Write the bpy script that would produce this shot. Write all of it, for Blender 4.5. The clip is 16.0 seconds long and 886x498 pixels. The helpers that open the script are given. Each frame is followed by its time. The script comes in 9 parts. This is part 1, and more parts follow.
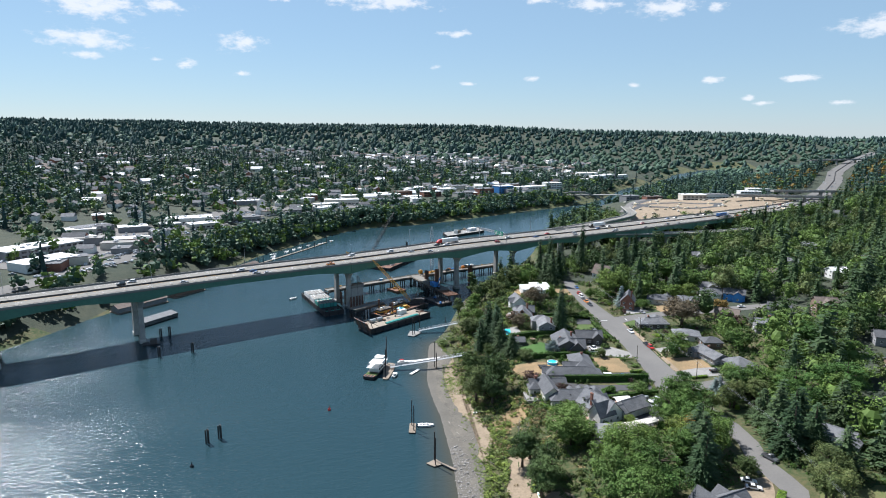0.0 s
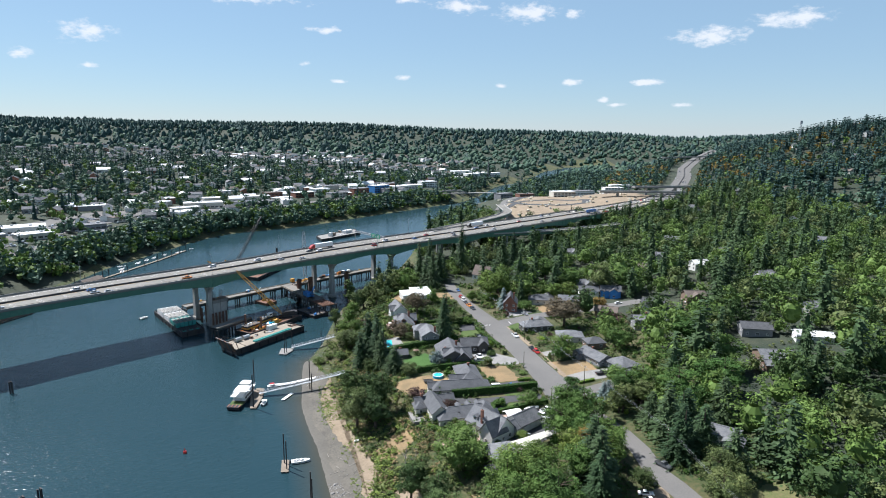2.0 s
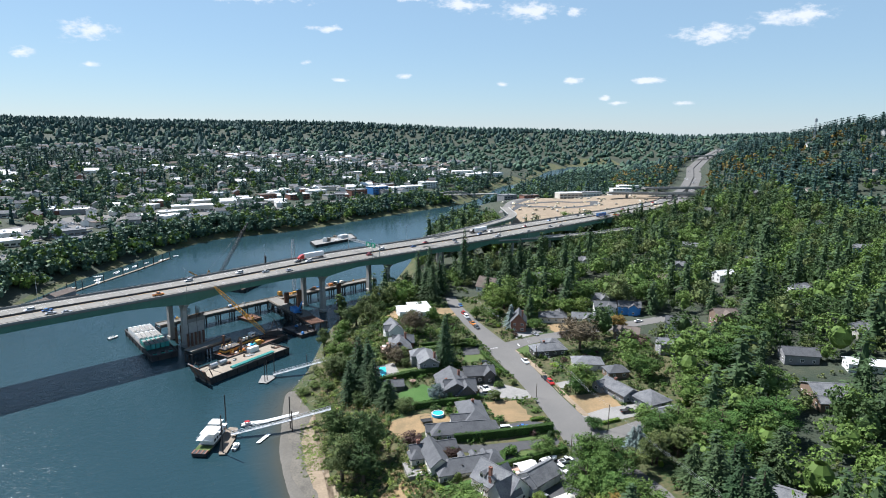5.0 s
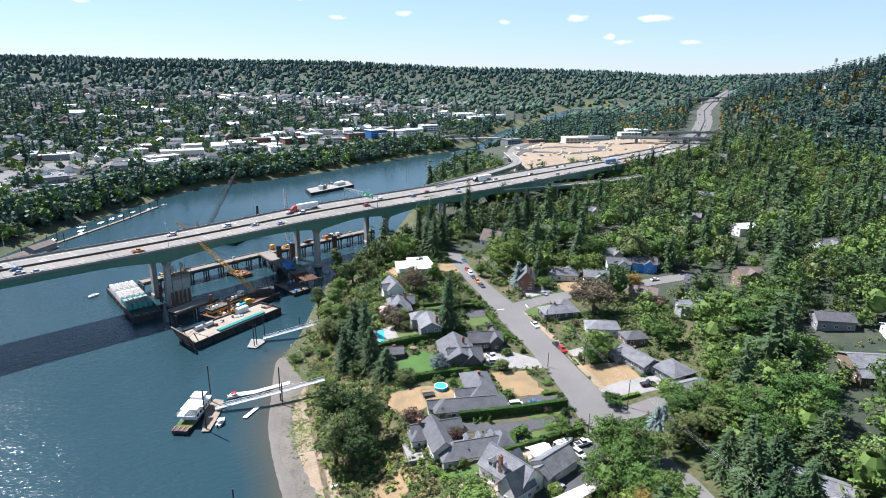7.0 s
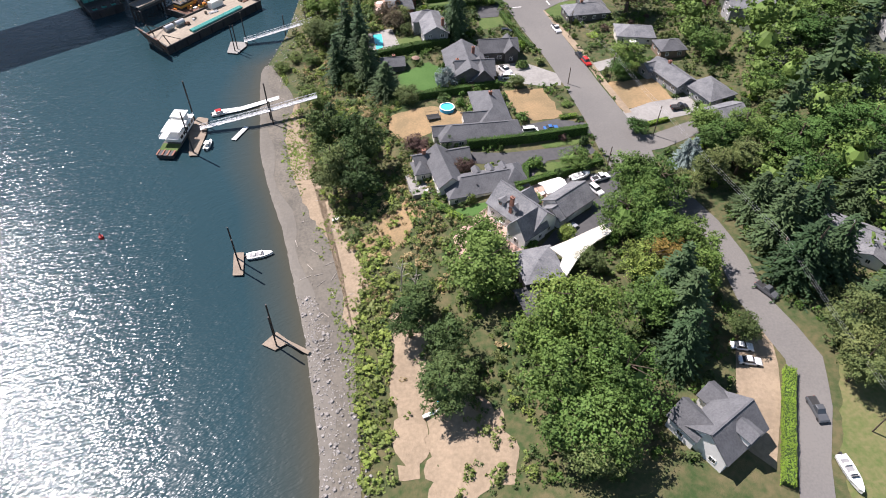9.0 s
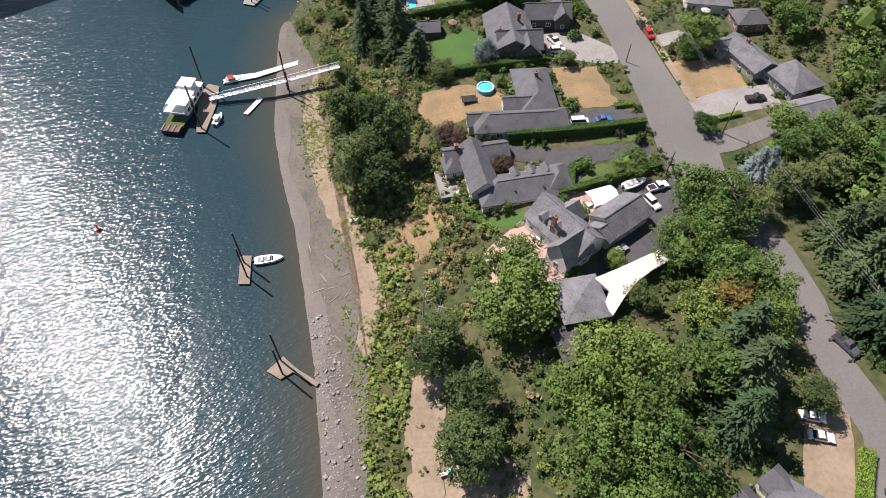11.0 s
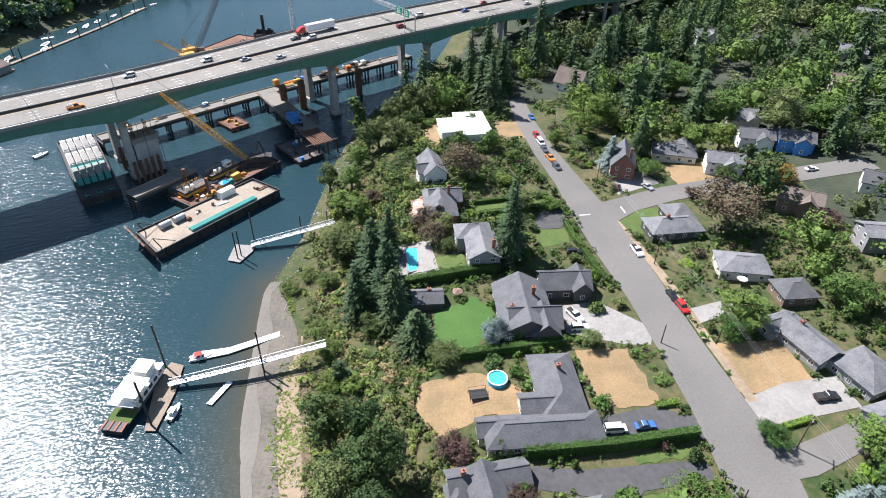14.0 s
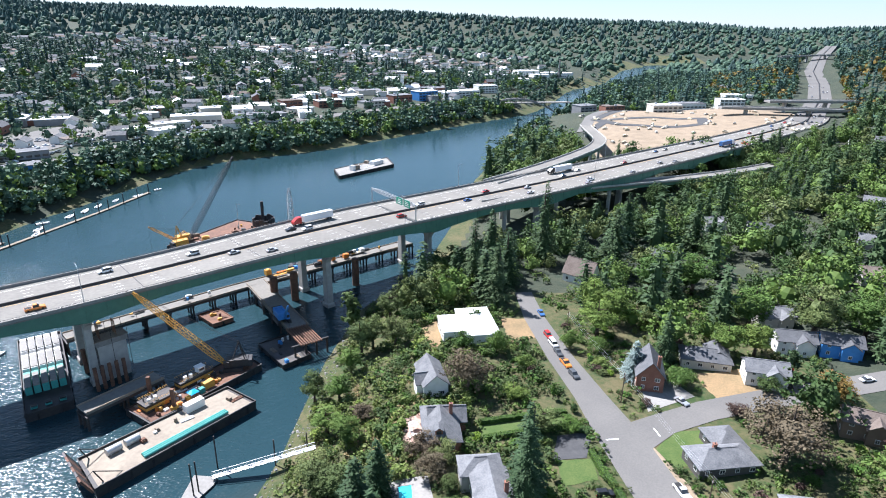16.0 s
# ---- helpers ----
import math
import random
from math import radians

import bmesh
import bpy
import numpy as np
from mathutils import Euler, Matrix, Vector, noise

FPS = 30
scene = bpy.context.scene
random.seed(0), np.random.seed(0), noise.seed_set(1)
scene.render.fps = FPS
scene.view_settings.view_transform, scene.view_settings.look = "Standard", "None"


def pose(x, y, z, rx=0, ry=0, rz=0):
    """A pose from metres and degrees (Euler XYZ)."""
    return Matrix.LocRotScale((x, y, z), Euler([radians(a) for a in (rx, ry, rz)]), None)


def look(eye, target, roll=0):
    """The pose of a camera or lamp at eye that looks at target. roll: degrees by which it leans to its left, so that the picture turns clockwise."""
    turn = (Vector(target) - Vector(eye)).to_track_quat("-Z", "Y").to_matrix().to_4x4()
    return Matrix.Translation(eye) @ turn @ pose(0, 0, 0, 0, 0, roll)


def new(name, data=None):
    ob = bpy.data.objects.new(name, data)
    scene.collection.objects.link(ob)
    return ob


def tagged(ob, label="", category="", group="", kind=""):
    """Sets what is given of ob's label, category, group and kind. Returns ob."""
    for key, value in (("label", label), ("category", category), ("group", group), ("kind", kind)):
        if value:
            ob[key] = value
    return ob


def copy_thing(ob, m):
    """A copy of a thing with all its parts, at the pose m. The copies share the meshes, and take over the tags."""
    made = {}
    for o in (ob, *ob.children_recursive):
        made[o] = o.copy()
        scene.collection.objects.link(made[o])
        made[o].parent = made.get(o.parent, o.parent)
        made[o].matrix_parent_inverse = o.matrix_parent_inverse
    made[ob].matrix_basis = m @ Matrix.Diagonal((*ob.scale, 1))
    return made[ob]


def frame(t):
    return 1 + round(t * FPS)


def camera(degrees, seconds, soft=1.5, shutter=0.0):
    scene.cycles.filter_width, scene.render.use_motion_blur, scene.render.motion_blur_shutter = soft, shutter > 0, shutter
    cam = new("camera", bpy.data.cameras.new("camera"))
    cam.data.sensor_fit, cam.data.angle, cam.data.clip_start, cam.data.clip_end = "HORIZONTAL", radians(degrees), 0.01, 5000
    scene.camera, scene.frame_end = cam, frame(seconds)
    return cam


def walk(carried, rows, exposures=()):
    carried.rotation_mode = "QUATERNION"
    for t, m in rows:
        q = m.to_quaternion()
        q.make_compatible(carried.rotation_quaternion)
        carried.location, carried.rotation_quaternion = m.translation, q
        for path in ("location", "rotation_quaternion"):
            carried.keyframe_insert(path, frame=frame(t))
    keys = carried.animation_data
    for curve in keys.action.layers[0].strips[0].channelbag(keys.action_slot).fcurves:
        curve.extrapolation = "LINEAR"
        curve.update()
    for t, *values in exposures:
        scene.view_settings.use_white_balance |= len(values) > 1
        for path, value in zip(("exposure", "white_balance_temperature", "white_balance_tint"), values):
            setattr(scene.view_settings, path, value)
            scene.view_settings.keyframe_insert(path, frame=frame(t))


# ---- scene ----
cam = camera(71.5, 16.0, 1.0)
PATH = [
    (0, (-7.203, -144.199, 116.432), (-7.436, -142.249, 116.055), 0.3),
    (0.5, (-7.977, -138.157, 116.205), (-8.077, -136.196, 115.826), 0.4),
    (1, (-8.389, -132.151, 116.007), (-8.368, -130.188, 115.629), 0.5),
    (1.5, (-8.459, -126.338, 115.902), (-8.344, -124.378, 115.523), 0.6),
    (2, (-8.122, -120.481, 115.903), (-7.958, -118.524, 115.524), 0.6),
    (2.5, (-7.457, -114.483, 115.948), (-7.295, -112.526, 115.567), 0.6),
    (3, (-6.749, -108.364, 116.028), (-6.587, -106.408, 115.645), 0.6),
    (3.5, (-6.164, -102.129, 116.114), (-6.003, -100.173, 115.73), 0.5),
    (4, (-5.649, -95.804, 116.2), (-5.489, -93.848, 115.814), 0.5),
    (4.5, (-5.01, -89.328, 116.265), (-4.852, -87.372, 115.878), 0.4),
    (4.7, (-4.829, -86.744, 116.262), (-4.67, -84.788, 115.879), 0.5),
    (6.8, (-3.976, -59.957, 116.06), (-3.817, -58.018, 115.6), 0.5),
    (7, (-3.859, -57.413, 116.06), (-3.702, -55.5, 115.498), 0.6),
    (7.5, (-3.586, -50.876, 116.152), (-3.435, -49.054, 115.342), 0.7),
    (8, (-3.434, -44.123, 116.354), (-3.29, -42.424, 115.309), 0.9),
    (8.5, (-3.26, -37.534, 116.384), (-3.124, -35.986, 115.125), 1.1),
    (8.7, (-3.181, -34.863, 116.389), (-3.049, -33.383, 115.051), 1.2),
    (10.8, (-1.943, -5.697, 116.871), (-1.917, -4.484, 115.281), 1.1),
    (11, (-1.898, -2.918, 116.88), (-1.873, -1.705, 115.289), 1.2),
    (11.5, (-1.897, 3.97, 116.916), (-1.874, 5.182, 115.326), 1.1),
    (12, (-1.666, 10.747, 116.885), (-1.646, 11.997, 115.324), 1.1),
    (12.5, (-1.575, 17.427, 116.763), (-1.559, 18.771, 115.283), 1.0),
    (13, (-1.625, 24.067, 116.535), (-1.609, 25.511, 115.151), 0.9),
    (13.5, (-1.803, 30.787, 116.166), (-1.789, 32.325, 114.888), 1.0),
    (14, (-2.103, 37.715, 115.894), (-2.09, 39.336, 114.723), 1.0),
    (14.5, (-2.121, 44.956, 115.892), (-2.112, 46.651, 114.831), 0.9),
    (15, (-2.056, 52.298, 115.894), (-2.051, 54.06, 114.948), 0.8),
    (15.5, (-1.956, 59.342, 115.748), (-1.954, 61.164, 114.922), 0.9),
    (16, (-1.898, 66.492, 115.572), (-1.9, 68.364, 114.87), 0.9),
]
walk(cam, [(t, look(eye, target, roll)) for t, eye, target, roll in PATH],
     [(0, 0.87, 6050, 11), (4.7, 0.92, 6050, 11), (6.8, 1.24, 6000, 14), (7.3, 1.46, 6050, 17), (7.45, 2.0, 6050, 16), (7.65, 2.0, 6150, 18), (8.0, 1.46, 6250, 18), (8.7, 1.04, 6450, 20), (10.8, 0.72, 6750, 22), (12.5, 0.70, 6700, 20),
      (14.0, 1.20, 6250, 16), (16, 1.40, 5900, 15)])

# ---- light ----
SUN_AZ, SUN_EL = radians(-52), radians(53)
SUN_DIR = Vector((math.sin(SUN_AZ) * math.cos(SUN_EL), math.cos(SUN_AZ) * math.cos(SUN_EL), math.sin(SUN_EL)))
world = bpy.data.worlds.new("sky")
scene.world = world
world.use_nodes = True
wn = world.node_tree.nodes
sky = wn.new("ShaderNodeTexSky")
sky.sky_type = "NISHITA"
sky.sun_disc = False
sky.sun_elevation, sky.sun_rotation = SUN_EL, SUN_AZ
sky.air_density, sky.dust_density, sky.ozone_density = 1.0, 0.0, 3.0
wl = world.node_tree.links


def sky_node(kind, **values):
    node = wn.new(kind)
    for key, value in values.items():
        if key == "operation":
            node.operation = value
        elif key == "data_type":
            node.data_type = value
    return node


def wired(node, *sources):
    """Feed the inputs of a node in turn from sockets or constants."""
    for k, v in enumerate(sources):
        if isinstance(v, bpy.types.NodeSocket):
            wl.new(v, node.inputs[k])
        elif v is not None:
            node.inputs[k].default_value = v
    return node.outputs[0] if node.bl_idname != "ShaderNodeVectorMath" or node.operation != "LENGTH" else node.outputs[1]


# direction of the sky as azimuth and elevation in degrees
way = wn.new("ShaderNodeSeparateXYZ")
wl.new(wn.new("ShaderNodeTexCoord").outputs["Generated"], way.inputs[0])
azim = wired(sky_node("ShaderNodeMath", operation="MULTIPLY"), wired(sky_node("ShaderNodeMath", operation="ARCTAN2"), way.outputs[0], way.outputs[1]), 57.2958)
elev = wired(sky_node("ShaderNodeMath", operation="MULTIPLY"), wired(sky_node("ShaderNodeMath", operation="ARCSINE"), way.outputs[2]), 57.2958)
# pale summer haze thick at the horizon, thinning upwards
thick = wn.new("ShaderNodeMapRange")
thick.interpolation_type = "SMOOTHSTEP"
haze_k = wired(thick, elev, 9.0, 58.0, 0.5, 0.07)
haze = wn.new("ShaderNodeMix")
haze.data_type = "RGBA"
haze.inputs[7].default_value = (5.2, 7.6, 9.6, 1)
wl.new(haze_k, haze.inputs[0])
wl.new(sky.outputs[0], haze.inputs[6])
# fair-weather clouds: azimuth, elevation, half width, half height in degrees
flat_way = wired(wn.new("ShaderNodeCombineXYZ"), azim, elev, 0.0)
nearest = None
for az, el, hw, hh in (
        (-35.1, 9.39, 4.38, 1.3), (-30.3, 9.77, 2.28, 0.68), (-35.7, 6.88, 4.04, 0.93), (-24.3, 7.22, 2.2, 0.89), (-36.2, 5.69, 1.45, 0.38), (-28.7, 5.38, 1.03, 0.47),
        (-24.4, 4.7, 0.8, 0.36), (-31.0, 5.6, 0.66, 0.23), (-12.0, 11.04, 5.88, 0.97), (-5.8, 8.41, 1.64, 0.37), (-7.5, 5.6, 0.67, 0.38), (-4.7, 4.14, 0.84, 0.25),
        (1.1, 4.59, 0.94, 0.31), (-21.1, 10.93, 1.46, 0.35), (1.4, 11.07, 1.81, 0.42), (6.2, 10.63, 2.94, 0.71), (12.0, 10.08, 3.37, 0.93), (16.0, 9.9, 0.9, 0.51),
        (16.2, 4.22, 1.03, 0.41), (22.3, 4.18, 1.75, 0.39), (18.8, 2.71, 0.71, 0.29), (19.9, 2.33, 0.91, 0.23), (27.3, 7.76, 3.43, 0.97), (33.1, 8.76, 3.31, 0.85),
        (25.4, 2.29, 1.05, 0.22), (9.8, 3.92, 0.64, 0.24)):
    off = wired(sky_node("ShaderNodeVectorMath", operation="SUBTRACT"), flat_way, (az, el, 0))
    unit = wired(sky_node("ShaderNodeVectorMath", operation="MULTIPLY"), off, (1 / hw, 1 / hh, 0))
    dist = wired(sky_node("ShaderNodeVectorMath", operation="LENGTH"), unit)
    nearest = dist if nearest is None else wired(sky_node("ShaderNodeMath", operation="MINIMUM"), nearest, dist)
puff = wn.new("ShaderNodeTexNoise")
puff.inputs["Scale"].default_value, puff.inputs["Detail"].default_value, puff.inputs["Roughness"].default_value = 0.75, 6, 0.62
wl.new(wired(sky_node("ShaderNodeVectorMath", operation="MULTIPLY"), flat_way, (1.0, 2.0, 0)), puff.inputs["Vector"])
ragged = wired(sky_node("ShaderNodeMath", operation="SUBTRACT"), wired(sky_node("ShaderNodeMath", operation="MULTIPLY"), puff.outputs[0], 2.6), nearest)
cover = wn.new("ShaderNodeMapRange")
cover.interpolation_type = "SMOOTHSTEP"
cloud_k = wired(cover, ragged, 0.35, 1.25, 0.0, 0.85)
clouds = wn.new("ShaderNodeMix")
clouds.data_type = "RGBA"
clouds.inputs[7].default_value = (10.6, 10.7, 10.8, 1)
wl.new(cloud_k, clouds.inputs[0])
wl.new(haze.outputs[2], clouds.inputs[6])
wl.new(clouds.outputs[2], wn["Background"].inputs[0])
wn["Background"].inputs[1].default_value = 0.05
sun = new("sun", bpy.data.lights.new("sun", "SUN"))
sun.data.energy, sun.data.angle, sun.data.color = 5.0, radians(0.53), (1.0, 0.97, 0.93)
sun.matrix_world = look(SUN_DIR * 300, (0, 0, 0))

# ---- materials ----


def rgb(c):
    return (c[0], c[1], c[2], 1.0)


def mat(name, a, b=None, rough=0.8, metal=0.0, fine=3.0, coarse=0.15, bump=0.0, bump_scale=8.0, spread=0.0, island=False, spec=0.4):
    """Two colours mixed by noise at two scales (metres), with relief and a spread of value from piece to piece."""
    m = bpy.data.materials.new(name)
    m.use_nodes = True
    n, l = m.node_tree.nodes, m.node_tree.links
    p = n["Principled BSDF"]
    b = b or tuple(v * 0.8 for v in a)
    co = n.new("ShaderNodeTexCoord")
    geo = n.new("ShaderNodeNewGeometry")
    n1, n2 = n.new("ShaderNodeTexNoise"), n.new("ShaderNodeTexNoise")
    n1.inputs["Scale"].default_value, n2.inputs["Scale"].default_value = fine, coarse
    n1.inputs["Detail"].default_value, n2.inputs["Detail"].default_value = 4, 3
    l.new(geo.outputs["Position"], n1.inputs["Vector"])
    l.new(geo.outputs["Position"], n2.inputs["Vector"])
    add = n.new("ShaderNodeMath")
    add.operation = "ADD"
    l.new(n1.outputs[0], add.inputs[0])
    l.new(n2.outputs[0], add.inputs[1])
    ramp = n.new("ShaderNodeMapRange")
    ramp.inputs[1].default_value, ramp.inputs[2].default_value = 0.75, 1.25
    l.new(add.outputs[0], ramp.inputs[0])
    mix = n.new("ShaderNodeMix")
    mix.data_type = "RGBA"
    mix.inputs[6].default_value, mix.inputs[7].default_value = rgb(a), rgb(b)
    l.new(ramp.outputs[0], mix.inputs[0])
    out = mix.outputs[2]
    if spread:
        hsv = n.new("ShaderNodeHueSaturation")
        rnd = n.new("ShaderNodeMapRange")
        rnd.inputs[3].default_value, rnd.inputs[4].default_value = 1 - spread, 1 + spread
        if island:
            l.new(geo.outputs["Random Per Island"], rnd.inputs[0])
        else:
            l.new(n.new("ShaderNodeObjectInfo").outputs["Random"], rnd.inputs[0])
        l.new(rnd.outputs[0], hsv.inputs["Value"])
        l.new(out, hsv.inputs["Color"])
        out = hsv.outputs[0]
    l.new(out, p.inputs["Base Color"])
    p.inputs["Roughness"].default_value, p.inputs["Metallic"].default_value = rough, metal
    p.inputs["Specular IOR Level"].default_value = spec
    if bump:
        nb, bp = n.new("ShaderNodeTexNoise"), n.new("ShaderNodeBump")
        nb.inputs["Scale"].default_value, nb.inputs["Detail"].default_value = bump_scale, 5
        l.new(geo.outputs["Position"], nb.inputs["Vector"])
        bp.inputs["Strength"].default_value, bp.inputs["Distance"].default_value = bump, 1.0 / bump_scale
        l.new(nb.outputs[0], bp.inputs["Height"])
        l.new(bp.outputs[0], p.inputs["Normal"])
    return m


def leaf_mat(name, a, b, tone=0.25, hue=0.02):
    """Leaves: varied from leaf clump to leaf clump and from tree to tree, letting some light through."""
    m = bpy.data.materials.new(name)
    m.use_nodes = True
    n, l = m.node_tree.nodes, m.node_tree.links
    n.remove(n["Principled BSDF"])
    geo, info = n.new("ShaderNodeNewGeometry"), n.new("ShaderNodeObjectInfo")
    mix = n.new("ShaderNodeMix")
    mix.data_type = "RGBA"
    mix.inputs[6].default_value, mix.inputs[7].default_value = rgb(a), rgb(b)
    l.new(geo.outputs["Random Per Island"], mix.inputs[0])
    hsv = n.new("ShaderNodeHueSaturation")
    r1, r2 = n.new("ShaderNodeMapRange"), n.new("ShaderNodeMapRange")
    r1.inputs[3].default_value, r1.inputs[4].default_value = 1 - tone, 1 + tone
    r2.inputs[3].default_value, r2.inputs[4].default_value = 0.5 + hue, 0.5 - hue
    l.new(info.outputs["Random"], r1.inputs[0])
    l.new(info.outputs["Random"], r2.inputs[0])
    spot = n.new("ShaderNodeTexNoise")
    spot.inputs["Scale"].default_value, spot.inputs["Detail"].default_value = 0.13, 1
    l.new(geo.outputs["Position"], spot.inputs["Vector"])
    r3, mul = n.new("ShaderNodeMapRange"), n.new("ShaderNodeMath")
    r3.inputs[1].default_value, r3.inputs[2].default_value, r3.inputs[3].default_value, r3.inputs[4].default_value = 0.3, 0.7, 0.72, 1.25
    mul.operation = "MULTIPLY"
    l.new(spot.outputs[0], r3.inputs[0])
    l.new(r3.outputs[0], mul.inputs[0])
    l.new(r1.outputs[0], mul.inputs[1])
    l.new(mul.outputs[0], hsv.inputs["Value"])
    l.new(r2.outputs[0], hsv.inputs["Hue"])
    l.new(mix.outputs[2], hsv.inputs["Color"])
    d, t = n.new("ShaderNodeBsdfPrincipled"), n.new("ShaderNodeBsdfTranslucent")
    d.inputs["Roughness"].default_value = 0.65
    d.inputs["Specular IOR Level"].default_value = 0.15
    l.new(hsv.outputs[0], d.inputs["Base Color"])
    l.new(hsv.outputs[0], t.inputs["Color"])
    ms = n.new("ShaderNodeMixShader")
    ms.inputs[0].default_value = 0.12
    l.new(d.outputs[0], ms.inputs[1])
    l.new(t.outputs[0], ms.inputs[2])
    l.new(ms.outputs[0], n["Material Output"].inputs[0])
    return m


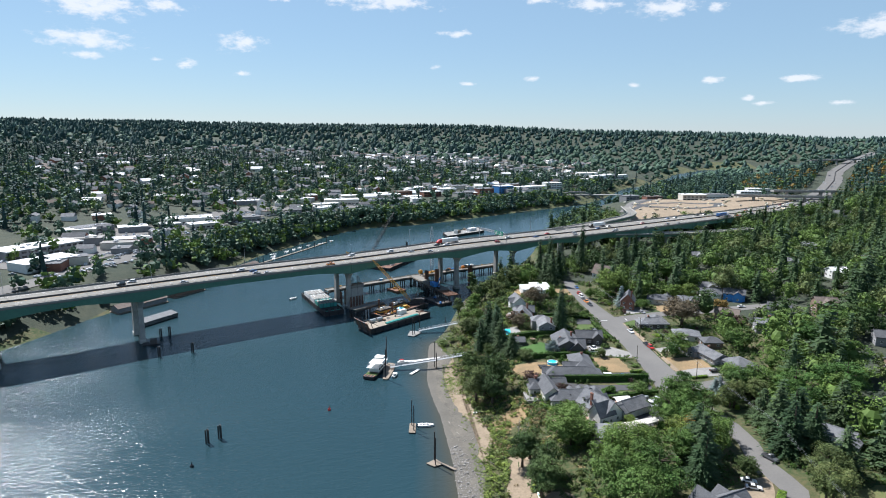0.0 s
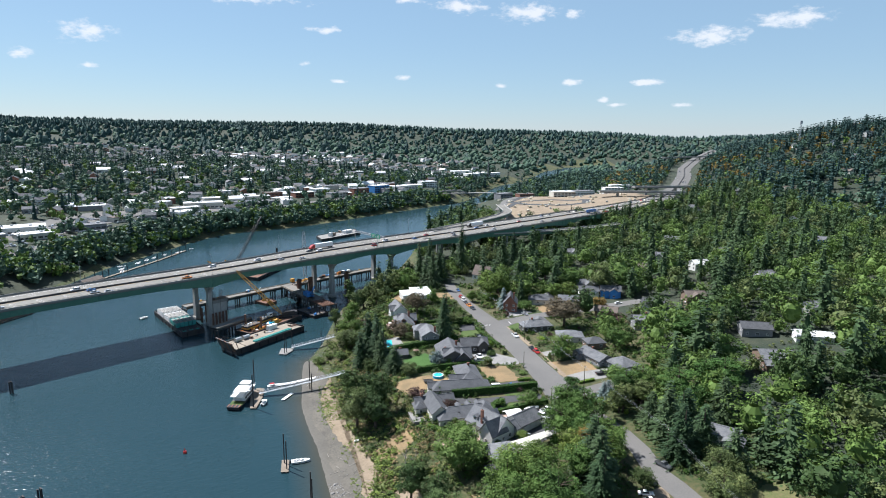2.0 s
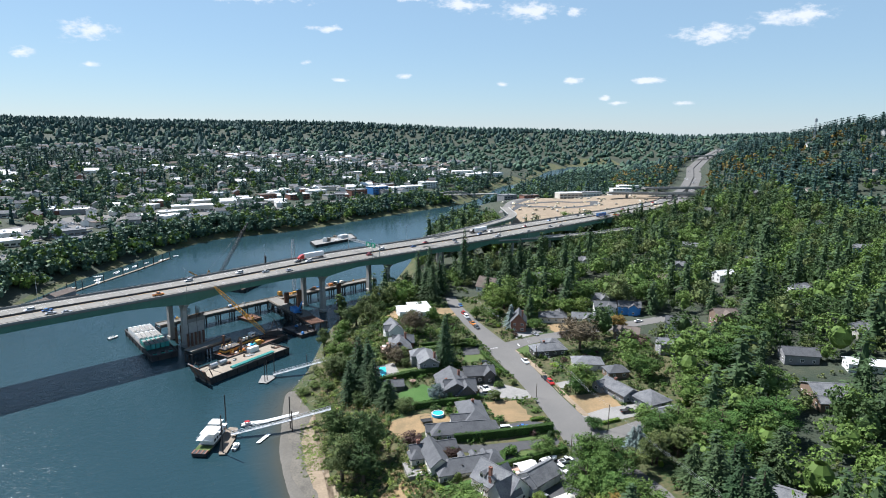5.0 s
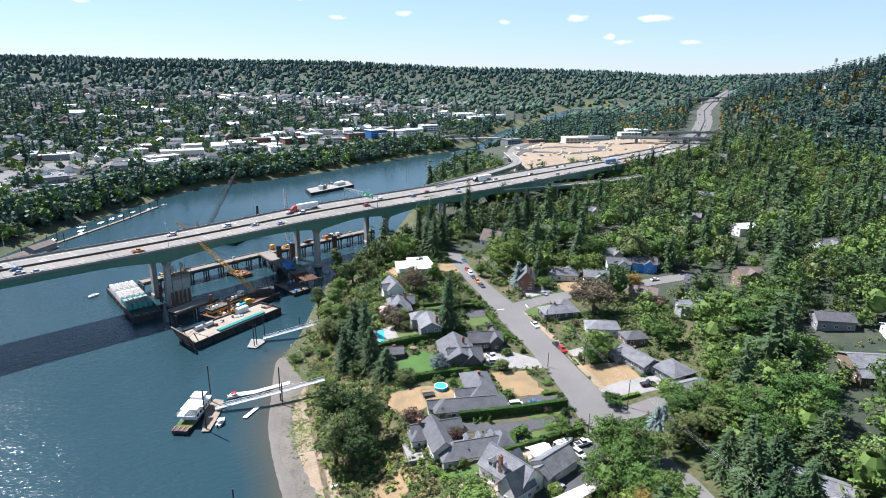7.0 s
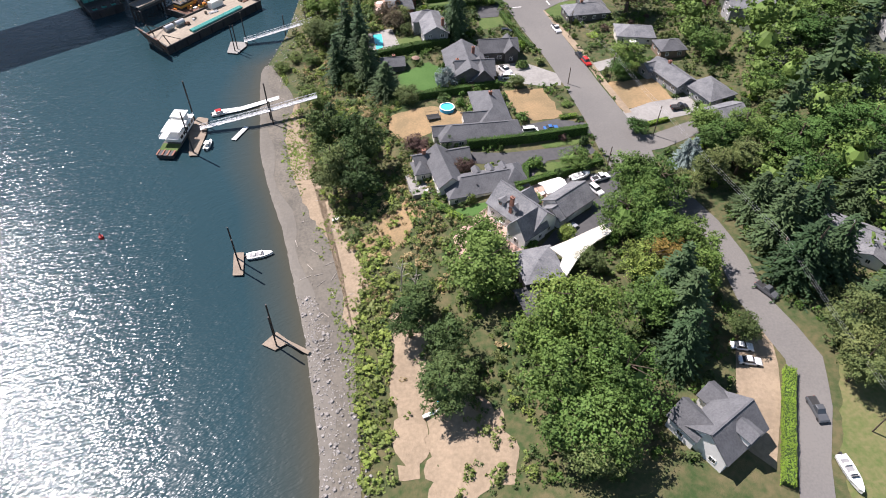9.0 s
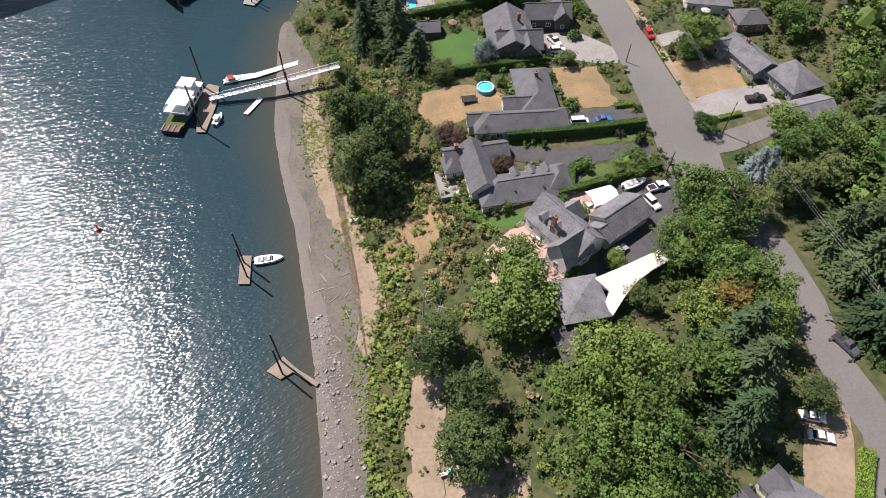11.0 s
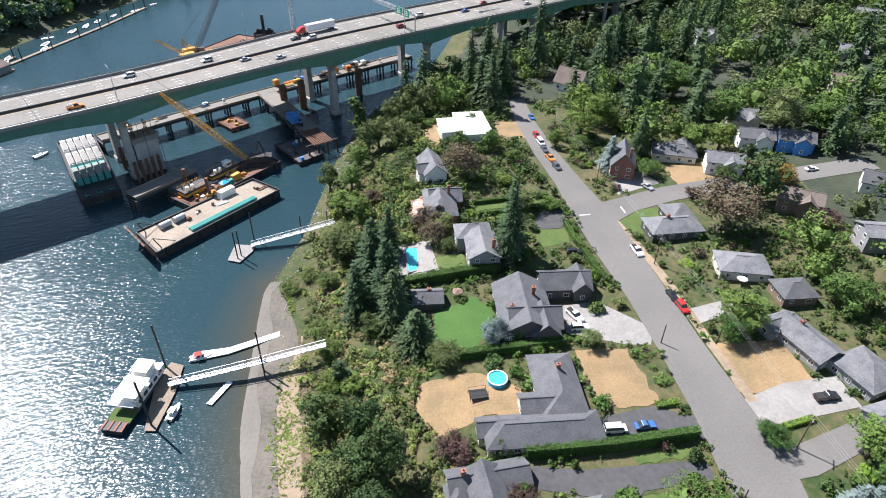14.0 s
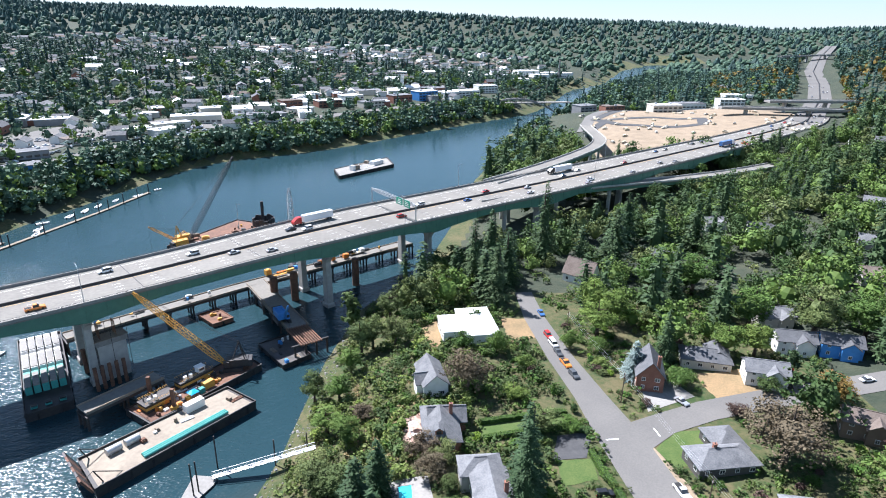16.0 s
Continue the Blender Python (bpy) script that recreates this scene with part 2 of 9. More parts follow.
M = {
    "ground": mat("ground_earth", (0.105, 0.090, 0.042), (0.026, 0.052, 0.012), 0.95, fine=0.7, coarse=0.07, bump=0.5, bump_scale=4),
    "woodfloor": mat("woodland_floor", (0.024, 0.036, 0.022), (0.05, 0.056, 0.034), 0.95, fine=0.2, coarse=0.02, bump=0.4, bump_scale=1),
    "sand": mat("beach_sand", (0.150, 0.134, 0.108), (0.088, 0.081, 0.068), 0.95, fine=1.5, coarse=0.12, bump=0.3, bump_scale=5),
    "wetsand": mat("wet_sand", (0.075, 0.066, 0.05), (0.10, 0.088, 0.068), 0.6, fine=1.2, coarse=0.1, bump=0.2),
    "drygrass": mat("dry_grass", (0.29, 0.195, 0.10), (0.175, 0.13, 0.068), 0.95, fine=2.0, coarse=0.15, bump=0.4, bump_scale=10),
    "lawn": mat("lawn_green", (0.045, 0.085, 0.016), (0.085, 0.115, 0.03), 0.9, fine=2.5, coarse=0.2, bump=0.4, bump_scale=12),
    "drylawn": mat("half_dry_lawn", (0.075, 0.105, 0.028), (0.15, 0.135, 0.06), 0.95, fine=1.2, coarse=0.12, bump=0.4, bump_scale=8),
    "turf": mat("turf_deep_green", (0.036, 0.092, 0.014), (0.052, 0.115, 0.022), 0.9, fine=2.0, coarse=0.2, bump=0.3, bump_scale=12),
    "asphalt": mat("old_asphalt", (0.150, 0.142, 0.130), (0.116, 0.111, 0.104), 0.9, fine=2.2, coarse=0.06, bump=0.04, bump_scale=14),
    "asphalt_dark": mat("dark_asphalt", (0.075, 0.075, 0.075), (0.05, 0.05, 0.052), 0.9, fine=0.9, coarse=0.1, bump=0.15, bump_scale=14),
    "concrete": mat("concrete", (0.27, 0.26, 0.24), (0.20, 0.19, 0.175), 0.88, fine=1.2, coarse=0.12, bump=0.1),
    "deck": mat("bridge_deck_concrete", (0.205, 0.192, 0.168), (0.145, 0.137, 0.120), 0.88, fine=0.9, coarse=0.05, bump=0.1),
    "pier": mat("pier_concrete", (0.42, 0.405, 0.37), (0.30, 0.29, 0.27), 0.88, fine=0.5, coarse=0.08, bump=0.1),
    "girder": mat("green_girder_paint", (0.085, 0.20, 0.145), (0.07, 0.165, 0.12), 0.6, fine=0.6, coarse=0.05),
    "paint_white": mat("white_paint", (0.78, 0.77, 0.73), (0.70, 0.69, 0.66), 0.6, fine=1.0, coarse=0.2),
    "steel_rust": mat("rusty_steel", (0.20, 0.10, 0.06), (0.10, 0.055, 0.04), 0.85, fine=1.0, coarse=0.2, bump=0.2),
    "steel_dark": mat("dark_steel", (0.035, 0.035, 0.04), (0.06, 0.055, 0.05), 0.6, metal=0.3, fine=1.0, coarse=0.2),
    "pile": mat("dark_pile", (0.03, 0.027, 0.027), (0.055, 0.045, 0.04), 0.7, fine=2.0, coarse=0.3),
    "alu": mat("aluminium", (0.46, 0.47, 0.48), (0.38, 0.39, 0.40), 0.45, metal=0.4, fine=2.0, coarse=0.5),
    "crane_yellow": mat("crane_yellow", (0.62, 0.33, 0.06), (0.50, 0.26, 0.05), 0.6, fine=1.5, coarse=0.3),
    "timber": mat("weathered_timber", (0.26, 0.21, 0.16), (0.18, 0.145, 0.11), 0.9, fine=2.0, coarse=0.3, bump=0.3),
    "bark": mat("bark", (0.11, 0.08, 0.055), (0.06, 0.045, 0.035), 0.95, fine=4.0, coarse=0.5, bump=0.5),
    "deadwood": mat("dead_wood", (0.42, 0.38, 0.33), (0.30, 0.27, 0.23), 0.9, fine=4.0, coarse=0.5),
    "roof_grey": mat("grey_shingle", (0.10, 0.103, 0.11), (0.185, 0.187, 0.19), 0.92, fine=2.6, coarse=0.4, bump=0.5, bump_scale=5, spread=0.12),
    "roof_dark": mat("dark_shingle", (0.075, 0.077, 0.082), (0.115, 0.117, 0.122), 0.92, fine=2.6, coarse=0.4, bump=0.5, bump_scale=5, spread=0.15),
    "roof_brown": mat("brown_shingle", (0.11, 0.085, 0.07), (0.16, 0.13, 0.11), 0.92, fine=2.6, coarse=0.4, bump=0.5, bump_scale=5, spread=0.15),
    "roof_white": mat("white_membrane_roof", (0.72, 0.72, 0.71), (0.62, 0.62, 0.61), 0.7, fine=0.8, coarse=0.15),
    "wall_white": mat("white_siding", (0.74, 0.73, 0.69), (0.66, 0.65, 0.62), 0.75, fine=1.0, coarse=0.3),
    "wall_cream": mat("cream_siding", (0.55, 0.52, 0.45), (0.48, 0.45, 0.39), 0.8, fine=1.0, coarse=0.3),
    "wall_grey": mat("grey_siding", (0.26, 0.26, 0.26), (0.21, 0.21, 0.215), 0.8, fine=1.0, coarse=0.3),
    "wall_dark": mat("dark_siding", (0.07, 0.065, 0.06), (0.10, 0.09, 0.085), 0.8, fine=1.0, coarse=0.3),
    "wall_brick": mat("brick_wall", (0.20, 0.085, 0.06), (0.27, 0.13, 0.09), 0.88, fine=5.0, coarse=0.5, bump=0.3),
    "wall_brown": mat("brown_siding", (0.16, 0.11, 0.08), (0.20, 0.14, 0.10), 0.85, fine=1.0, coarse=0.3),
    "wall_blue": mat("blue_siding", (0.06, 0.24, 0.55), (0.05, 0.20, 0.48), 0.7, fine=1.0, coarse=0.3),
    "glass": mat("window_glass", (0.03, 0.035, 0.04), (0.05, 0.055, 0.06), 0.08, fine=1.0, coarse=0.2, spec=0.8),
    "pavers": mat("pink_pavers", (0.42, 0.29, 0.23), (0.35, 0.24, 0.19), 0.9, fine=3.0, coarse=0.4, bump=0.2),
    "pool_water": mat("pool_water", (0.05, 0.55, 0.60), (0.07, 0.62, 0.66), 0.1, fine=1.0, coarse=0.4, bump=0.15, bump_scale=3, spec=0.5),
    "pool_blue": mat("blue_vinyl", (0.03, 0.35, 0.62), (0.03, 0.40, 0.68), 0.35, fine=1.0, coarse=0.4),
    "rubber": mat("black_rubber", (0.02, 0.02, 0.02), (0.03, 0.03, 0.03), 0.8),
    "rock": mat("shore_rock", (0.27, 0.25, 0.23), (0.19, 0.18, 0.165), 0.9, fine=3.0, coarse=0.5, bump=0.3, spread=0.3, island=True),
    "dirt": mat("bare_dirt", (0.285, 0.22, 0.15), (0.20, 0.155, 0.105), 0.95, fine=1.3, coarse=0.15, bump=0.4, bump_scale=4),
    "barge_deck": mat("barge_deck", (0.31, 0.265, 0.205), (0.22, 0.185, 0.145), 0.9, fine=0.7, coarse=0.12, bump=0.2),
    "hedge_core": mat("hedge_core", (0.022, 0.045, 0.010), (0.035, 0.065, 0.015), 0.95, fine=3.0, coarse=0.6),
    "fabric_white": mat("white_fabric", (0.78, 0.76, 0.72), (0.72, 0.70, 0.66), 0.8, fine=1.0, coarse=0.3),
}


def water_mat():
    """River water: wind waves of three sizes, lower in the lee of the shore."""
    m = bpy.data.materials.new("river_water")
    m.use_nodes = True
    n, l = m.node_tree.nodes, m.node_tree.links
    p = n["Principled BSDF"]
    geo = n.new("ShaderNodeNewGeometry")
    big = n.new("ShaderNodeTexNoise")
    big.inputs["Scale"].default_value, big.inputs["Detail"].default_value = 0.02, 3
    l.new(geo.outputs["Position"], big.inputs["Vector"])
    mix = n.new("ShaderNodeMix")
    mix.data_type = "RGBA"
    mix.inputs[6].default_value, mix.inputs[7].default_value = (0.014, 0.037, 0.046, 1), (0.019, 0.046, 0.055, 1)
    l.new(big.outputs[0], mix.inputs[0])
    # the silty bottom shows through the shallows
    bed, silt = n.new("ShaderNodeAttribute"), n.new("ShaderNodeMix")
    bed.attribute_name = "shallow"
    silt.data_type = "RGBA"
    silt.inputs[7].default_value = (0.062, 0.055, 0.036, 1)
    l.new(bed.outputs["Fac"], silt.inputs[0])
    l.new(mix.outputs[2], silt.inputs[6])
    l.new(silt.outputs[2], p.inputs["Base Color"])
    p.inputs["Roughness"].default_value = 0.165
    p.inputs["IOR"].default_value = 1.33
    p.inputs["Specular IOR Level"].default_value = 0.42
    turn, st = n.new("ShaderNodeMapping"), n.new("ShaderNodeMapping")
    turn.inputs["Rotation"].default_value = (0, 0, radians(-28))
    st.inputs["Scale"].default_value = (0.55, 1.4, 1.0)
    l.new(geo.outputs["Position"], turn.inputs["Vector"])
    l.new(turn.outputs[0], st.inputs["Vector"])
    # gusts: calmer and rougher stretches
    gust = n.new("ShaderNodeMapRange")
    gust.inputs[1].default_value, gust.inputs[2].default_value = 0.3, 0.7
    gust.inputs[3].default_value, gust.inputs[4].default_value = 0.7, 1.1
    l.new(big.outputs[0], gust.inputs[0])
    lee = n.new("ShaderNodeAttribute")
    lee.attribute_name = "wind"
    force = n.new("ShaderNodeMath")
    force.operation = "MULTIPLY"
    l.new(gust.outputs[0], force.inputs[0])
    l.new(lee.outputs["Fac"], force.inputs[1])
    normal = None
    for scale, detail, distance in ((0.42, 2.0, 0.26), (1.35, 1.0, 0.185), (3.2, 0.5, 0.05)):
        wave, bump = n.new("ShaderNodeTexNoise"), n.new("ShaderNodeBump")
        wave.inputs["Scale"].default_value, wave.inputs["Detail"].default_value = scale, detail
        l.new(st.outputs[0], wave.inputs["Vector"])
        bump.inputs["Distance"].default_value = distance
        l.new(wave.outputs[0], bump.inputs["Height"])
        l.new(force.outputs[0], bump.inputs["Strength"])
        if normal is not None:
            l.new(normal, bump.inputs["Normal"])
        normal = bump.outputs[0]
    l.new(normal, p.inputs["Normal"])
    return m


M["water"] = water_mat()
LEAF = {
    "maple": leaf_mat("maple_leaves", (0.060, 0.117, 0.025), (0.099, 0.165, 0.042)),
    "bright": leaf_mat("bright_leaves", (0.091, 0.154, 0.032), (0.144, 0.202, 0.048)),
    "dark": leaf_mat("dark_leaves", (0.041, 0.075, 0.022), (0.075, 0.115, 0.038)),
    "olive": leaf_mat("olive_leaves", (0.082, 0.114, 0.038), (0.126, 0.156, 0.054)),
    "conifer": leaf_mat("conifer_needles", (0.034, 0.064, 0.026), (0.061, 0.100, 0.043)),
    "spruce": leaf_mat("blue_spruce_needles", (0.146, 0.201, 0.189), (0.207, 0.256, 0.244), 0.1, 0.01),
    "purple": leaf_mat("purple_leaves", (0.067, 0.043, 0.037), (0.104, 0.067, 0.051), 0.15, 0.01),
    "copper": leaf_mat("copper_beech_leaves", (0.110, 0.085, 0.055), (0.146, 0.116, 0.073), 0.1, 0.01),
    "hedge": leaf_mat("hedge_leaves", (0.049, 0.104, 0.020), (0.085, 0.152, 0.030), 0.1, 0.01),
    "hedge_lime": leaf_mat("lime_hedge_leaves", (0.124, 0.218, 0.023), (0.187, 0.280, 0.042), 0.1, 0.01),
    "bramble": leaf_mat("bramble_leaves", (0.078, 0.123, 0.027), (0.129, 0.170, 0.049)),
    "grass": leaf_mat("meadow_grass", (0.115, 0.175, 0.030), (0.190, 0.235, 0.060), 0.1, 0.01),
    "straw": leaf_mat("dry_straw", (0.230, 0.170, 0.080), (0.310, 0.240, 0.125), 0.1, 0.01),
    # distance haze is put into these two leaf colours as a blue tint
    "far": leaf_mat("hazed_far_leaves", (0.041, 0.086, 0.060), (0.092, 0.146, 0.091)),
    "farfir": leaf_mat("hazed_far_needles", (0.030, 0.065, 0.058), (0.055, 0.101, 0.084)),
    "autumn": leaf_mat("turning_leaves", (0.232, 0.122, 0.043), (0.268, 0.183, 0.049), 0.2, 0.02),
}


# ---- mesh building ----
class Geo:
    """Gathers vertices and faces of one mesh."""

    def __init__(self):
        self.v, self.f = [], []

    def add(self, verts, faces):
        k = len(self.v)
        self.v += [tuple(p) for p in verts]
        self.f += [tuple(i + k for i in q) for q in faces]
        return self

    def box(self, cx, cy, z0, sx, sy, sz, yaw=0.0, taper=1.0):
        c, s = math.cos(radians(yaw)), math.sin(radians(yaw))
        pts = []
        for z, k in ((z0, 1.0), (z0 + sz, taper)):
            for a, b in ((-1, -1), (1, -1), (1, 1), (-1, 1)):
                x, y = a * sx / 2 * k, b * sy / 2 * k
                pts.append((cx + x * c - y * s, cy + x * s + y * c, z))
        return self.add(pts, [(3, 2, 1, 0), (4, 5, 6, 7), (0, 1, 5, 4), (1, 2, 6, 5), (2, 3, 7, 6), (3, 0, 4, 7)])

    def beam(self, p, q, w, h):
        p, q = Vector(p), Vector(q)
        d = (q - p).normalized()
        side = d.cross(Vector((0, 0, 1)))
        if side.length < 1e-4:
            side = Vector((1, 0, 0))
        side.normalize()
        up = side.cross(d)
        pts = [e + side * (a * w / 2) + up * (b * h / 2) for e in (p, q) for a, b in ((-1, -1), (1, -1), (1, 1), (-1, 1))]
        return self.add(pts, [(3, 2, 1, 0), (4, 5, 6, 7), (0, 1, 5, 4), (1, 2, 6, 5), (2, 3, 7, 6), (3, 0, 4, 7)])

    def tube(self, p, q, r0, r1=None, n=8, caps=True):
        r1 = r0 if r1 is None else r1
        p, q = Vector(p), Vector(q)
        d = (q - p).normalized()
        side = d.orthogonal().normalized()
        up = d.cross(side)
        pts = []
        for e, r in ((p, r0), (q, r1)):
            pts += [e + (side * math.cos(2 * math.pi * i / n) + up * math.sin(2 * math.pi * i / n)) * r for i in range(n)]
        faces = [(i, (i + 1) % n, n + (i + 1) % n, n + i) for i in range(n)]
        if caps:
            faces += [tuple(range(n))[::-1], tuple(range(n, 2 * n))]
        return self.add(pts, faces)

    def prism(self, poly, z0, z1):
        n = len(poly)
        pts = [(x, y, z0) for x, y in poly] + [(x, y, z1) for x, y in poly]
        return self.add(pts, [tuple(range(n))[::-1], tuple(range(n, 2 * n))] + [(i, (i + 1) % n, n + (i + 1) % n, n + i) for i in range(n)])

    def loft(self, rings, closed=True, caps=True):
        n = len(rings[0])
        pts = [p for r in rings for p in r]
        faces = []
        for k in range(len(rings) - 1):
            for i in range(n if closed else n - 1):
                j = (i + 1) % n
                faces.append((k * n + i, k * n + j, (k + 1) * n + j, (k + 1) * n + i))
        if caps and closed:
            faces += [tuple(range(n))[::-1], tuple(range((len(rings) - 1) * n, len(rings) * n))]
        return self.add(pts, faces)

    def mesh(self, name, material, smooth=False):
        me = bpy.data.meshes.new(name)
        me.from_pydata(self.v, [], self.f)
        if material is not None:
            me.materials.append(material)
        if smooth:
            me.polygons.foreach_set("use_smooth", [True] * len(me.polygons))
        me.update()
        return me


def part(name, g, material, parent=None, label="", smooth=False):
    """One mesh object under a thing or a part."""
    me = g if isinstance(g, bpy.types.Mesh) else g.mesh(name, material, smooth)
    ob = new(name, me)
    if parent is not None:
        ob.parent = parent
    if label:
        ob["label"] = label
    return ob


def thing(name, x, y, z, yaw, label, category, group=""):
    e = new(name)
    e.empty_display_size = 0.5
    e.matrix_basis = pose(x, y, z, 0, 0, yaw)
    return tagged(e, label, category, group)


def solid(name, g, material, label, category, group="", kind="", smooth=False):
    return tagged(part(name, g, material, None, "", smooth), label, category, group, kind)


# ---- the lie of the land ----
RIGHT_SHORE = [(-3000, -40), (-100, -12), (28, -21), (55, -26), (75, -31), (91, -35), (109, -41), (127, -46), (150, -49), (165, -51), (176, -52), (190, -49),
               (209, -46), (233, -45), (260, -43), (300, -36), (345, -12), (400, 0), (450, 10), (524, 21), (584, 38), (721, 65), (822, 116),
               (956, 175), (1185, 260), (1300, 345), (1678, 520), (2000, 760), (2400, 1400)]
LEFT_SHORE = [(-3000, -330), (0, -292), (138, -280), (202, -268), (284, -256), (393, -248), (475, -226), (536, -210), (579, -188), (605, -146), (641, -102),
              (701, -53), (770, 5), (839, 66), (880, 105), (956, 140), (1185, 215), (1300, 300), (1678, 440), (2000, 640), (2400, 1250)]
RY, RX = np.array(RIGHT_SHORE, float).T
LY, LX = np.array(LEFT_SHORE, float).T


def smooth_noise(x, y, s, k):
    return (np.sin(x / s + 1.7 * k) * np.cos(y / (s * 1.3) + 0.6 * k) + 0.6 * np.sin((x + y) / (s * 0.61) + k) + 0.4 * np.cos((x - 2 * y) / (s * 0.83) + 2 * k)) / 2


HIGHWAY = [(330, 640), (368, 700), (429, 794), (509, 939), (575, 1075), (721, 1318), (1000, 1760)]
HIGHWAY_Z = [30.4, 30.4, 33, 38, 45, 54, 62]


def height(x, y):
    """Height of the land; below zero in the river."""
    x, y = np.asarray(x, float), np.asarray(y, float)
    ur, ul = x - np.interp(y, RY, RX), np.interp(y, LY, LX) - x
    bend = np.interp(y, [560, 620, 760, 900], [1, 0.72, 0.7, 0.85])
    ur, ul = ur * bend, ul * bend
    beach = np.clip((202 - y) / 32, 0, 1)
    low = np.interp(ur, [-40, 0, 10, 22, 30, 44, 56, 100, 150, 220, 320, 460, 700, 1000, 1500, 3000],
                    [-5, 0, 0.8, 2.0, 4.0, 7.6, 9.0, 9.6, 12, 17, 26, 42, 76, 106, 122, 130])
    steep = np.interp(ur, [-40, 0, 8, 20, 36, 50, 100, 150, 220, 320, 460, 700, 1000, 1500, 3000],
                      [-5, 0, 2, 5, 8.2, 9.0, 9.6, 12, 17, 26, 42, 76, 106, 122, 130])
    r = beach * low + (1 - beach) * steep
    flat = np.exp(-(((x - 235) / 120) ** 4) - (((y - 680) / 130) ** 4))
    r = r * (1 - flat) + 24 * flat
    r = np.where(ur > 120, np.minimum(r * (1 + 1.15 * np.clip((y - 430) / 300, 0, 1) * np.clip((ur - 120) / 160, 0, 1)), 118 + 0.01 * ur), r)
    r = r * (1 - 0.5 * np.clip((y - 1100) / 500, 0, 1))
    left = np.interp(ul, [-40, 0, 10, 28, 60, 150, 250, 400, 700, 1100, 1700, 2400, 3200, 5000],
                     [-5, 0, 3, 11, 15, 18, 24, 38, 55, 78, 112, 138, 140, 140])
    z = np.where(ur > -0.0, r, np.where(ul > 0, left, -np.minimum(4, np.minimum(-ur, -ul) * 0.15)))
    amp = np.clip((np.maximum(ur, ul) - 160) / 400, 0, 1)
    z = z + amp * (6 * smooth_noise(x, y, 210, 1) + 3 * smooth_noise(x, y, 90, 2))
    ridge = np.interp(x / np.maximum(y, 100), [-0.8, -0.1, 0.1, 0.35, 0.5, 0.62, 0.8], [132, 130, 108, 100, 78, 92, 104])
    z = np.maximum(z, ridge * np.clip((y - 1900) / 800, 0, 1) ** 0.8 - 3)
    best, level = np.full(np.shape(z), 1e9), np.zeros(np.shape(z))
    for (ax, ay), (bx, by), za, zb in zip(HIGHWAY, HIGHWAY[1:], HIGHWAY_Z, HIGHWAY_Z[1:]):
        dx, dy = bx - ax, by - ay
        t = np.clip(((x - ax) * dx + (y - ay) * dy) / (dx * dx + dy * dy), 0, 1)
        d = np.hypot(x - ax - t * dx, y - ay - t * dy)
        level = np.where(d < best, za + (zb - za) * t, level)
        best = np.minimum(best, d)
    k = np.clip(1 - (best - 22) / 45, 0, 1)
    return z * (1 - k) + level * k


def hz(x, y):
    return float(height(x, y))


def axis(lo, hi, a, b, fine, grow):
    """Steps of one size between a and b, growing beyond."""
    out = list(np.arange(a, b + 0.01, fine))
    s, v = fine, b
    while v < hi:
        s *= grow
        v += s
        out.append(min(v, hi))
    s, v = fine, a
    while v > lo:
        s *= grow
        v -= s
        out.insert(0, max(v, lo))
    return np.array(out)


gx, gy = axis(-4500, 4500, -60, 110, 2.5, 1.06), axis(-2500, 4700, 15, 330, 2.5, 1.06)
GX, GY = np.meshgrid(gx, gy)
GZ = height(GX, GY)
nx, ny = len(gx), len(gy)
idx = np.arange(nx * ny).reshape(ny, nx)
quads = np.stack([idx[:-1, :-1], idx[:-1, 1:], idx[1:, 1:], idx[1:, :-1]], -1).reshape(-1, 4)
me = bpy.data.meshes.new("ground")
me.from_pydata(np.stack([GX, GY, GZ], -1).reshape(-1, 3).tolist(), [], quads.tolist())
me.materials.append(M["ground"])
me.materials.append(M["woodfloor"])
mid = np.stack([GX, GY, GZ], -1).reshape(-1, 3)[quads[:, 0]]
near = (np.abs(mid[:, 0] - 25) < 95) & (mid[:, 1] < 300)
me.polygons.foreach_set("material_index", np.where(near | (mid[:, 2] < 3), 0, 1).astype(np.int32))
me.polygons.foreach_set("use_smooth", [True] * len(me.polygons))
ground = tagged(new("ground", me), "river banks, terraces and hills of dry earth and grass", "ground", kind="structure")

# the river: columns run parallel to the near shore; the wind drops towards it, with a slick along the edge of the lee
LEE = [(-5200, 1), (-400, 1), (-120, 1), (-60, 1), (-32, 1), (-27.5, 0.9), (-26.2, 0.42), (-23.8, 0.42), (-22.5, 0.6), (-14, 0.55), (-10, 0.5), (-5, 0.4), (0, 0.25), (12, 0.2), (6000, 0.2)]
g, wind, shallow = Geo(), [], []
wy = axis(-2500, 4700, -140, 560, 20, 1.35)
for y in wy:
    shore = float(np.interp(y, RY[1:22], RX[1:22]))
    for u, k in LEE:
        bend_u = u if u < -40 or u > 0 else u * (1 + 0.12 * math.sin(y * 0.05) + 0.06 * math.sin(y * 0.17))
        g.v.append((shore + bend_u, float(y), 0.0))
        shallow.append(float(np.interp(u, [-14, -5, 0], [0, 0.45, 0.9])) if y < 190 else 0.0)
        k = k if y < 170 or u < -40 else min(1.0, k + (y - 170) / 60)
        wind.append(k * float(np.interp(y, [330, 480], [1.0, 0.22])))
for j in range(len(wy) - 1):
    for i in range(len(LEE) - 1):
        a = j * len(LEE) + i
        g.f.append((a, a + 1, a + 1 + len(LEE), a + len(LEE)))
river = solid("water", g, M["water"], "dark blue-green river with wind ripples and sun glitter", "river", kind="structure")
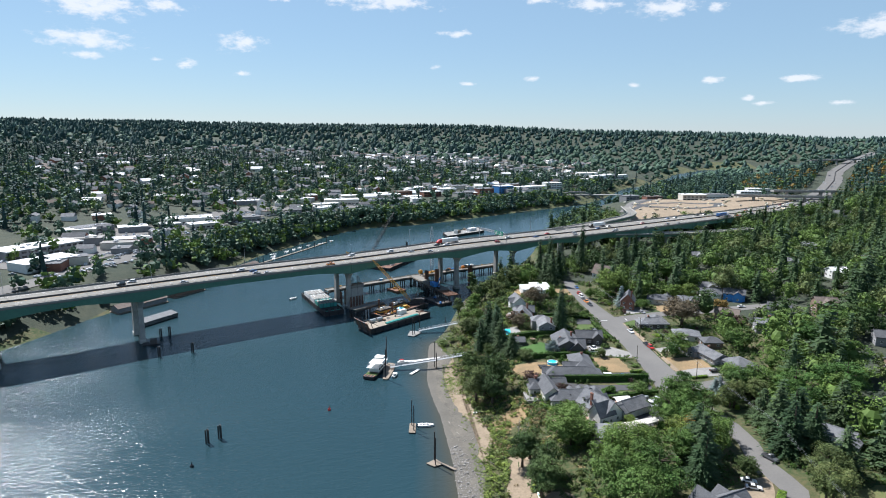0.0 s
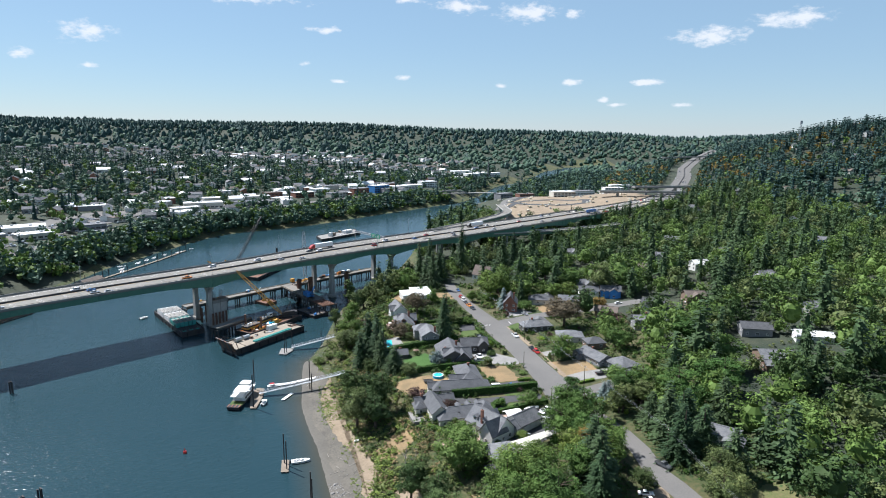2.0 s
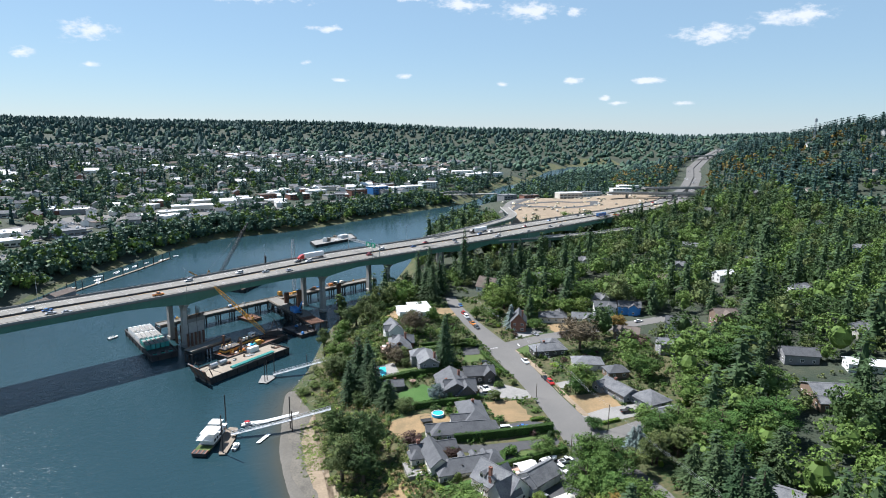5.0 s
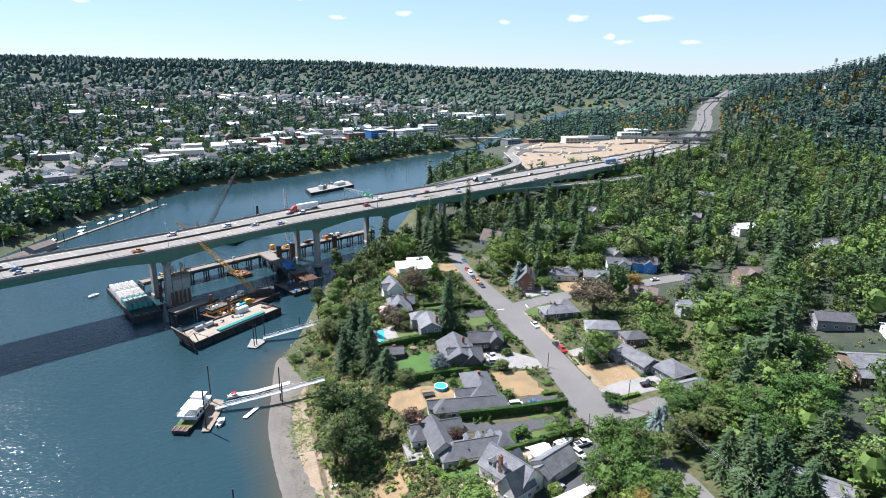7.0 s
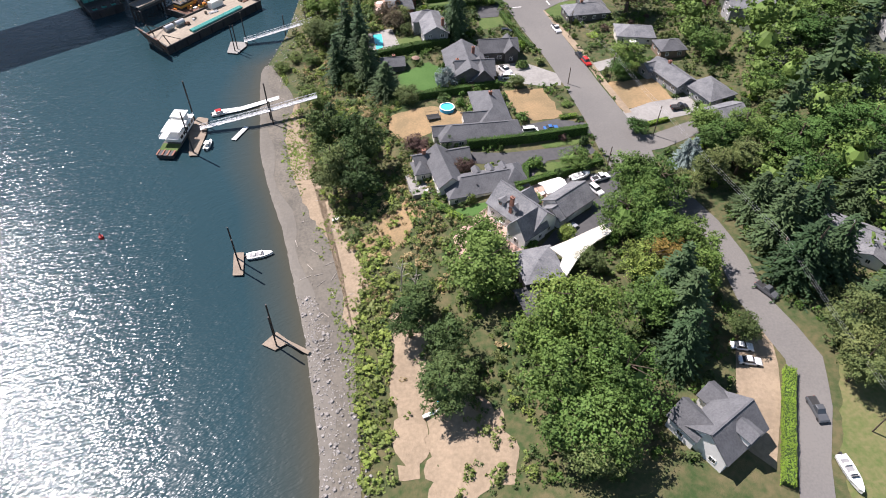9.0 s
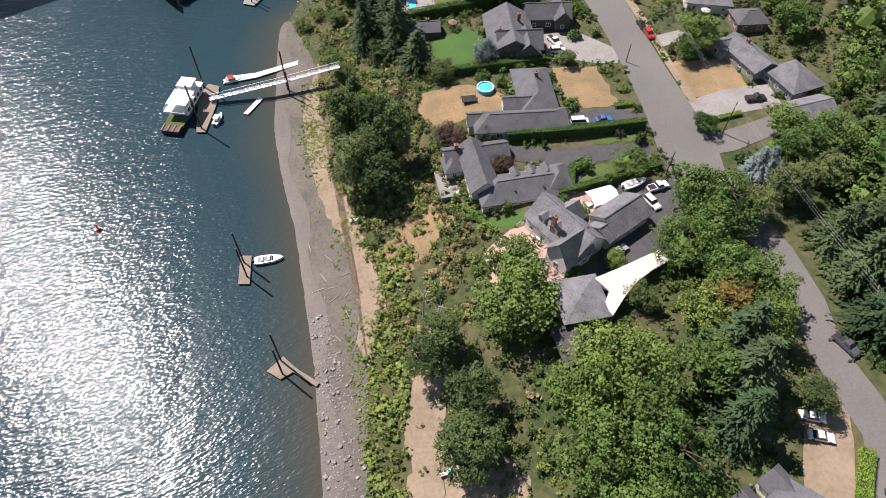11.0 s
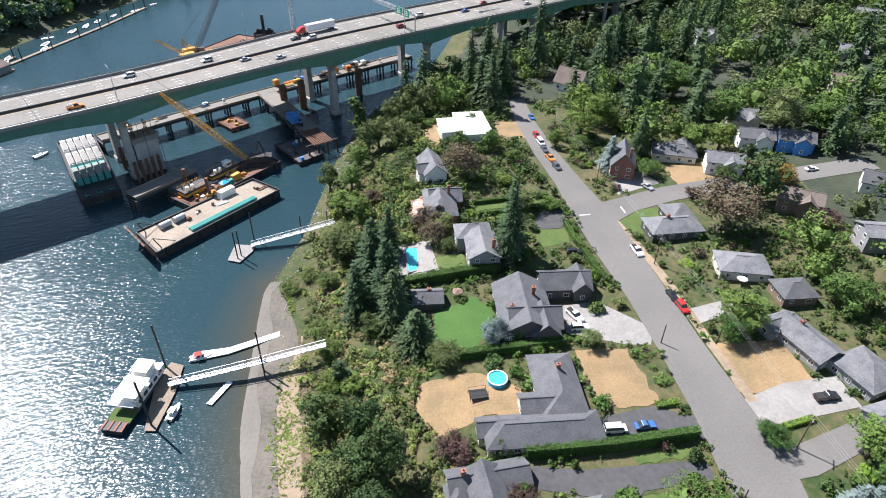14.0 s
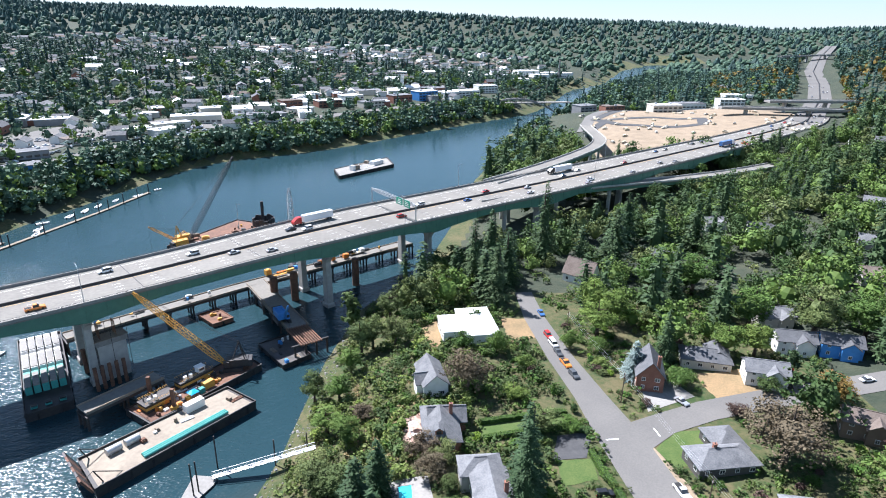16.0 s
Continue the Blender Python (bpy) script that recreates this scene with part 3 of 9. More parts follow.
river.data.attributes.new("wind", "FLOAT", "POINT").data.foreach_set("value", wind)
river.data.attributes.new("shallow", "FLOAT", "POINT").data.foreach_set("value", shallow)


SHEETS = []


def drape(name, poly, material, label, category, lift=0.06, step=2.0, kind="structure", rough=0.0):
    """A sheet over the ground inside a polygon; rough: how far its edge wanders."""
    if name in ("driveway", "lawn", "patio"):
        SHEETS.append((min(p[0] for p in poly), max(p[0] for p in poly), min(p[1] for p in poly), max(p[1] for p in poly), poly))
    if rough:
        out = []
        for a, b in zip(poly, poly[1:] + poly[:1]):
            a, b = Vector(a), Vector(b)
            n = max(1, int((b - a).length / 1.5))
            for i in range(n):
                p = a.lerp(b, i / n)
                k = Vector((p.x * 0.35, p.y * 0.35, 1.0))
                out.append((p.x + rough * 1.6 * noise.noise(k), p.y + rough * 1.6 * noise.noise(k + Vector((9, 4, 0)))))
        poly = out
    bm = bmesh.new()
    face = bm.faces.new([bm.verts.new((x, y, 0)) for x, y in poly])
    bmesh.ops.triangulate(bm, faces=[face])
    xs, ys = [p[0] for p in poly], [p[1] for p in poly]
    for lo, hi, no in ((min(xs), max(xs), (1, 0, 0)), (min(ys), max(ys), (0, 1, 0))):
        v = math.ceil(lo / step) * step
        while v < hi:
            bmesh.ops.bisect_plane(bm, geom=bm.verts[:] + bm.edges[:] + bm.faces[:], plane_co=Vector(no) * v, plane_no=no)
            v += step
    for v in bm.verts:
        v.co.z = hz(v.co.x, v.co.y) + lift
    bmesh.ops.recalc_face_normals(bm, faces=bm.faces[:])
    if bm.faces[:] and sum(f.normal.z for f in bm.faces) < 0:
        bmesh.ops.reverse_faces(bm, faces=bm.faces[:])
    sheet = bpy.data.meshes.new(name)
    bm.to_mesh(sheet)
    bm.free()
    sheet.materials.append(material)
    return tagged(new(name, sheet), label, category, kind=kind)


def ribbon(name, line, width, material, label, category, lift=0.08, step=4.0, zs=None, kind="structure"):
    """A road along a line, draped over the ground or at the heights given."""
    pts = []
    for k in range(len(line) - 1):
        a, b = Vector(line[k]), Vector(line[k + 1])
        n = max(1, int((b - a).length / step))
        pts += [(a.lerp(b, i / n), k + i / n) for i in range(n)]
    pts.append((Vector(line[-1]), len(line) - 1.0))
    g, rows = Geo(), []
    for i, (p, s) in enumerate(pts):
        d = (pts[min(i + 1, len(pts) - 1)][0] - pts[max(i - 1, 0)][0]).normalized()
        nrm = Vector((-d.y, d.x))
        w = float(np.interp(s, range(len(line)), width)) if hasattr(width, "__len__") else width
        row = []
        for k in (-1, -0.5, 0, 0.5, 1):
            q = p + nrm * (k * w / 2)
            z = hz(q.x, q.y) + lift if zs is None else float(np.interp(s, range(len(line)), zs))
            row.append((q.x, q.y, z))
        rows.append(row)
    for a, b in zip(rows, rows[1:]):
        for k in range(4):
            g.add([a[k + 1], a[k], b[k], b[k + 1]], [(0, 1, 2, 3)])
    return solid(name, g, material, label, category, kind=kind)

# ---- beach, roads and yards ----
ys = np.arange(15, 181, 5.0)
BEACH_IN = [(15, -13), (28, -14), (61, -16), (71, -13), (81, -16), (94, -22), (120, -32), (142, -36), (158, -39.5), (172, -46), (181, -50.5), (236, -46)]
BY, BX = np.array(BEACH_IN, float).T
drape("beach", [(float(np.interp(y, RY, RX)) - 2, y) for y in ys] + [(float(np.interp(y, BY, BX)), y) for y in ys[::-1]], M["sand"],
      "sandy river beach with dry grass tufts", "beach", 0.1, 2.5)
drape("wet_beach", [(float(np.interp(y, RY, RX)) - 2.5, y) for y in ys[:34]] + [(float(np.interp(y, RY, RX)) + 2.6 + 1.2 * math.sin(y * 0.21) + 0.6 * math.sin(y * 0.63), y) for y in ys[:34][::-1]], M["wetsand"],
      "strip of damp dark sand at the water's edge", "beach", 0.14, 2.5)
up_y = np.arange(52, 160, 4.0)
drape("upper_beach", [(float(np.interp(y, BY, BX)) + 0.5 - 6.0 * max(0.05, min(1.0, (y - 52) / 22, (158 - y) / 30)) + 0.9 * math.sin(y * 0.17), float(y)) for y in up_y] + [(float(np.interp(y, BY, BX)) + 0.5, float(y)) for y in up_y[::-1]], M["dirt"],
      "dry tan sand along the foot of the bank", "beach", 0.16, 2.5, rough=0.8)

ribbon("road", [(31.5, 300), (33, 277), (38, 247), (43, 225), (47, 205), (50, 187), (54, 165), (57, 145), (60, 125), (61.5, 112), (62, 100)],
       [7, 8, 9, 10, 13, 13, 11.5, 11.5, 13, 15, 13], M["asphalt"], "worn pale grey asphalt residential street", "street", 0.16)
ribbon("road", [(50, 205), (60, 211), (75, 217), (95, 222), (118, 226), (150, 232)], [12, 9, 9, 9, 9, 9], M["asphalt"], "worn grey asphalt side street", "street", 0.13)
ribbon("road", [(61, 112), (72, 113), (86, 119), (96, 122)], [9, 7, 6, 6], M["asphalt"], "short asphalt lane to a garage", "street", 0.12)
ribbon("road", [(62, 104), (68, 92), (73.5, 78), (75.5, 66), (75, 54), (77.5, 44), (79, 37), (76, 27), (70.5, 16), (56, -20), (44, -70)], [11, 8, 7, 7, 7, 8, 8, 7, 6, 6, 6], M["asphalt"], "narrow curving asphalt lane under trees", "street", 0.11)

drape("driveway", [(17, 112), (27, 111), (52, 113.5), (53, 109), (38, 106.5), (32, 99), (29, 99), (29, 105), (16, 107)], M["asphalt_dark"], "dark asphalt driveway", "driveway", 0.1)
drape("driveway", [(34, 97), (56, 101), (56, 90), (52, 82), (46, 76), (38, 70), (30, 73), (36, 80), (46, 86)], M["asphalt_dark"], "dark asphalt parking court", "driveway", 0.1)
drape("driveway", [(33, 124), (45, 127), (54, 124), (54, 118.5), (33, 116)], M["asphalt_dark"], "asphalt driveway behind the hedge", "driveway", 0.1)
drape("driveway", [(29, 160), (40, 162), (52, 152), (50, 146), (44, 146), (30, 150)], M["concrete"], "pale concrete driveway", "driveway", 0.1)
drape("driveway", [(64, 128), (76, 133), (89, 135), (90, 126), (76, 123), (66, 121)], M["concrete"], "pale concrete driveway", "driveway", 0.1)
drape("driveway", [(27, 196), (36, 197), (40, 208), (30, 206)], M["asphalt_dark"], "shaded asphalt driveway", "driveway", 0.1)
drape("driveway", [(64, 153), (76, 158), (74, 162), (61, 158)], M["concrete"], "short concrete driveway", "driveway", 0.1)
drape("driveway", [(60, 232), (70, 233), (74, 224), (58, 217)], M["concrete"], "concrete parking apron", "driveway", 0.1)
drape("driveway", [(75, 45), (66, 41), (62, 31), (59, 18), (62.5, 14), (70, 28), (73, 36)], M["dirt"], "bare sandy drive", "driveway", 0.1)
drape("lawn", [(-3, 158), (7, 164), (12, 160), (13, 151), (6, 145), (-3, 146)], M["turf"], "deep green mown back lawn", "lawn", 0.075, rough=0.7)
drape("lawn", [(-6, 135), (7, 137), (16, 133), (17, 125), (7, 124), (-2, 119), (-7, 127)], M["drygrass"], "straw-dry back lawn", "lawn", 0.075, rough=0.7)
drape("lawn", [(31, 144), (44, 145), (47, 128), (33, 126)], M["drygrass"], "straw-dry front lawn", "lawn", 0.075, rough=0.7)
drape("lawn", [(66, 146), (81, 147), (84, 133), (72, 129), (65, 131)], M["drygrass"], "straw-dry front lawn", "lawn", 0.075, rough=0.7)
drape("lawn", [(31, 98), (36, 105), (50, 107), (52, 104)], M["lawn"], "small green lawn by the driveway", "lawn", 0.075, rough=0.7)
drape("lawn", [(38, 112), (50, 114.6), (51, 117), (37, 115)], M["lawn"], "narrow green lawn strip", "lawn", 0.075, rough=0.7)
drape("lawn", [(28, 187), (37, 189), (38, 197), (28, 196)], M["lawn"], "green front lawn", "lawn", 0.075, rough=0.7)
drape("lawn", [(8, 213), (32, 219), (34, 210), (10, 203)], M["lawn"], "terraced green lawn", "lawn", 0.075, rough=0.7)
drape("lawn", [(55, 201), (62, 207), (72, 208), (66, 196), (58, 193)], M["lawn"], "curved green front lawn at the corner", "lawn", 0.075, rough=0.7)
drape("lawn", [(7, 88), (19, 91), (20, 86), (14, 86)], M["turf"], "green strip of lawn beside the house", "lawn", 0.075, rough=0.7)
drape("lawn", [(-3, 175), (6, 176), (5, 184), (-4, 182)], M["lawn"], "small lawn beside the pool", "lawn", 0.075, rough=0.7)
drape("lawn", [(16, 74), (21, 72), (22, 77), (18, 78)], M["turf"], "little patch of lawn in the patio", "lawn", 0.075, rough=0.7)
drape("patio", [(9, 80), (20, 90), (28, 84), (27, 72), (18, 70), (10, 72)], M["pavers"], "pinkish paved terrace", "patio", 0.075)
drape("patio", [(28, 96), (37, 97), (41, 90), (33, 88)], M["pavers"], "pinkish paved courtyard", "patio", 0.075)
drape("patio", [(-15, 190), (-5, 191), (-2, 176), (-13, 173)], M["concrete"], "pale paved pool surround", "patio", 0.075)
drape("patio", [(-12, 215), (-5, 216), (-4, 204), (-12, 203)], M["pavers"], "brick paved terrace", "patio", 0.075)
drape("lawn", [(78, 236), (104, 240), (106, 226), (80, 222)], M["drygrass"], "dry mown verge", "lawn", 0.075, rough=0.7)
drape("lawn", [(-10, 270), (-4, 276), (2, 262), (-6, 252)], M["drygrass"], "dry yard", "lawn", 0.075, rough=0.7)
drape("lawn", [(20, 276), (30, 276), (33, 262), (22, 258)], M["drygrass"], "dry front yard", "lawn", 0.075, rough=0.7)
drape("ground", [(-6, 64), (-1, 62), (1, 50), (0, 40), (-1, 24), (-6, 18), (-7, 40)], M["dirt"], "bare dirt slope", "ground", 0.075, rough=1.6)
drape("ground", [(0, 38), (10, 36), (16, 30), (15, 16), (-1, 14)], M["dirt"], "bare dirt yard", "ground", 0.075, rough=1.6)
drape("ground", [(-16, 84), (-8, 78), (-2, 84), (4, 92), (-2, 96), (-10, 92)], M["drygrass"], "dry sloping grass", "ground", 0.075, rough=1.6)
drape("lawn", [(86, 36), (110, 42), (112, 4), (72, 2), (75, 14), (81, 26)], M["drylawn"], "half-dry lawn beside the lane", "lawn", 0.075, rough=0.7)
ribbon("verge", [(53.5, 203), (57.5, 187), (61.5, 166), (64.2, 147), (67.5, 128)], [1.5, 2.4, 2.6, 2.2, 2.2], M["dirt"], "worn tan dirt verge along the street", "verge", 0.12)
for sx, sy, syaw in ((44.6, 204.5, 8), (57.5, 207.5, 100)):
    stop_bar = solid("stop_bar", Geo().box(0, 0, 0, 3.6, 0.4, 0.012), M["paint_white"], "white painted stop bar on the asphalt", "road marking", kind="structure")
    stop_bar.matrix_basis = pose(sx, sy, hz(sx, sy) + 0.175, 0, 0, syaw)

# ---- bridge ----
BR = [(-420, -12), (-330, 66), (-262, 124), (-225, 159), (-181, 201), (-144, 231), (-113, 257), (-85, 285), (-48, 321), (1, 359), (35, 386), (68, 412), (112, 449), (160, 490), (235, 553), (330, 640), (368, 700)]
BRW = [29, 29, 29, 29, 30, 30, 30, 32, 36, 37, 38, 38, 37, 36, 34, 33, 33]
DECK = 30.7


def along(line, widths, step):
    """Centre, direction, normal and width at even steps along a line, smoothed."""
    pts = [Vector(p) for p in line]
    s = [0.0]
    for a, b in zip(pts, pts[1:]):
        s.append(s[-1] + (b - a).length)
    out = []
    n = int(s[-1] / step)
    xs, ys_ = [p.x for p in pts], [p.y for p in pts]

    def at(v):
        lo, hi = v - 30, v + 30
        q = [(np.interp(w, s, xs), np.interp(w, s, ys_)) for w in np.linspace(max(lo, 0), min(hi, s[-1]), 9)]
        return Vector((sum(a for a, _ in q) / 9, sum(b for _, b in q) / 9))

    for i in range(n + 1):
        v = i * step
        d = (at(min(v + 5, s[-1])) - at(max(v - 5, 0))).normalized()
        out.append((at(v), d, Vector((-d.y, d.x)), float(np.interp(v, s, widths)), v))
    return out


BRIDGE = along(BR, BRW, 6.0)
bridge = thing("highway_bridge", 0, 0, 0, 0, "long highway bridge of green steel girders with a concrete deck", "bridge")


def strip(rows, cross):
    """A body drawn along the bridge: cross gives (offset along the normal, z) pairs of its outline for each row."""
    return Geo().loft([[(c.x + n.x * o, c.y + n.y * o, z) for o, z in cross(w, v)] for c, d, n, w, v in rows])


part("deck_slab", strip(BRIDGE, lambda w, v: [(-w / 2, DECK - 0.5), (w / 2, DECK - 0.5), (w / 2, DECK), (-w / 2, DECK)]), M["deck"], bridge)
for sgn in (-1, 1):
    part("parapet", strip(BRIDGE, lambda w, v: [(sgn * (w / 2 - 0.05) + a, DECK + z) for a, z in ((-0.22, 0.004), (0.22, 0.004), (0.14, 0.95), (-0.14, 0.95))]), M["concrete"], bridge)
part("median_barrier", strip(BRIDGE, lambda w, v: [(a, DECK + z) for a, z in ((-0.35, 0.004), (0.35, 0.004), (0.12, 0.9), (-0.12, 0.9))]), M["steel_dark"], bridge)

PIER_AT = []
for px, py in ((-268, 120), (-219, 165), (-123, 247), (-59, 311), (-14, 348), (40, 390), (95, 435), (150, 482), (205, 528)):
    best = min(BRIDGE, key=lambda r: (r[0] - Vector((px, py))).length)
    PIER_AT.append(best)


def haunch(v):
    d = min(abs(v - r[4]) for r in PIER_AT)
    return 3.3 + 2.9 * max(0.0, 1 - d / 32) ** 1.6


for k in (-0.475, -0.16, 0.16, 0.475):
    part("girder", strip(BRIDGE, lambda w, v: [(k * w - 0.3, DECK - haunch(v)), (k * w + 0.3, DECK - haunch(v)), (k * w + 0.3, DECK - 0.5), (k * w - 0.3, DECK - 0.5)]), M["girder"], bridge)
for c, d, n, w, v in PIER_AT:
    top = DECK - 6.3
    for sgn in (-1, 1):
        q = c + n * (sgn * w * 0.3)
        base = min(-2.0, hz(q.x, q.y)) if hz(q.x, q.y) < 1 else hz(q.x, q.y) - 1
        yaw = math.degrees(math.atan2(d.y, d.x))
        gg = Geo()
        gg.loft([[(q.x + d.x * a + n.x * b, q.y + d.y * a + n.y * b, z) for a, b in ((-l, -t), (l, -t), (l, t), (-l, t))]
                 for z, l, t in ((base, 1.9, 2.2), (1.5, 1.8, 2.1), (2.0, 1.35, 1.7), (top - 4.2, 1.15, 1.4), (top - 2.2, 1.25, 2.6), (top - 0.9, 1.3, 4.4), (top, 1.3, 4.6))])
        part("pier_column", gg, M["pier"], bridge)

# ---- trees ----


def quad_cloud(centres, normals, sizes, rng, tilt=0.6, along=None, slim=1.0):
    """Leaf clumps as small bent quads; along: the way each one points, slim: its width against its length."""
    g = Geo()
    n = len(centres)
    nr = normals + rng.normal(size=(n, 3)) * tilt
    nr /= np.linalg.norm(nr, axis=1)[:, None] + 1e-9
    if along is None:
        t = np.cross(nr, rng.normal(size=(n, 3)))
    else:
        t = along + rng.normal(size=(n, 3)) * 0.35
        t -= nr * np.sum(t * nr, axis=1)[:, None]
    t /= np.linalg.norm(t, axis=1)[:, None] + 1e-9
    b = np.cross(nr, t)
    s = sizes[:, None]
    k1, k2 = rng.uniform(0.6, 1.1, (n, 1)), rng.uniform(0.6, 1.1, (n, 1)) * slim
    a0, a1 = centres - t * s * k1, centres + t * s * k1
    b0, b1 = centres - b * s * k2 - nr * s * 0.25 * slim, centres + b * s * k2 - nr * s * 0.25 * slim
    pts = np.stack([a0, b0, a1, b1], 1).reshape(-1, 3)
    g.v = [tuple(p) for p in pts.tolist()]
    g.f = [(4 * i, 4 * i + 1, 4 * i + 2, 4 * i + 3) for i in range(n)]
    return g


def broad_crown(rng, r, h, base, leaves, leaf, lobes=22, squash=0.85):
    """Crown of a broadleaf tree: limbs carry lobes, lobes carry twigs, and each twig a tuft of leaves with shaded gaps between."""
    c, nrm, sz = [], [], []
    for k in range(lobes):
        a, u = rng.uniform(0, 2 * math.pi), rng.uniform(-0.75, 1)
        rad = math.sqrt(max(0, 1 - u * u)) * rng.uniform(0.45, 0.82)
        lc = np.array([math.cos(a) * rad * r, math.sin(a) * rad * r, base + (h - base) * (0.5 + 0.36 * u)])
        lr = r * rng.uniform(0.24, 0.44)
        m = int(leaves / lobes)
        tufts = max(1, m // 11)
        d = rng.normal(size=(tufts, 3))
        d[:, 2] += 0.35
        d /= np.linalg.norm(d, axis=1)[:, None]
        of = rng.integers(0, tufts, m) if tufts > 3 else np.arange(m) % tufts
        if tufts <= 3:
            d = rng.normal(size=(m, 3))
            d[:, 2] += 0.35
            d /= np.linalg.norm(d, axis=1)[:, None]
            of = np.arange(m)
            jit = 0.0
        else:
            jit = 0.17
        q = rng.uniform(0.68, 1.12, (len(d), 1))
        p = lc + d * lr * q * np.array([1, 1, squash])
        p = p[of] + rng.normal(size=(m, 3)) * lr * jit * np.array([1, 1, 0.7])
        c.append(p)
        nrm.append(d[of] + np.array([0, 0, 0.25]))
        sz.append(rng.uniform(0.55, 1.25, m) * leaf)
    g = quad_cloud(np.concatenate(c), np.concatenate(nrm), np.concatenate(sz), rng, 0.5)
    mid_z, half_z = base + (h - base) * 0.43, (h - base) * 0.25
    if base < 0:
        return g
    return inner_mass(g, rng, [(mid_z + half_z * e, 0.43 * r * math.sqrt(1 - (0.9 * e) ** 2)) for e in ((-1, -0.55, 0, 0.55, 1) if leaves > 100 else (-1, 0, 1))], 8 if leaves > 100 else 5)


def inner_mass(g, rng, rings, n):
    """The dense twigs and leaves inside a crown, which keep the light from passing through."""
    rows = [[(math.cos(6.2832 * i / n + k) * q * rng.uniform(0.8, 1.15), math.sin(6.2832 * i / n + k) * q * rng.uniform(0.8, 1.15), z) for i in range(n)] for k, (z, q) in enumerate(rings)]
    rows = [[row[(i - round(k * n / 6.2832)) % n] for i in range(n)] for k, row in enumerate(rows)]
    for a, b in zip(rows, rows[1:]):
        for i in range(n):
            g.add([a[i], a[(i + 1) % n], b[(i + 1) % n], b[i]], [(0, 1, 2, 3)])
    return g


def conifer_crown(rng, r, h, base, tiers, leaf, per=12, droop=0.3, power=0.75):
    """Crown of a conifer: whorls of drooping boughs carrying narrow needle sprays that fan out to both sides."""
    c, nrm, sz, way_ = [], [], [], []
    for k in range(tiers):
        f = k / (tiers - 1)
        z = base + (h - base) * f
        rr = r * (1 - f) ** power * rng.uniform(0.78, 1.12) + 0.01 * h
        for j in range(max(3, int(per * (1 - 0.55 * f)))):
            a = rng.uniform(0, 2 * math.pi)
            ln = rr * rng.uniform(0.6, 1.15)
            steps = max(2, int(ln / (leaf * 0.62)))
            for i in range(steps):
                q = (i + 0.7) / steps
                w = leaf * (1.2 - 0.4 * q)
                fan = (0.85 if i % 2 else -0.85) * (1 - 0.6 * q) + rng.normal() * 0.2
                b = a + fan
                out = 0.45 * w
                c.append((math.cos(a) * ln * q + math.cos(b) * out, math.sin(a) * ln * q + math.sin(b) * out, z - droop * ln * q * q + rng.normal() * 0.006 * h))
                nrm.append((math.cos(a) * 0.35, math.sin(a) * 0.35, 1.0))
                way_.append((math.cos(b), math.sin(b), -0.35))
                sz.append(w * rng.uniform(0.75, 1.2))
    g = quad_cloud(np.array(c), np.array(nrm), np.array(sz), rng, 0.3, np.array(way_), 0.42)
    return inner_mass(g, rng, [(base + (h - base) * f - 0.04 * h, 0.42 * r * (1 - f) ** power) for f in ((0.02, 0.3, 0.6, 0.85) if tiers > 10 else (0.02, 0.5, 0.9))], 6 if tiers > 10 else 5)


def trunk_mesh(rng, h, r, limbs, spread, name):
    g = Geo()
    bend = rng.normal(size=2) * 0.02 * h
    pts = [(0, 0, -0.6), (bend[0] * 0.4, bend[1] * 0.4, h * 0.35), (bend[0], bend[1], h * 0.7), (bend[0] * 1.3, bend[1] * 1.3, h * 0.97)]
    rs = [r * 1.15, r * 0.8, r * 0.45, r * 0.08]
    for i in range(3):
        g.tube(pts[i], pts[i + 1], rs[i], rs[i + 1], 7, caps=(i == 0))
    for k in range(limbs):
        a, f = rng.uniform(0, 6.28), rng.uniform(0.3, 0.75)
        p = (bend[0] * f, bend[1] * f, h * f)
        q = (p[0] + math.cos(a) * spread, p[1] + math.sin(a) * spread, p[2] + spread * rng.uniform(0.3, 0.9))
        g.tube(p, q, r * 0.35, r * 0.08, 5, caps=False)
    return g.mesh(name, M["bark"], True)


MODEL = {}


def tree_models(kind, n, h, r, leaves, leaf, conifer, tiers=22, base=0.2, limbs=6):
    rng = np.random.default_rng(sum(map(ord, kind)))
    MODEL[kind] = []
    for k in range(n):
        hh, rr = h * rng.uniform(0.9, 1.1), r * rng.uniform(0.9, 1.12)
        if conifer:
            crown = conifer_crown(rng, rr, hh, hh * base, tiers, leaf)
        else:
            crown = broad_crown(rng, rr, hh, hh * base, leaves, leaf, lobes=rng.integers(20, 32))
        MODEL[kind].append((trunk_mesh(rng, hh, 0.028 * hh, limbs, rr * 0.6, "trunk"), crown.mesh("crown", None), hh))


tree_models("broad", 4, 12.0, 5.0, 5200, 0.2, False)
tree_models("round", 5, 10.0, 5.0, 5600, 0.2, False, base=0.1)
tree_models("tall", 5, 18.0, 5.2, 5600, 0.24, False, base=0.12)
tree_models("fir", 5, 20.0, 4.2, 0, 0.52, True, tiers=44, base=0.06, limbs=0)
tree_models("column", 3, 12.0, 2.2, 1500, 0.34, False, base=0.06, limbs=4)
tree_models("bush", 5, 2.2, 1.5, 420, 0.22, False, base=0.0, limbs=3)
TREE_LABEL = {"broad": "spreading broadleaf tree", "round": "round dense broadleaf tree", "tall": "tall broadleaf tree", "fir": "tall pointed conifer",
              "column": "narrow upright tree", "bush": "clipped round shrub"}
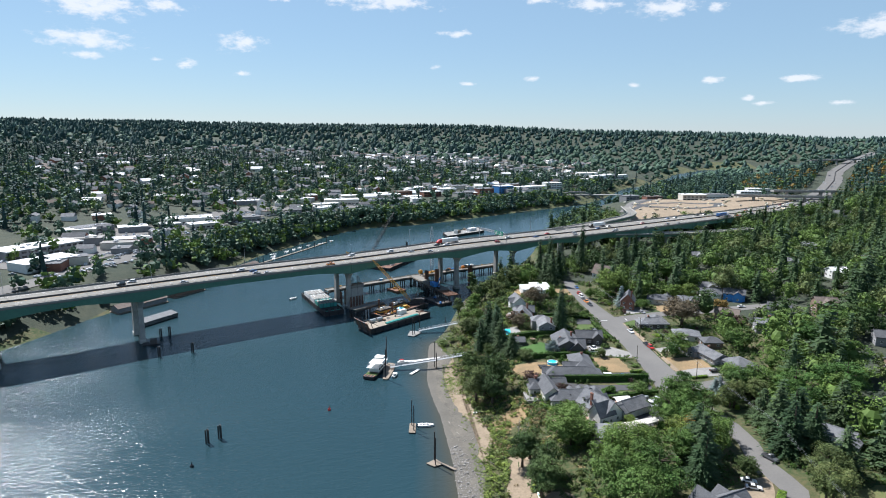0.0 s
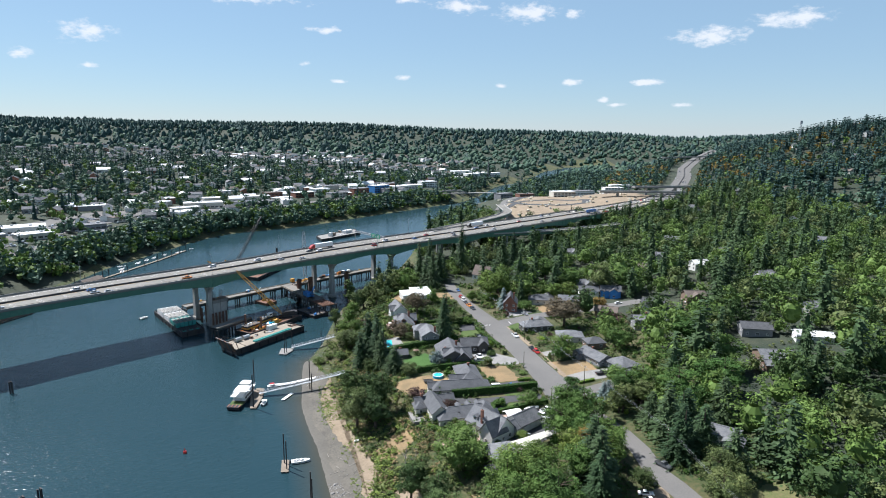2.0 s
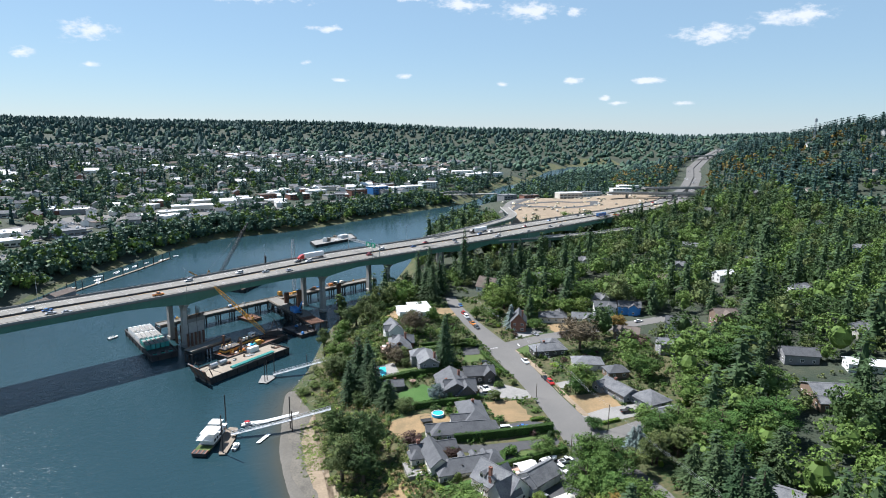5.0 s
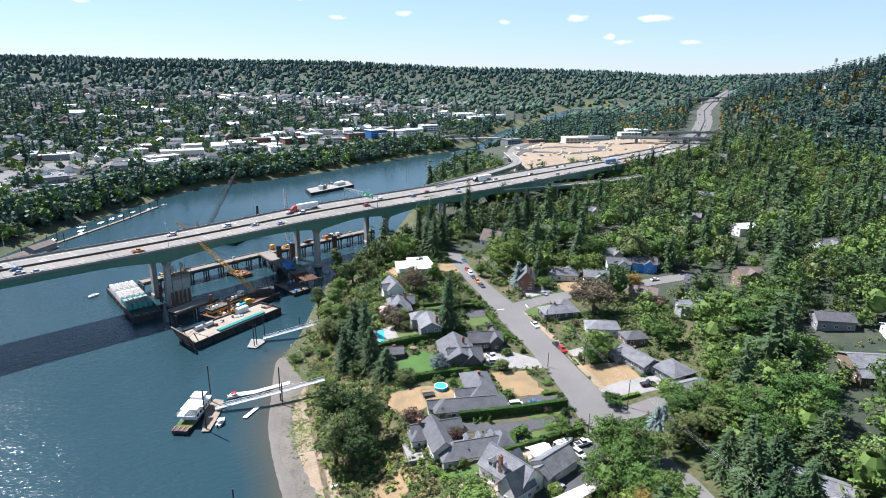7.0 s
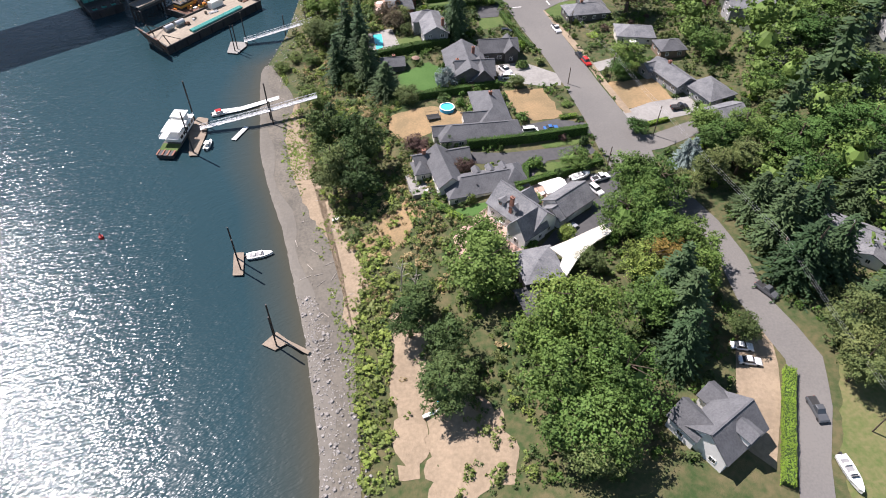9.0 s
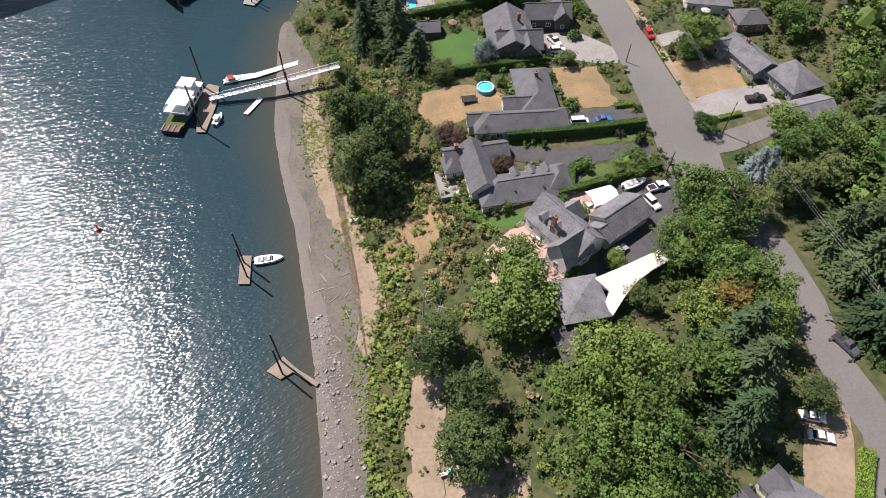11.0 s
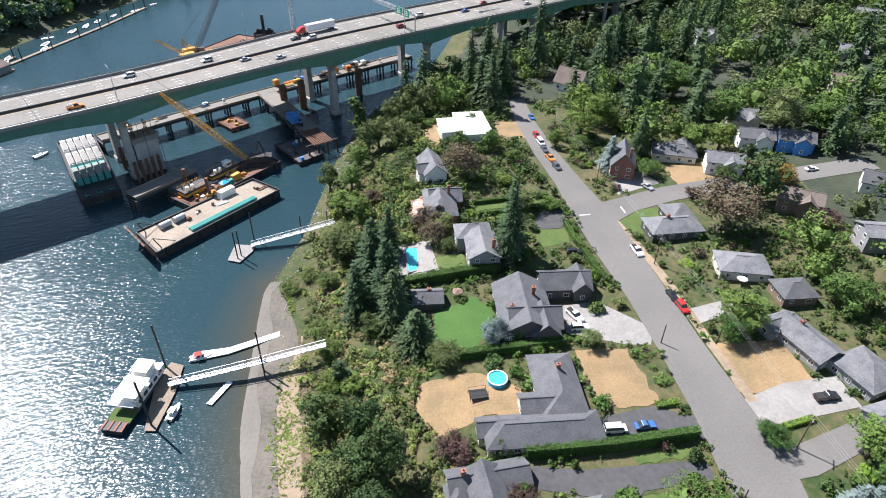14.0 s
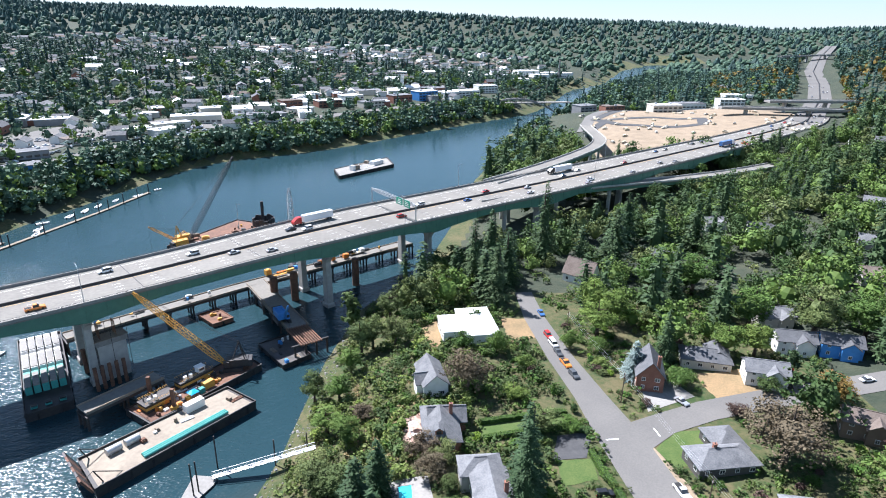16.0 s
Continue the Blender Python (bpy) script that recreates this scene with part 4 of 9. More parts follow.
COLOUR = {"maple": "mid-green", "bright": "bright yellow-green", "dark": "dark green", "olive": "olive-green", "conifer": "dark green", "spruce": "blue-grey",
          "purple": "purple-leaved", "copper": "copper-brown", "hedge": "deep green", "hedge_lime": "lime green", "bramble": "light green", "autumn": "reddish turning"}
CROWNS = {}
trng = random.Random(5)


def tree(kind, leaf, x, y, h=None, r=None, z=None):
    k = trng.randrange(len(MODEL[kind]))
    trunk, crown, hh = MODEL[kind][k]
    key = (kind, k, leaf)
    if key not in CROWNS:
        c = crown.copy()
        c.materials.clear()
        c.materials.append(LEAF[leaf])
        CROWNS[key] = c
    nm = "shrub" if kind == "bush" else ("conifer" if kind == "fir" else "tree")
    s = (h or hh) / hh
    base_r = {"broad": 5.0, "round": 5.0, "tall": 5.2, "fir": 4.2, "column": 2.2, "bush": 1.5}[kind]
    w = (r / base_r) if r else s
    e = thing(nm, x, y, hz(x, y) if z is None else z, trng.uniform(0, 360), f"{COLOUR[leaf]} {TREE_LABEL[kind]} on the river terrace", "shrub" if kind == "bush" else "tree",
              "garden shrubs" if kind == "bush" else "neighbourhood trees")
    e.scale = (w, w, s)
    part("trunk", trunk, None, e)
    part("crown", CROWNS[key], None, e)
    return e



# ---- houses ----
def roof_geo(cx, cy, w, d, z0, rise, kind, over=0.5, thick=0.22):
    """A roof slab over a rectangle: gable along x or y, hip, or flat with a low rim."""
    g = Geo()
    if kind == "flat":
        g.box(cx, cy, z0, w + 0.5, d + 0.5, 0.35)
        return g
    a, b = w / 2 + over, d / 2 + over
    drop = rise / (max(min(w, d) / 2, 1)) * over
    z0 = z0 - drop
    rise = rise + drop
    for lift, flip in ((0.0, True), (thick, False)):
        e = [(cx - a, cy - b, z0 + lift), (cx + a, cy - b, z0 + lift), (cx + a, cy + b, z0 + lift), (cx - a, cy + b, z0 + lift)]
        if kind == "gx":
            r = [(cx - a, cy, z0 + rise + lift), (cx + a, cy, z0 + rise + lift)]
            fs = [(0, 1, 5, 4), (2, 3, 4, 5)]
        elif kind == "gy":
            r = [(cx, cy - b, z0 + rise + lift), (cx, cy + b, z0 + rise + lift)]
            fs = [(1, 2, 5, 4), (3, 0, 4, 5)]
        elif w >= d:
            r = [(cx - a + b, cy, z0 + rise + lift), (cx + a - b, cy, z0 + rise + lift)]
            fs = [(0, 1, 5, 4), (2, 3, 4, 5), (1, 2, 5), (3, 0, 4)]
        else:
            r = [(cx, cy - b + a, z0 + rise + lift), (cx, cy + b - a, z0 + rise + lift)]
            fs = [(1, 2, 5, 4), (3, 0, 4, 5), (0, 1, 4), (2, 3, 5)]
        g.add(e + r, [f[::-1] if flip else f for f in fs])
    if kind == "gx":
        rim = [(0, 1), (1, 5), (5, 2), (2, 3), (3, 4), (4, 0)]
    elif kind == "gy":
        rim = [(0, 4), (4, 1), (1, 2), (2, 5), (5, 3), (3, 0)]
    else:
        rim = [(0, 1), (1, 2), (2, 3), (3, 0)]
    g.f += [(i, j, j + 6, i + 6) for i, j in rim]
    return g


def wall_geo(cx, cy, w, d, z0, z1, rise, kind, t=0.0):
    g = Geo()
    a, b = w / 2, d / 2
    g.box(cx, cy, z0, w, d, z1 - z0)
    if kind == "gx":
        for s in (-1, 1):
            x = cx + s * a
            g.add([(x, cy - b, z1), (x, cy + b, z1), (x, cy, z1 + rise)], [(0, 1, 2) if s > 0 else (2, 1, 0)])
    if kind == "gy":
        for s in (-1, 1):
            y = cy + s * b
            g.add([(cx - a, y, z1), (cx + a, y, z1), (cx, y, z1 + rise)], [(2, 1, 0) if s > 0 else (0, 1, 2)])
    return g


def window(parent, x, y, z, w, h, face, frame_m):
    """A window set on a wall: frame proud of the wall and a dark pane. face: 0 south, 1 east, 2 north, 3 west."""
    fx, fy = ((1, 0.12), (0.12, 1))[face % 2]
    ox, oy = ((0, -1), (1, 0), (0, 1), (-1, 0))[face]
    sx, sy = (w, 0.14) if face % 2 == 0 else (0.14, w)
    fr = Geo()
    b = 0.1
    if face % 2 == 0:
        for dx in (-w / 2 + b / 2, w / 2 - b / 2, 0):
            fr.box(x + dx, y, z, b if dx else 0.06, 0.14, h)
        for dz in (0, h - b):
            fr.box(x, y, z + dz, w, 0.16, b)
        pane = Geo().box(x, y, z + 0.05, w - 0.05, 0.08, h - 0.1)
    else:
        for dy in (-w / 2 + b / 2, w / 2 - b / 2, 0):
            fr.box(x, y + dy, z, 0.14, b if dy else 0.06, h)
        for dz in (0, h - b):
            fr.box(x, y, z + dz, 0.16, w, b)
        pane = Geo().box(x, y, z + 0.05, 0.08, w - 0.05, h - 0.1)
    f = part("window", fr, frame_m, parent)
    part("pane", pane, M["glass"], f)


def house(name, label, x, y, yaw, wings, wall, roof, chimneys=(), category="house", windows=True, z=None, trim="paint_white", garage=(), dormers=(), skylights=()):
    """wings: (dx, dy, width, depth, eave height, roof rise, roof kind). Things hang together under one empty."""
    if z is None:
        c, s = math.cos(radians(yaw)), math.sin(radians(yaw))
        z = min(hz(x + dx * c - dy * s, y + dx * s + dy * c) for dx, dy, *_ in wings)
    e = thing(name, x, y, z, yaw, label, category)
    for k, (dx, dy, w, d, eave, rise, kind) in enumerate(wings):
        lift = 0.012 * k
        part("wall", wall_geo(dx, dy, w, d, -1.5, eave, rise, kind), M[wall], e)
        part("roof", roof_geo(dx, dy, w, d, eave + lift, rise, kind), M[roof], e)
        if kind in ("gx", "hip") and rise > 0.5:
            ln = w / 2 + 0.4 if kind == "gx" else max(w / 2 - d / 2, 0.2)
            if w >= d or kind == "gx":
                part("ridge_cap", Geo().beam((dx - ln, dy, eave + lift + rise + 0.22), (dx + ln, dy, eave + lift + rise + 0.22), 0.35, 0.1), M[roof], e)
        if windows:
            storeys = 2 if eave > 4.6 else 1
            for fl in range(storeys):
                zz = 0.95 + 2.7 * fl
                for face in range(4):
                    ln = w if face % 2 == 0 else d
                    n = max(1, int(ln / 3.6))
                    for i in range(n):
                        o = (i + 0.5) / n * ln - ln / 2
                        ww = 1.5 if (i + face) % 2 else 1.1
                        if face % 2 == 0:
                            window(e, dx + o, dy + (d / 2 + 0.02) * (-1 if face == 0 else 1), zz, ww, 1.25, face, M[trim])
                        else:
                            window(e, dx + (w / 2 + 0.02) * (1 if face == 1 else -1), dy + o, zz, ww, 1.25, face, M[trim])
    for dx, dy, zt in chimneys:
        ch = part("chimney", Geo().box(dx, dy, 1.0, 0.95, 0.75, zt - 1.0).box(dx, dy, zt, 1.1, 0.9, 0.18), M["wall_brick"], e)
        part("flue", Geo().tube((dx, dy, zt + 0.18), (dx, dy, zt + 0.5), 0.14), M["steel_dark"], ch)
    for dx, dy, w, face in garage:
        if face == 0:
            part("garage_door", Geo().box(dx, dy, 0.05, w, 0.1, 2.2), M["paint_white"], e)
        else:
            part("garage_door", Geo().box(dx, dy, 0.05, 0.1, w, 2.2), M["paint_white"], e)
    for dx, dy, zt, w, d, face in dormers:
        dm = part("dormer", wall_geo(dx, dy, w, d, zt - 1.6, zt, w * 0.35, "gy" if face % 2 == 0 else "gx"), M[wall], e)
        part("dormer_roof", roof_geo(dx, dy, w, d, zt, w * 0.35, "gy" if face % 2 == 0 else "gx", 0.25, 0.15), M[roof], dm)
        ox, oy = ((0, -1), (1, 0), (0, 1), (-1, 0))[face]
        sx, sy = (w * 0.6, 0.08) if face % 2 == 0 else (0.08, w * 0.6)
        part("pane", Geo().box(dx + ox * (d / 2 + 0.03 if face % 2 == 0 else w / 2 + 0.03), dy + oy * (d / 2 + 0.03), zt - 1.1, sx, sy, 0.9), M["glass"], dm)
    for dx, dy, zt in skylights:
        part("roof_vent", Geo().box(dx, dy, zt, 0.4, 0.4, 0.3), M["steel_dark"], e)
    return e


house("house", "long cream house with dark grey shingle roofs and dormers", 19, 97.5, 12,
      [(0, 0, 22, 8.5, 3.2, 2.6, "hip"), (-9.5, 7.0, 6.5, 15, 4.2, 2.6, "gy"), (-8.5, 13.0, 15.5, 6, 3.2, 2.0, "gx"), (-15.0, 10.5, 4, 5, 3.0, 1.4, "hip"), (8.2, 0.6, 6.4, 8.2, 3.6, 2.6, "hip")], "wall_cream", "roof_dark",
      chimneys=[(-13.5, 13.2, 6.6)], dormers=[(-1.5, 3.0, 4.8, 1.8, 2.6, 2), (2.4, 3.0, 4.8, 1.8, 2.6, 2), (6.3, 3.0, 4.8, 1.8, 2.6, 2)], skylights=[(-3, -2.5, 4.5), (4, -2.6, 4.5)])
house("house", "white tudor-style house with a steep mottled slate roof", 26.5, 82.5, -53,
      [(0, 0, 15, 9, 4.0, 4.4, "gx"), (5.0, -3.4, 6.0, 7.5, 4.3, 4.0, "gy"), (-2.2, 1.5, 5.0, 7.5, 4.2, 2.8, "gy")], "wall_white", "roof_grey",
      chimneys=[(-0.5, -3.6, 9.6)], dormers=[(-0.2, -2.6, 6.2, 2.2, 2.4, 0), (-4.0, -2.6, 6.2, 1.8, 2.4, 0)])
house("garage", "white garage wing with a mottled slate roof", 39.5, 86.8, 37, [(0, 0, 11, 7.6, 3.2, 2.6, "gx"), (-5.5, -1.0, 4.5, 5.6, 3.0, 2.0, "gx")], "wall_white", "roof_grey", category="garage",
      garage=[(-2.6, -3.84, 2.6, 0), (1.0, -3.84, 2.6, 0), (4.2, -3.84, 2.0, 0)], windows=False)
house("house", "low house under a dark grey roof with three wings", 21, 124, 5,
      [(-1.5, -5, 24, 7.5, 3.0, 2.3, "hip"), (4.0, 6.5, 9.5, 18, 3.2, 2.8, "hip"), (-0.5, 1.5, 9, 6, 3.0, 2.0, "gx"), (-11, -3.5, 8, 4.5, 2.8, 1.6, "gx")], "wall_cream", "roof_dark",
      chimneys=[(4.5, 9.0, 6.9)], skylights=[(-6, -6.5, 4.2), (-3, -6.6, 4.2), (0, -6.4, 4.2)])
house("house", "big dark grey roofed house with timber gable", 19.5, 156, 4,
      [(0, 0, 13, 18.5, 3.6, 3.6, "gy"), (2.0, -4.0, 12.5, 8.0, 3.4, 3.4, "gx"), (4.0, -6.0, 6.5, 8.5, 3.4, 3.2, "gy")], "wall_dark", "roof_dark", chimneys=[(2.6, 2.0, 8.2), (-3.5, -3.0, 6.9)])
house("house", "dark stained annexe with a grey roof", 31.5, 167, 4, [(0, 0, 13, 8, 3.6, 2.6, "gx"), (4.0, -1.0, 4.5, 8.6, 4.0, 2.2, "gy")], "wall_dark", "roof_dark", windows=True)
house("house", "grey two-storey house with brick chimney and white balcony", 9.5, 182, 6,
      [(0.5, -1.5, 8.5, 12, 5.2, 2.4, "gy"), (-1.0, 6.5, 10, 7, 5.0, 2.2, "hip")], "wall_grey", "roof_grey", chimneys=[(3.2, -4.5, 9.0)])
house("house", "brick cottage under a dark hipped roof", -2, 207, 6, [(0, 0, 9.5, 16, 3.6, 3.4, "hip"), (2.0, 3.5, 10, 6, 3.6, 2.8, "gx")], "wall_brick", "roof_grey", dormers=[(-1.0, -5.4, 6.0, 2.0, 2.4, 0)], chimneys=[(3.0, 2.0, 8.2)])
house("house", "flat-roofed white modern house", 8, 265, 10, [(2.5, 0, 12, 21, 4.6, 0, "flat"), (-6.5, 1.0, 8, 13, 3.8, 0, "flat")], "wall_white", "roof_white")
house("house", "small white gabled house with pale shingles", -5, 231, 14, [(0, 0, 7.5, 13, 4.4, 3.2, "gy"), (-2, -2, 7, 5, 4.2, 2.2, "gx")], "wall_white", "roof_grey")
house("garden_shed", "small dark roofed garden pavilion by the lawn", -5, 162.5, 5, [(0, 0, 7.5, 5.5, 2.5, 1.6, "gx")], "wall_dark", "roof_dark", category="shed", windows=False, chimneys=[(0.5, 0.5, 4.6)])
house("house", "grey hipped bungalow on the street corner", 69, 194, 8, [(0, 0, 16, 8.5, 3.0, 2.2, "hip"), (4.5, 6.5, 8, 9, 3.0, 2.0, "hip")], "wall_dark", "roof_grey", chimneys=[(-2, 0.5, 6.2)])
house("house", "low grey-roofed house among garden shrubs", 82, 174, -8, [(0, 0, 13, 9, 3.0, 2.0, "hip")], "wall_cream", "roof_grey")
house("house", "small brown house with a grey roof and red deck", 91, 162.5, 5, [(0, 0, 9, 7.5, 3.0, 1.8, "hip")], "wall_brown", "roof_dark")
house("house", "long low grey-roofed house with a dry lawn", 90, 141, 22, [(-2.5, 5, 8, 15, 3.0, 2.0, "gy"), (2.0, -8, 10.5, 11, 3.2, 2.2, "hip"), (-4.5, 11.5, 8, 5.0, 2.8, 1.4, "gx")], "wall_grey", "roof_grey", chimneys=[(-2, 7.5, 5.9)])
house("garage", "grey garage with a dark door", 94, 121.5, 18, [(0, 0, 12, 7.0, 2.8, 1.6, "gx")], "wall_grey", "roof_grey", category="garage", windows=False)
house("house", "tall brown brick house with a steep roof", 62.5, 233, -12, [(0, 0, 8, 12, 5.4, 4.6, "gy")], "wall_brick", "roof_dark", chimneys=[(2.0, -4.6, 11.6)])
house("house", "grey-roofed house behind a dry verge", 84, 243, -14, [(0, 0, 15, 9, 3.2, 2.2, "hip"), (4, 3, 7, 8, 3.2, 2.0, "gy")], "wall_cream", "roof_dark")
house("house", "white chalet house with a steep brown roof", 58, 313, -40, [(0, 0, 13, 9, 4.0, 5.8, "gx")], "wall_white", "roof_brown", trim="wall_dark")
house("house", "white gabled house beside the side street", 143, 214, -30, [(0, 0, 12, 9, 3.4, 2.6, "gx")], "wall_white", "roof_dark")
house("house", "three-storey brown shingled house", 164, 208, -6, [(0, 0, 11, 10, 8.0, 2.6, "gx"), (0, -3, 6, 6, 8.2, 2.0, "gy")], "wall_brown", "roof_brown")
house("house", "two-storey grey house with a shallow roof", 127, 183, -6, [(0, 0, 16, 8, 5.2, 1.5, "gx"), (2, -5.5, 6, 3.5, 2.6, 0.4, "gx")], "wall_grey", "roof_grey", chimneys=[(-1, 1, 8.0)])
house("house", "white dormered house with a weathered dark roof", 54.5, 21, 32, [(0, 0, 11.5, 9, 4.2, 3.4, "gx"), (-3.6, 4.6, 5.5, 6, 4.0, 2.8, "gy"), (4.4, 4.4, 4.6, 5.5, 3.4, 1.8, "gy")], "wall_white", "roof_dark", dormers=[(1.0, -3.0, 6.4, 3.4, 3.6, 0)])
house("house", "low house with a pale roof half under firs", 105, 70, -40, [(0, 0, 14, 8, 3.0, 1.6, "gx"), (6, -4, 6, 7, 2.8, 1.2, "gy")], "wall_white", "roof_grey")
house("house", "brown-red house with timber terraces", 160, 125, -10, [(0, 0, 14, 12, 4.4, 2.2, "gx"), (-3, -8, 9, 6, 3.2, 1.4, "gx")], "wall_brown", "roof_grey")
house("house", "green-grey house with a dark roof", 172, 160, -14, [(0, 0, 14, 9, 4.0, 2.2, "gx")], "wall_grey", "roof_dark")
house("house", "pale-roofed bungalow on the slope", 192, 145, -20, [(0, 0, 16, 8, 3.2, 1.4, "gx")], "wall_white", "roof_white")
house("carport", "square grey hipped carport beside a raised drive", 27.5, 64.5, 12, [(0, 0, 9.5, 9.5, 2.8, 1.6, "hip")], "wall_dark", "roof_grey", category="garage", windows=False, z=9.3)
for hx, hy, hyaw, wl, rf in ((118, 268, 10, "wall_cream", "roof_grey"), (160, 366, -20, "wall_white", "roof_dark"), (142, 380, 5, "wall_white", "roof_grey"), (200, 340, -30, "wall_grey", "roof_grey"),
                             (212, 296, 10, "wall_white", "roof_white"), (175, 300, -12, "wall_cream", "roof_brown"), (232, 250, 15, "wall_white", "roof_grey"), (250, 330, -25, "wall_grey", "roof_grey"),
                             (98, 232, -14, "wall_white", "roof_grey"), (116, 250, -10, "wall_white", "roof_dark"), (129, 246, -18, "wall_blue", "roof_dark"), (112, 205, -25, "wall_brown", "roof_brown"), (215, 180, 20, "wall_cream", "roof_grey"), (240, 400, -35, "wall_white", "roof_grey"), (100, 331, -30, "wall_white", "roof_dark")):
    house("house", "hillside house with a plain gabled roof among trees", hx, hy, hyaw, [(0, 0, 12, 8, 4.8, 2.2, "gx"), (2, -3, 5, 5, 4.6, 1.8, "gy")], wl, rf)
house("house", "hillside house with bright blue sheeted wall", 330, 325, -30, [(0, 0, 14, 9, 5.0, 2.0, "gx")], "wall_blue", "roof_grey")

# raised white drive beside the carport
e = thing("raised_drive", 0, 0, 0, 0, "raised white concrete drive with a low railing", "ramp")
RAMP = [(46.9, 77.2), (47.3, 73.8), (43.4, 71.4), (40.1, 68.8), (36.6, 64.9), (33.4, 60.4), (31.9, 62.6), (33.6, 66.2), (31.1, 69.4), (36.5, 71.9), (41.1, 74.3)]
part("slab", Geo().prism(RAMP, 12.0, 12.4), M["wall_cream"], e)
for i in range(1, 5):
    a, b = RAMP[i], RAMP[i + 1]
    for k in range(5):
        f = k / 5
        px, py = a[0] + (b[0] - a[0]) * f, a[1] + (b[1] - a[1]) * f
        part("post", Geo().box(px, py, 12.4, 0.07, 0.07, 1.0), M["paint_white"], e)
    part("rail", Geo().beam((*a, 13.38), (*b, 13.38), 0.08, 0.08), M["paint_white"], e)
for px, py in ((33, 69), (37.5, 71), (44, 74.4), (40, 71), (34, 63)):
    part("column", Geo().box(px, py, hz(px, py) - 0.3, 0.35, 0.35, 12.0 - hz(px, py) + 0.29), M["concrete"], e)
e = thing("timber_deck", 25.5, 55, 0, 14, "flat dark roof deck beside the carport", "deck")
part("deck_board", Geo().box(0, 0, 10.4, 7.5, 8.5, 0.3), M["asphalt_dark"], e)
for sx in (-3.4, 3.4):
    for sy in (-3.9, 3.9):
        part("post", Geo().box(sx, sy, 7.5, 0.2, 0.2, 2.9), M["timber"], e)


def tent(x, y, yaw, w, d):
    e = thing("canopy_tent", x, y, hz(x, y), yaw, "white fabric canopy tent on steel legs", "tent")
    for sx in (-w / 2, w / 2):
        for sy in (-d / 2, d / 2):
            part("leg", Geo().tube((sx, sy, -0.2), (sx, sy, 2.3), 0.05), M["alu"], e)
    part("canopy", roof_geo(0, 0, w, d, 2.3, 0.9, "gx", 0.15, 0.04), M["fabric_white"], e)


tent(36.8, 93.2, 20, 6.4, 4.6)

# ---- garden things ----
def hedge(line, h, w, leaf, label):
    """A clipped hedge: leaf clumps over a rounded block along a line, with a dark core."""
    rng = np.random.default_rng(int(abs(line[0][0] * 31 + line[0][1])))
    c, nr, core = [], [], Geo()
    for a, b in zip(line, line[1:]):
        a, b = Vector(a), Vector(b)
        L = (b - a).length
        d = (b - a) / L
        n = Vector((-d.y, d.x))
        zb = hz(a.x, a.y)
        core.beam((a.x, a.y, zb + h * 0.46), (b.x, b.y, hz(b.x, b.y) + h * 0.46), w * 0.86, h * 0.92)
        m = int(L * (2 * h + w) * 24)
        for k in range(m):
            t, u = rng.uniform(-0.4, L + 0.4), rng.uniform(-h, w + h)
            if u < 0:
                o, z, nn = -w / 2, h + u, (-n.x, -n.y, 0.3)
            elif u < w:
                o, z, nn = u - w / 2, h, (0, 0, 1)
            else:
                o, z, nn = w / 2, h - (u - w), (n.x, n.y, 0.3)
            o, z = o * rng.uniform(0.85, 1.08), z * rng.uniform(0.94, 1.03)
            px, py = a.x + d.x * t + n.x * o, a.y + d.y * t + n.y * o
            c.append((px, py, hz(px, py) + z))
            nr.append(nn)
    e = thing("hedge", 0, 0, 0, 0, label, "hedge")
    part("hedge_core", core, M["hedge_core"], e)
    part("foliage", quad_cloud(np.array(c), np.array(nr, float), rng.uniform(0.11, 0.2, len(c)), rng, 0.5), LEAF[leaf], e)


hedge([(16, 114.2), (34, 116), (52, 119)], 3.0, 1.8, "hedge", "tall clipped dark green hedge along the driveway")
hedge([(27, 95.2), (38, 99), (53, 104.5)], 2.0, 1.6, "hedge", "clipped green hedge beside the parking court")
hedge([(30, 96), (31, 103), (33, 105)], 1.8, 1.8, "hedge", "clipped green hedge bending round a lawn")
hedge([(3, 141.5), (16, 143.5), (29, 146)], 2.6, 1.8, "hedge", "tall dark hedge between two gardens")
hedge([(-12, 170.5), (2, 172), (15, 175)], 3.2, 2.2, "hedge", "tall dense bright hedge behind the pool")
hedge([(37.5, 198.5), (39, 190), (40.5, 186)], 1.6, 1.6, "hedge", "low clipped hedge along the street")
hedge([(40.5, 184), (42.5, 176), (44.5, 170)], 1.8, 1.8, "hedge", "clipped hedge along the street")
hedge([(10, 204), (22, 207), (35, 210)], 1.5, 1.4, "hedge", "clipped garden hedge on the terrace")
hedge([(9, 211), (20, 213.5), (34, 216)], 1.5, 1.4, "hedge", "clipped garden hedge on the terrace")
hedge([(5, 93), (9, 88), (12, 85)], 1.2, 1.2, "hedge_lime", "low lime-green hedge above the bank")
hedge([(74.2, 34), (70.6, 27), (66.4, 18), (63, 11)], 1.8, 2.2, "hedge_lime", "bright lime-green clipped hedge beside the lane")
hedge([(71, 121), (78, 123)], 1.0, 1.4, "hedge_lime", "low bright hedge by the driveway")
hedge([(46, 127), (51, 128)], 1.0, 1.6, "hedge_lime", "low rounded bright hedge at the kerb")

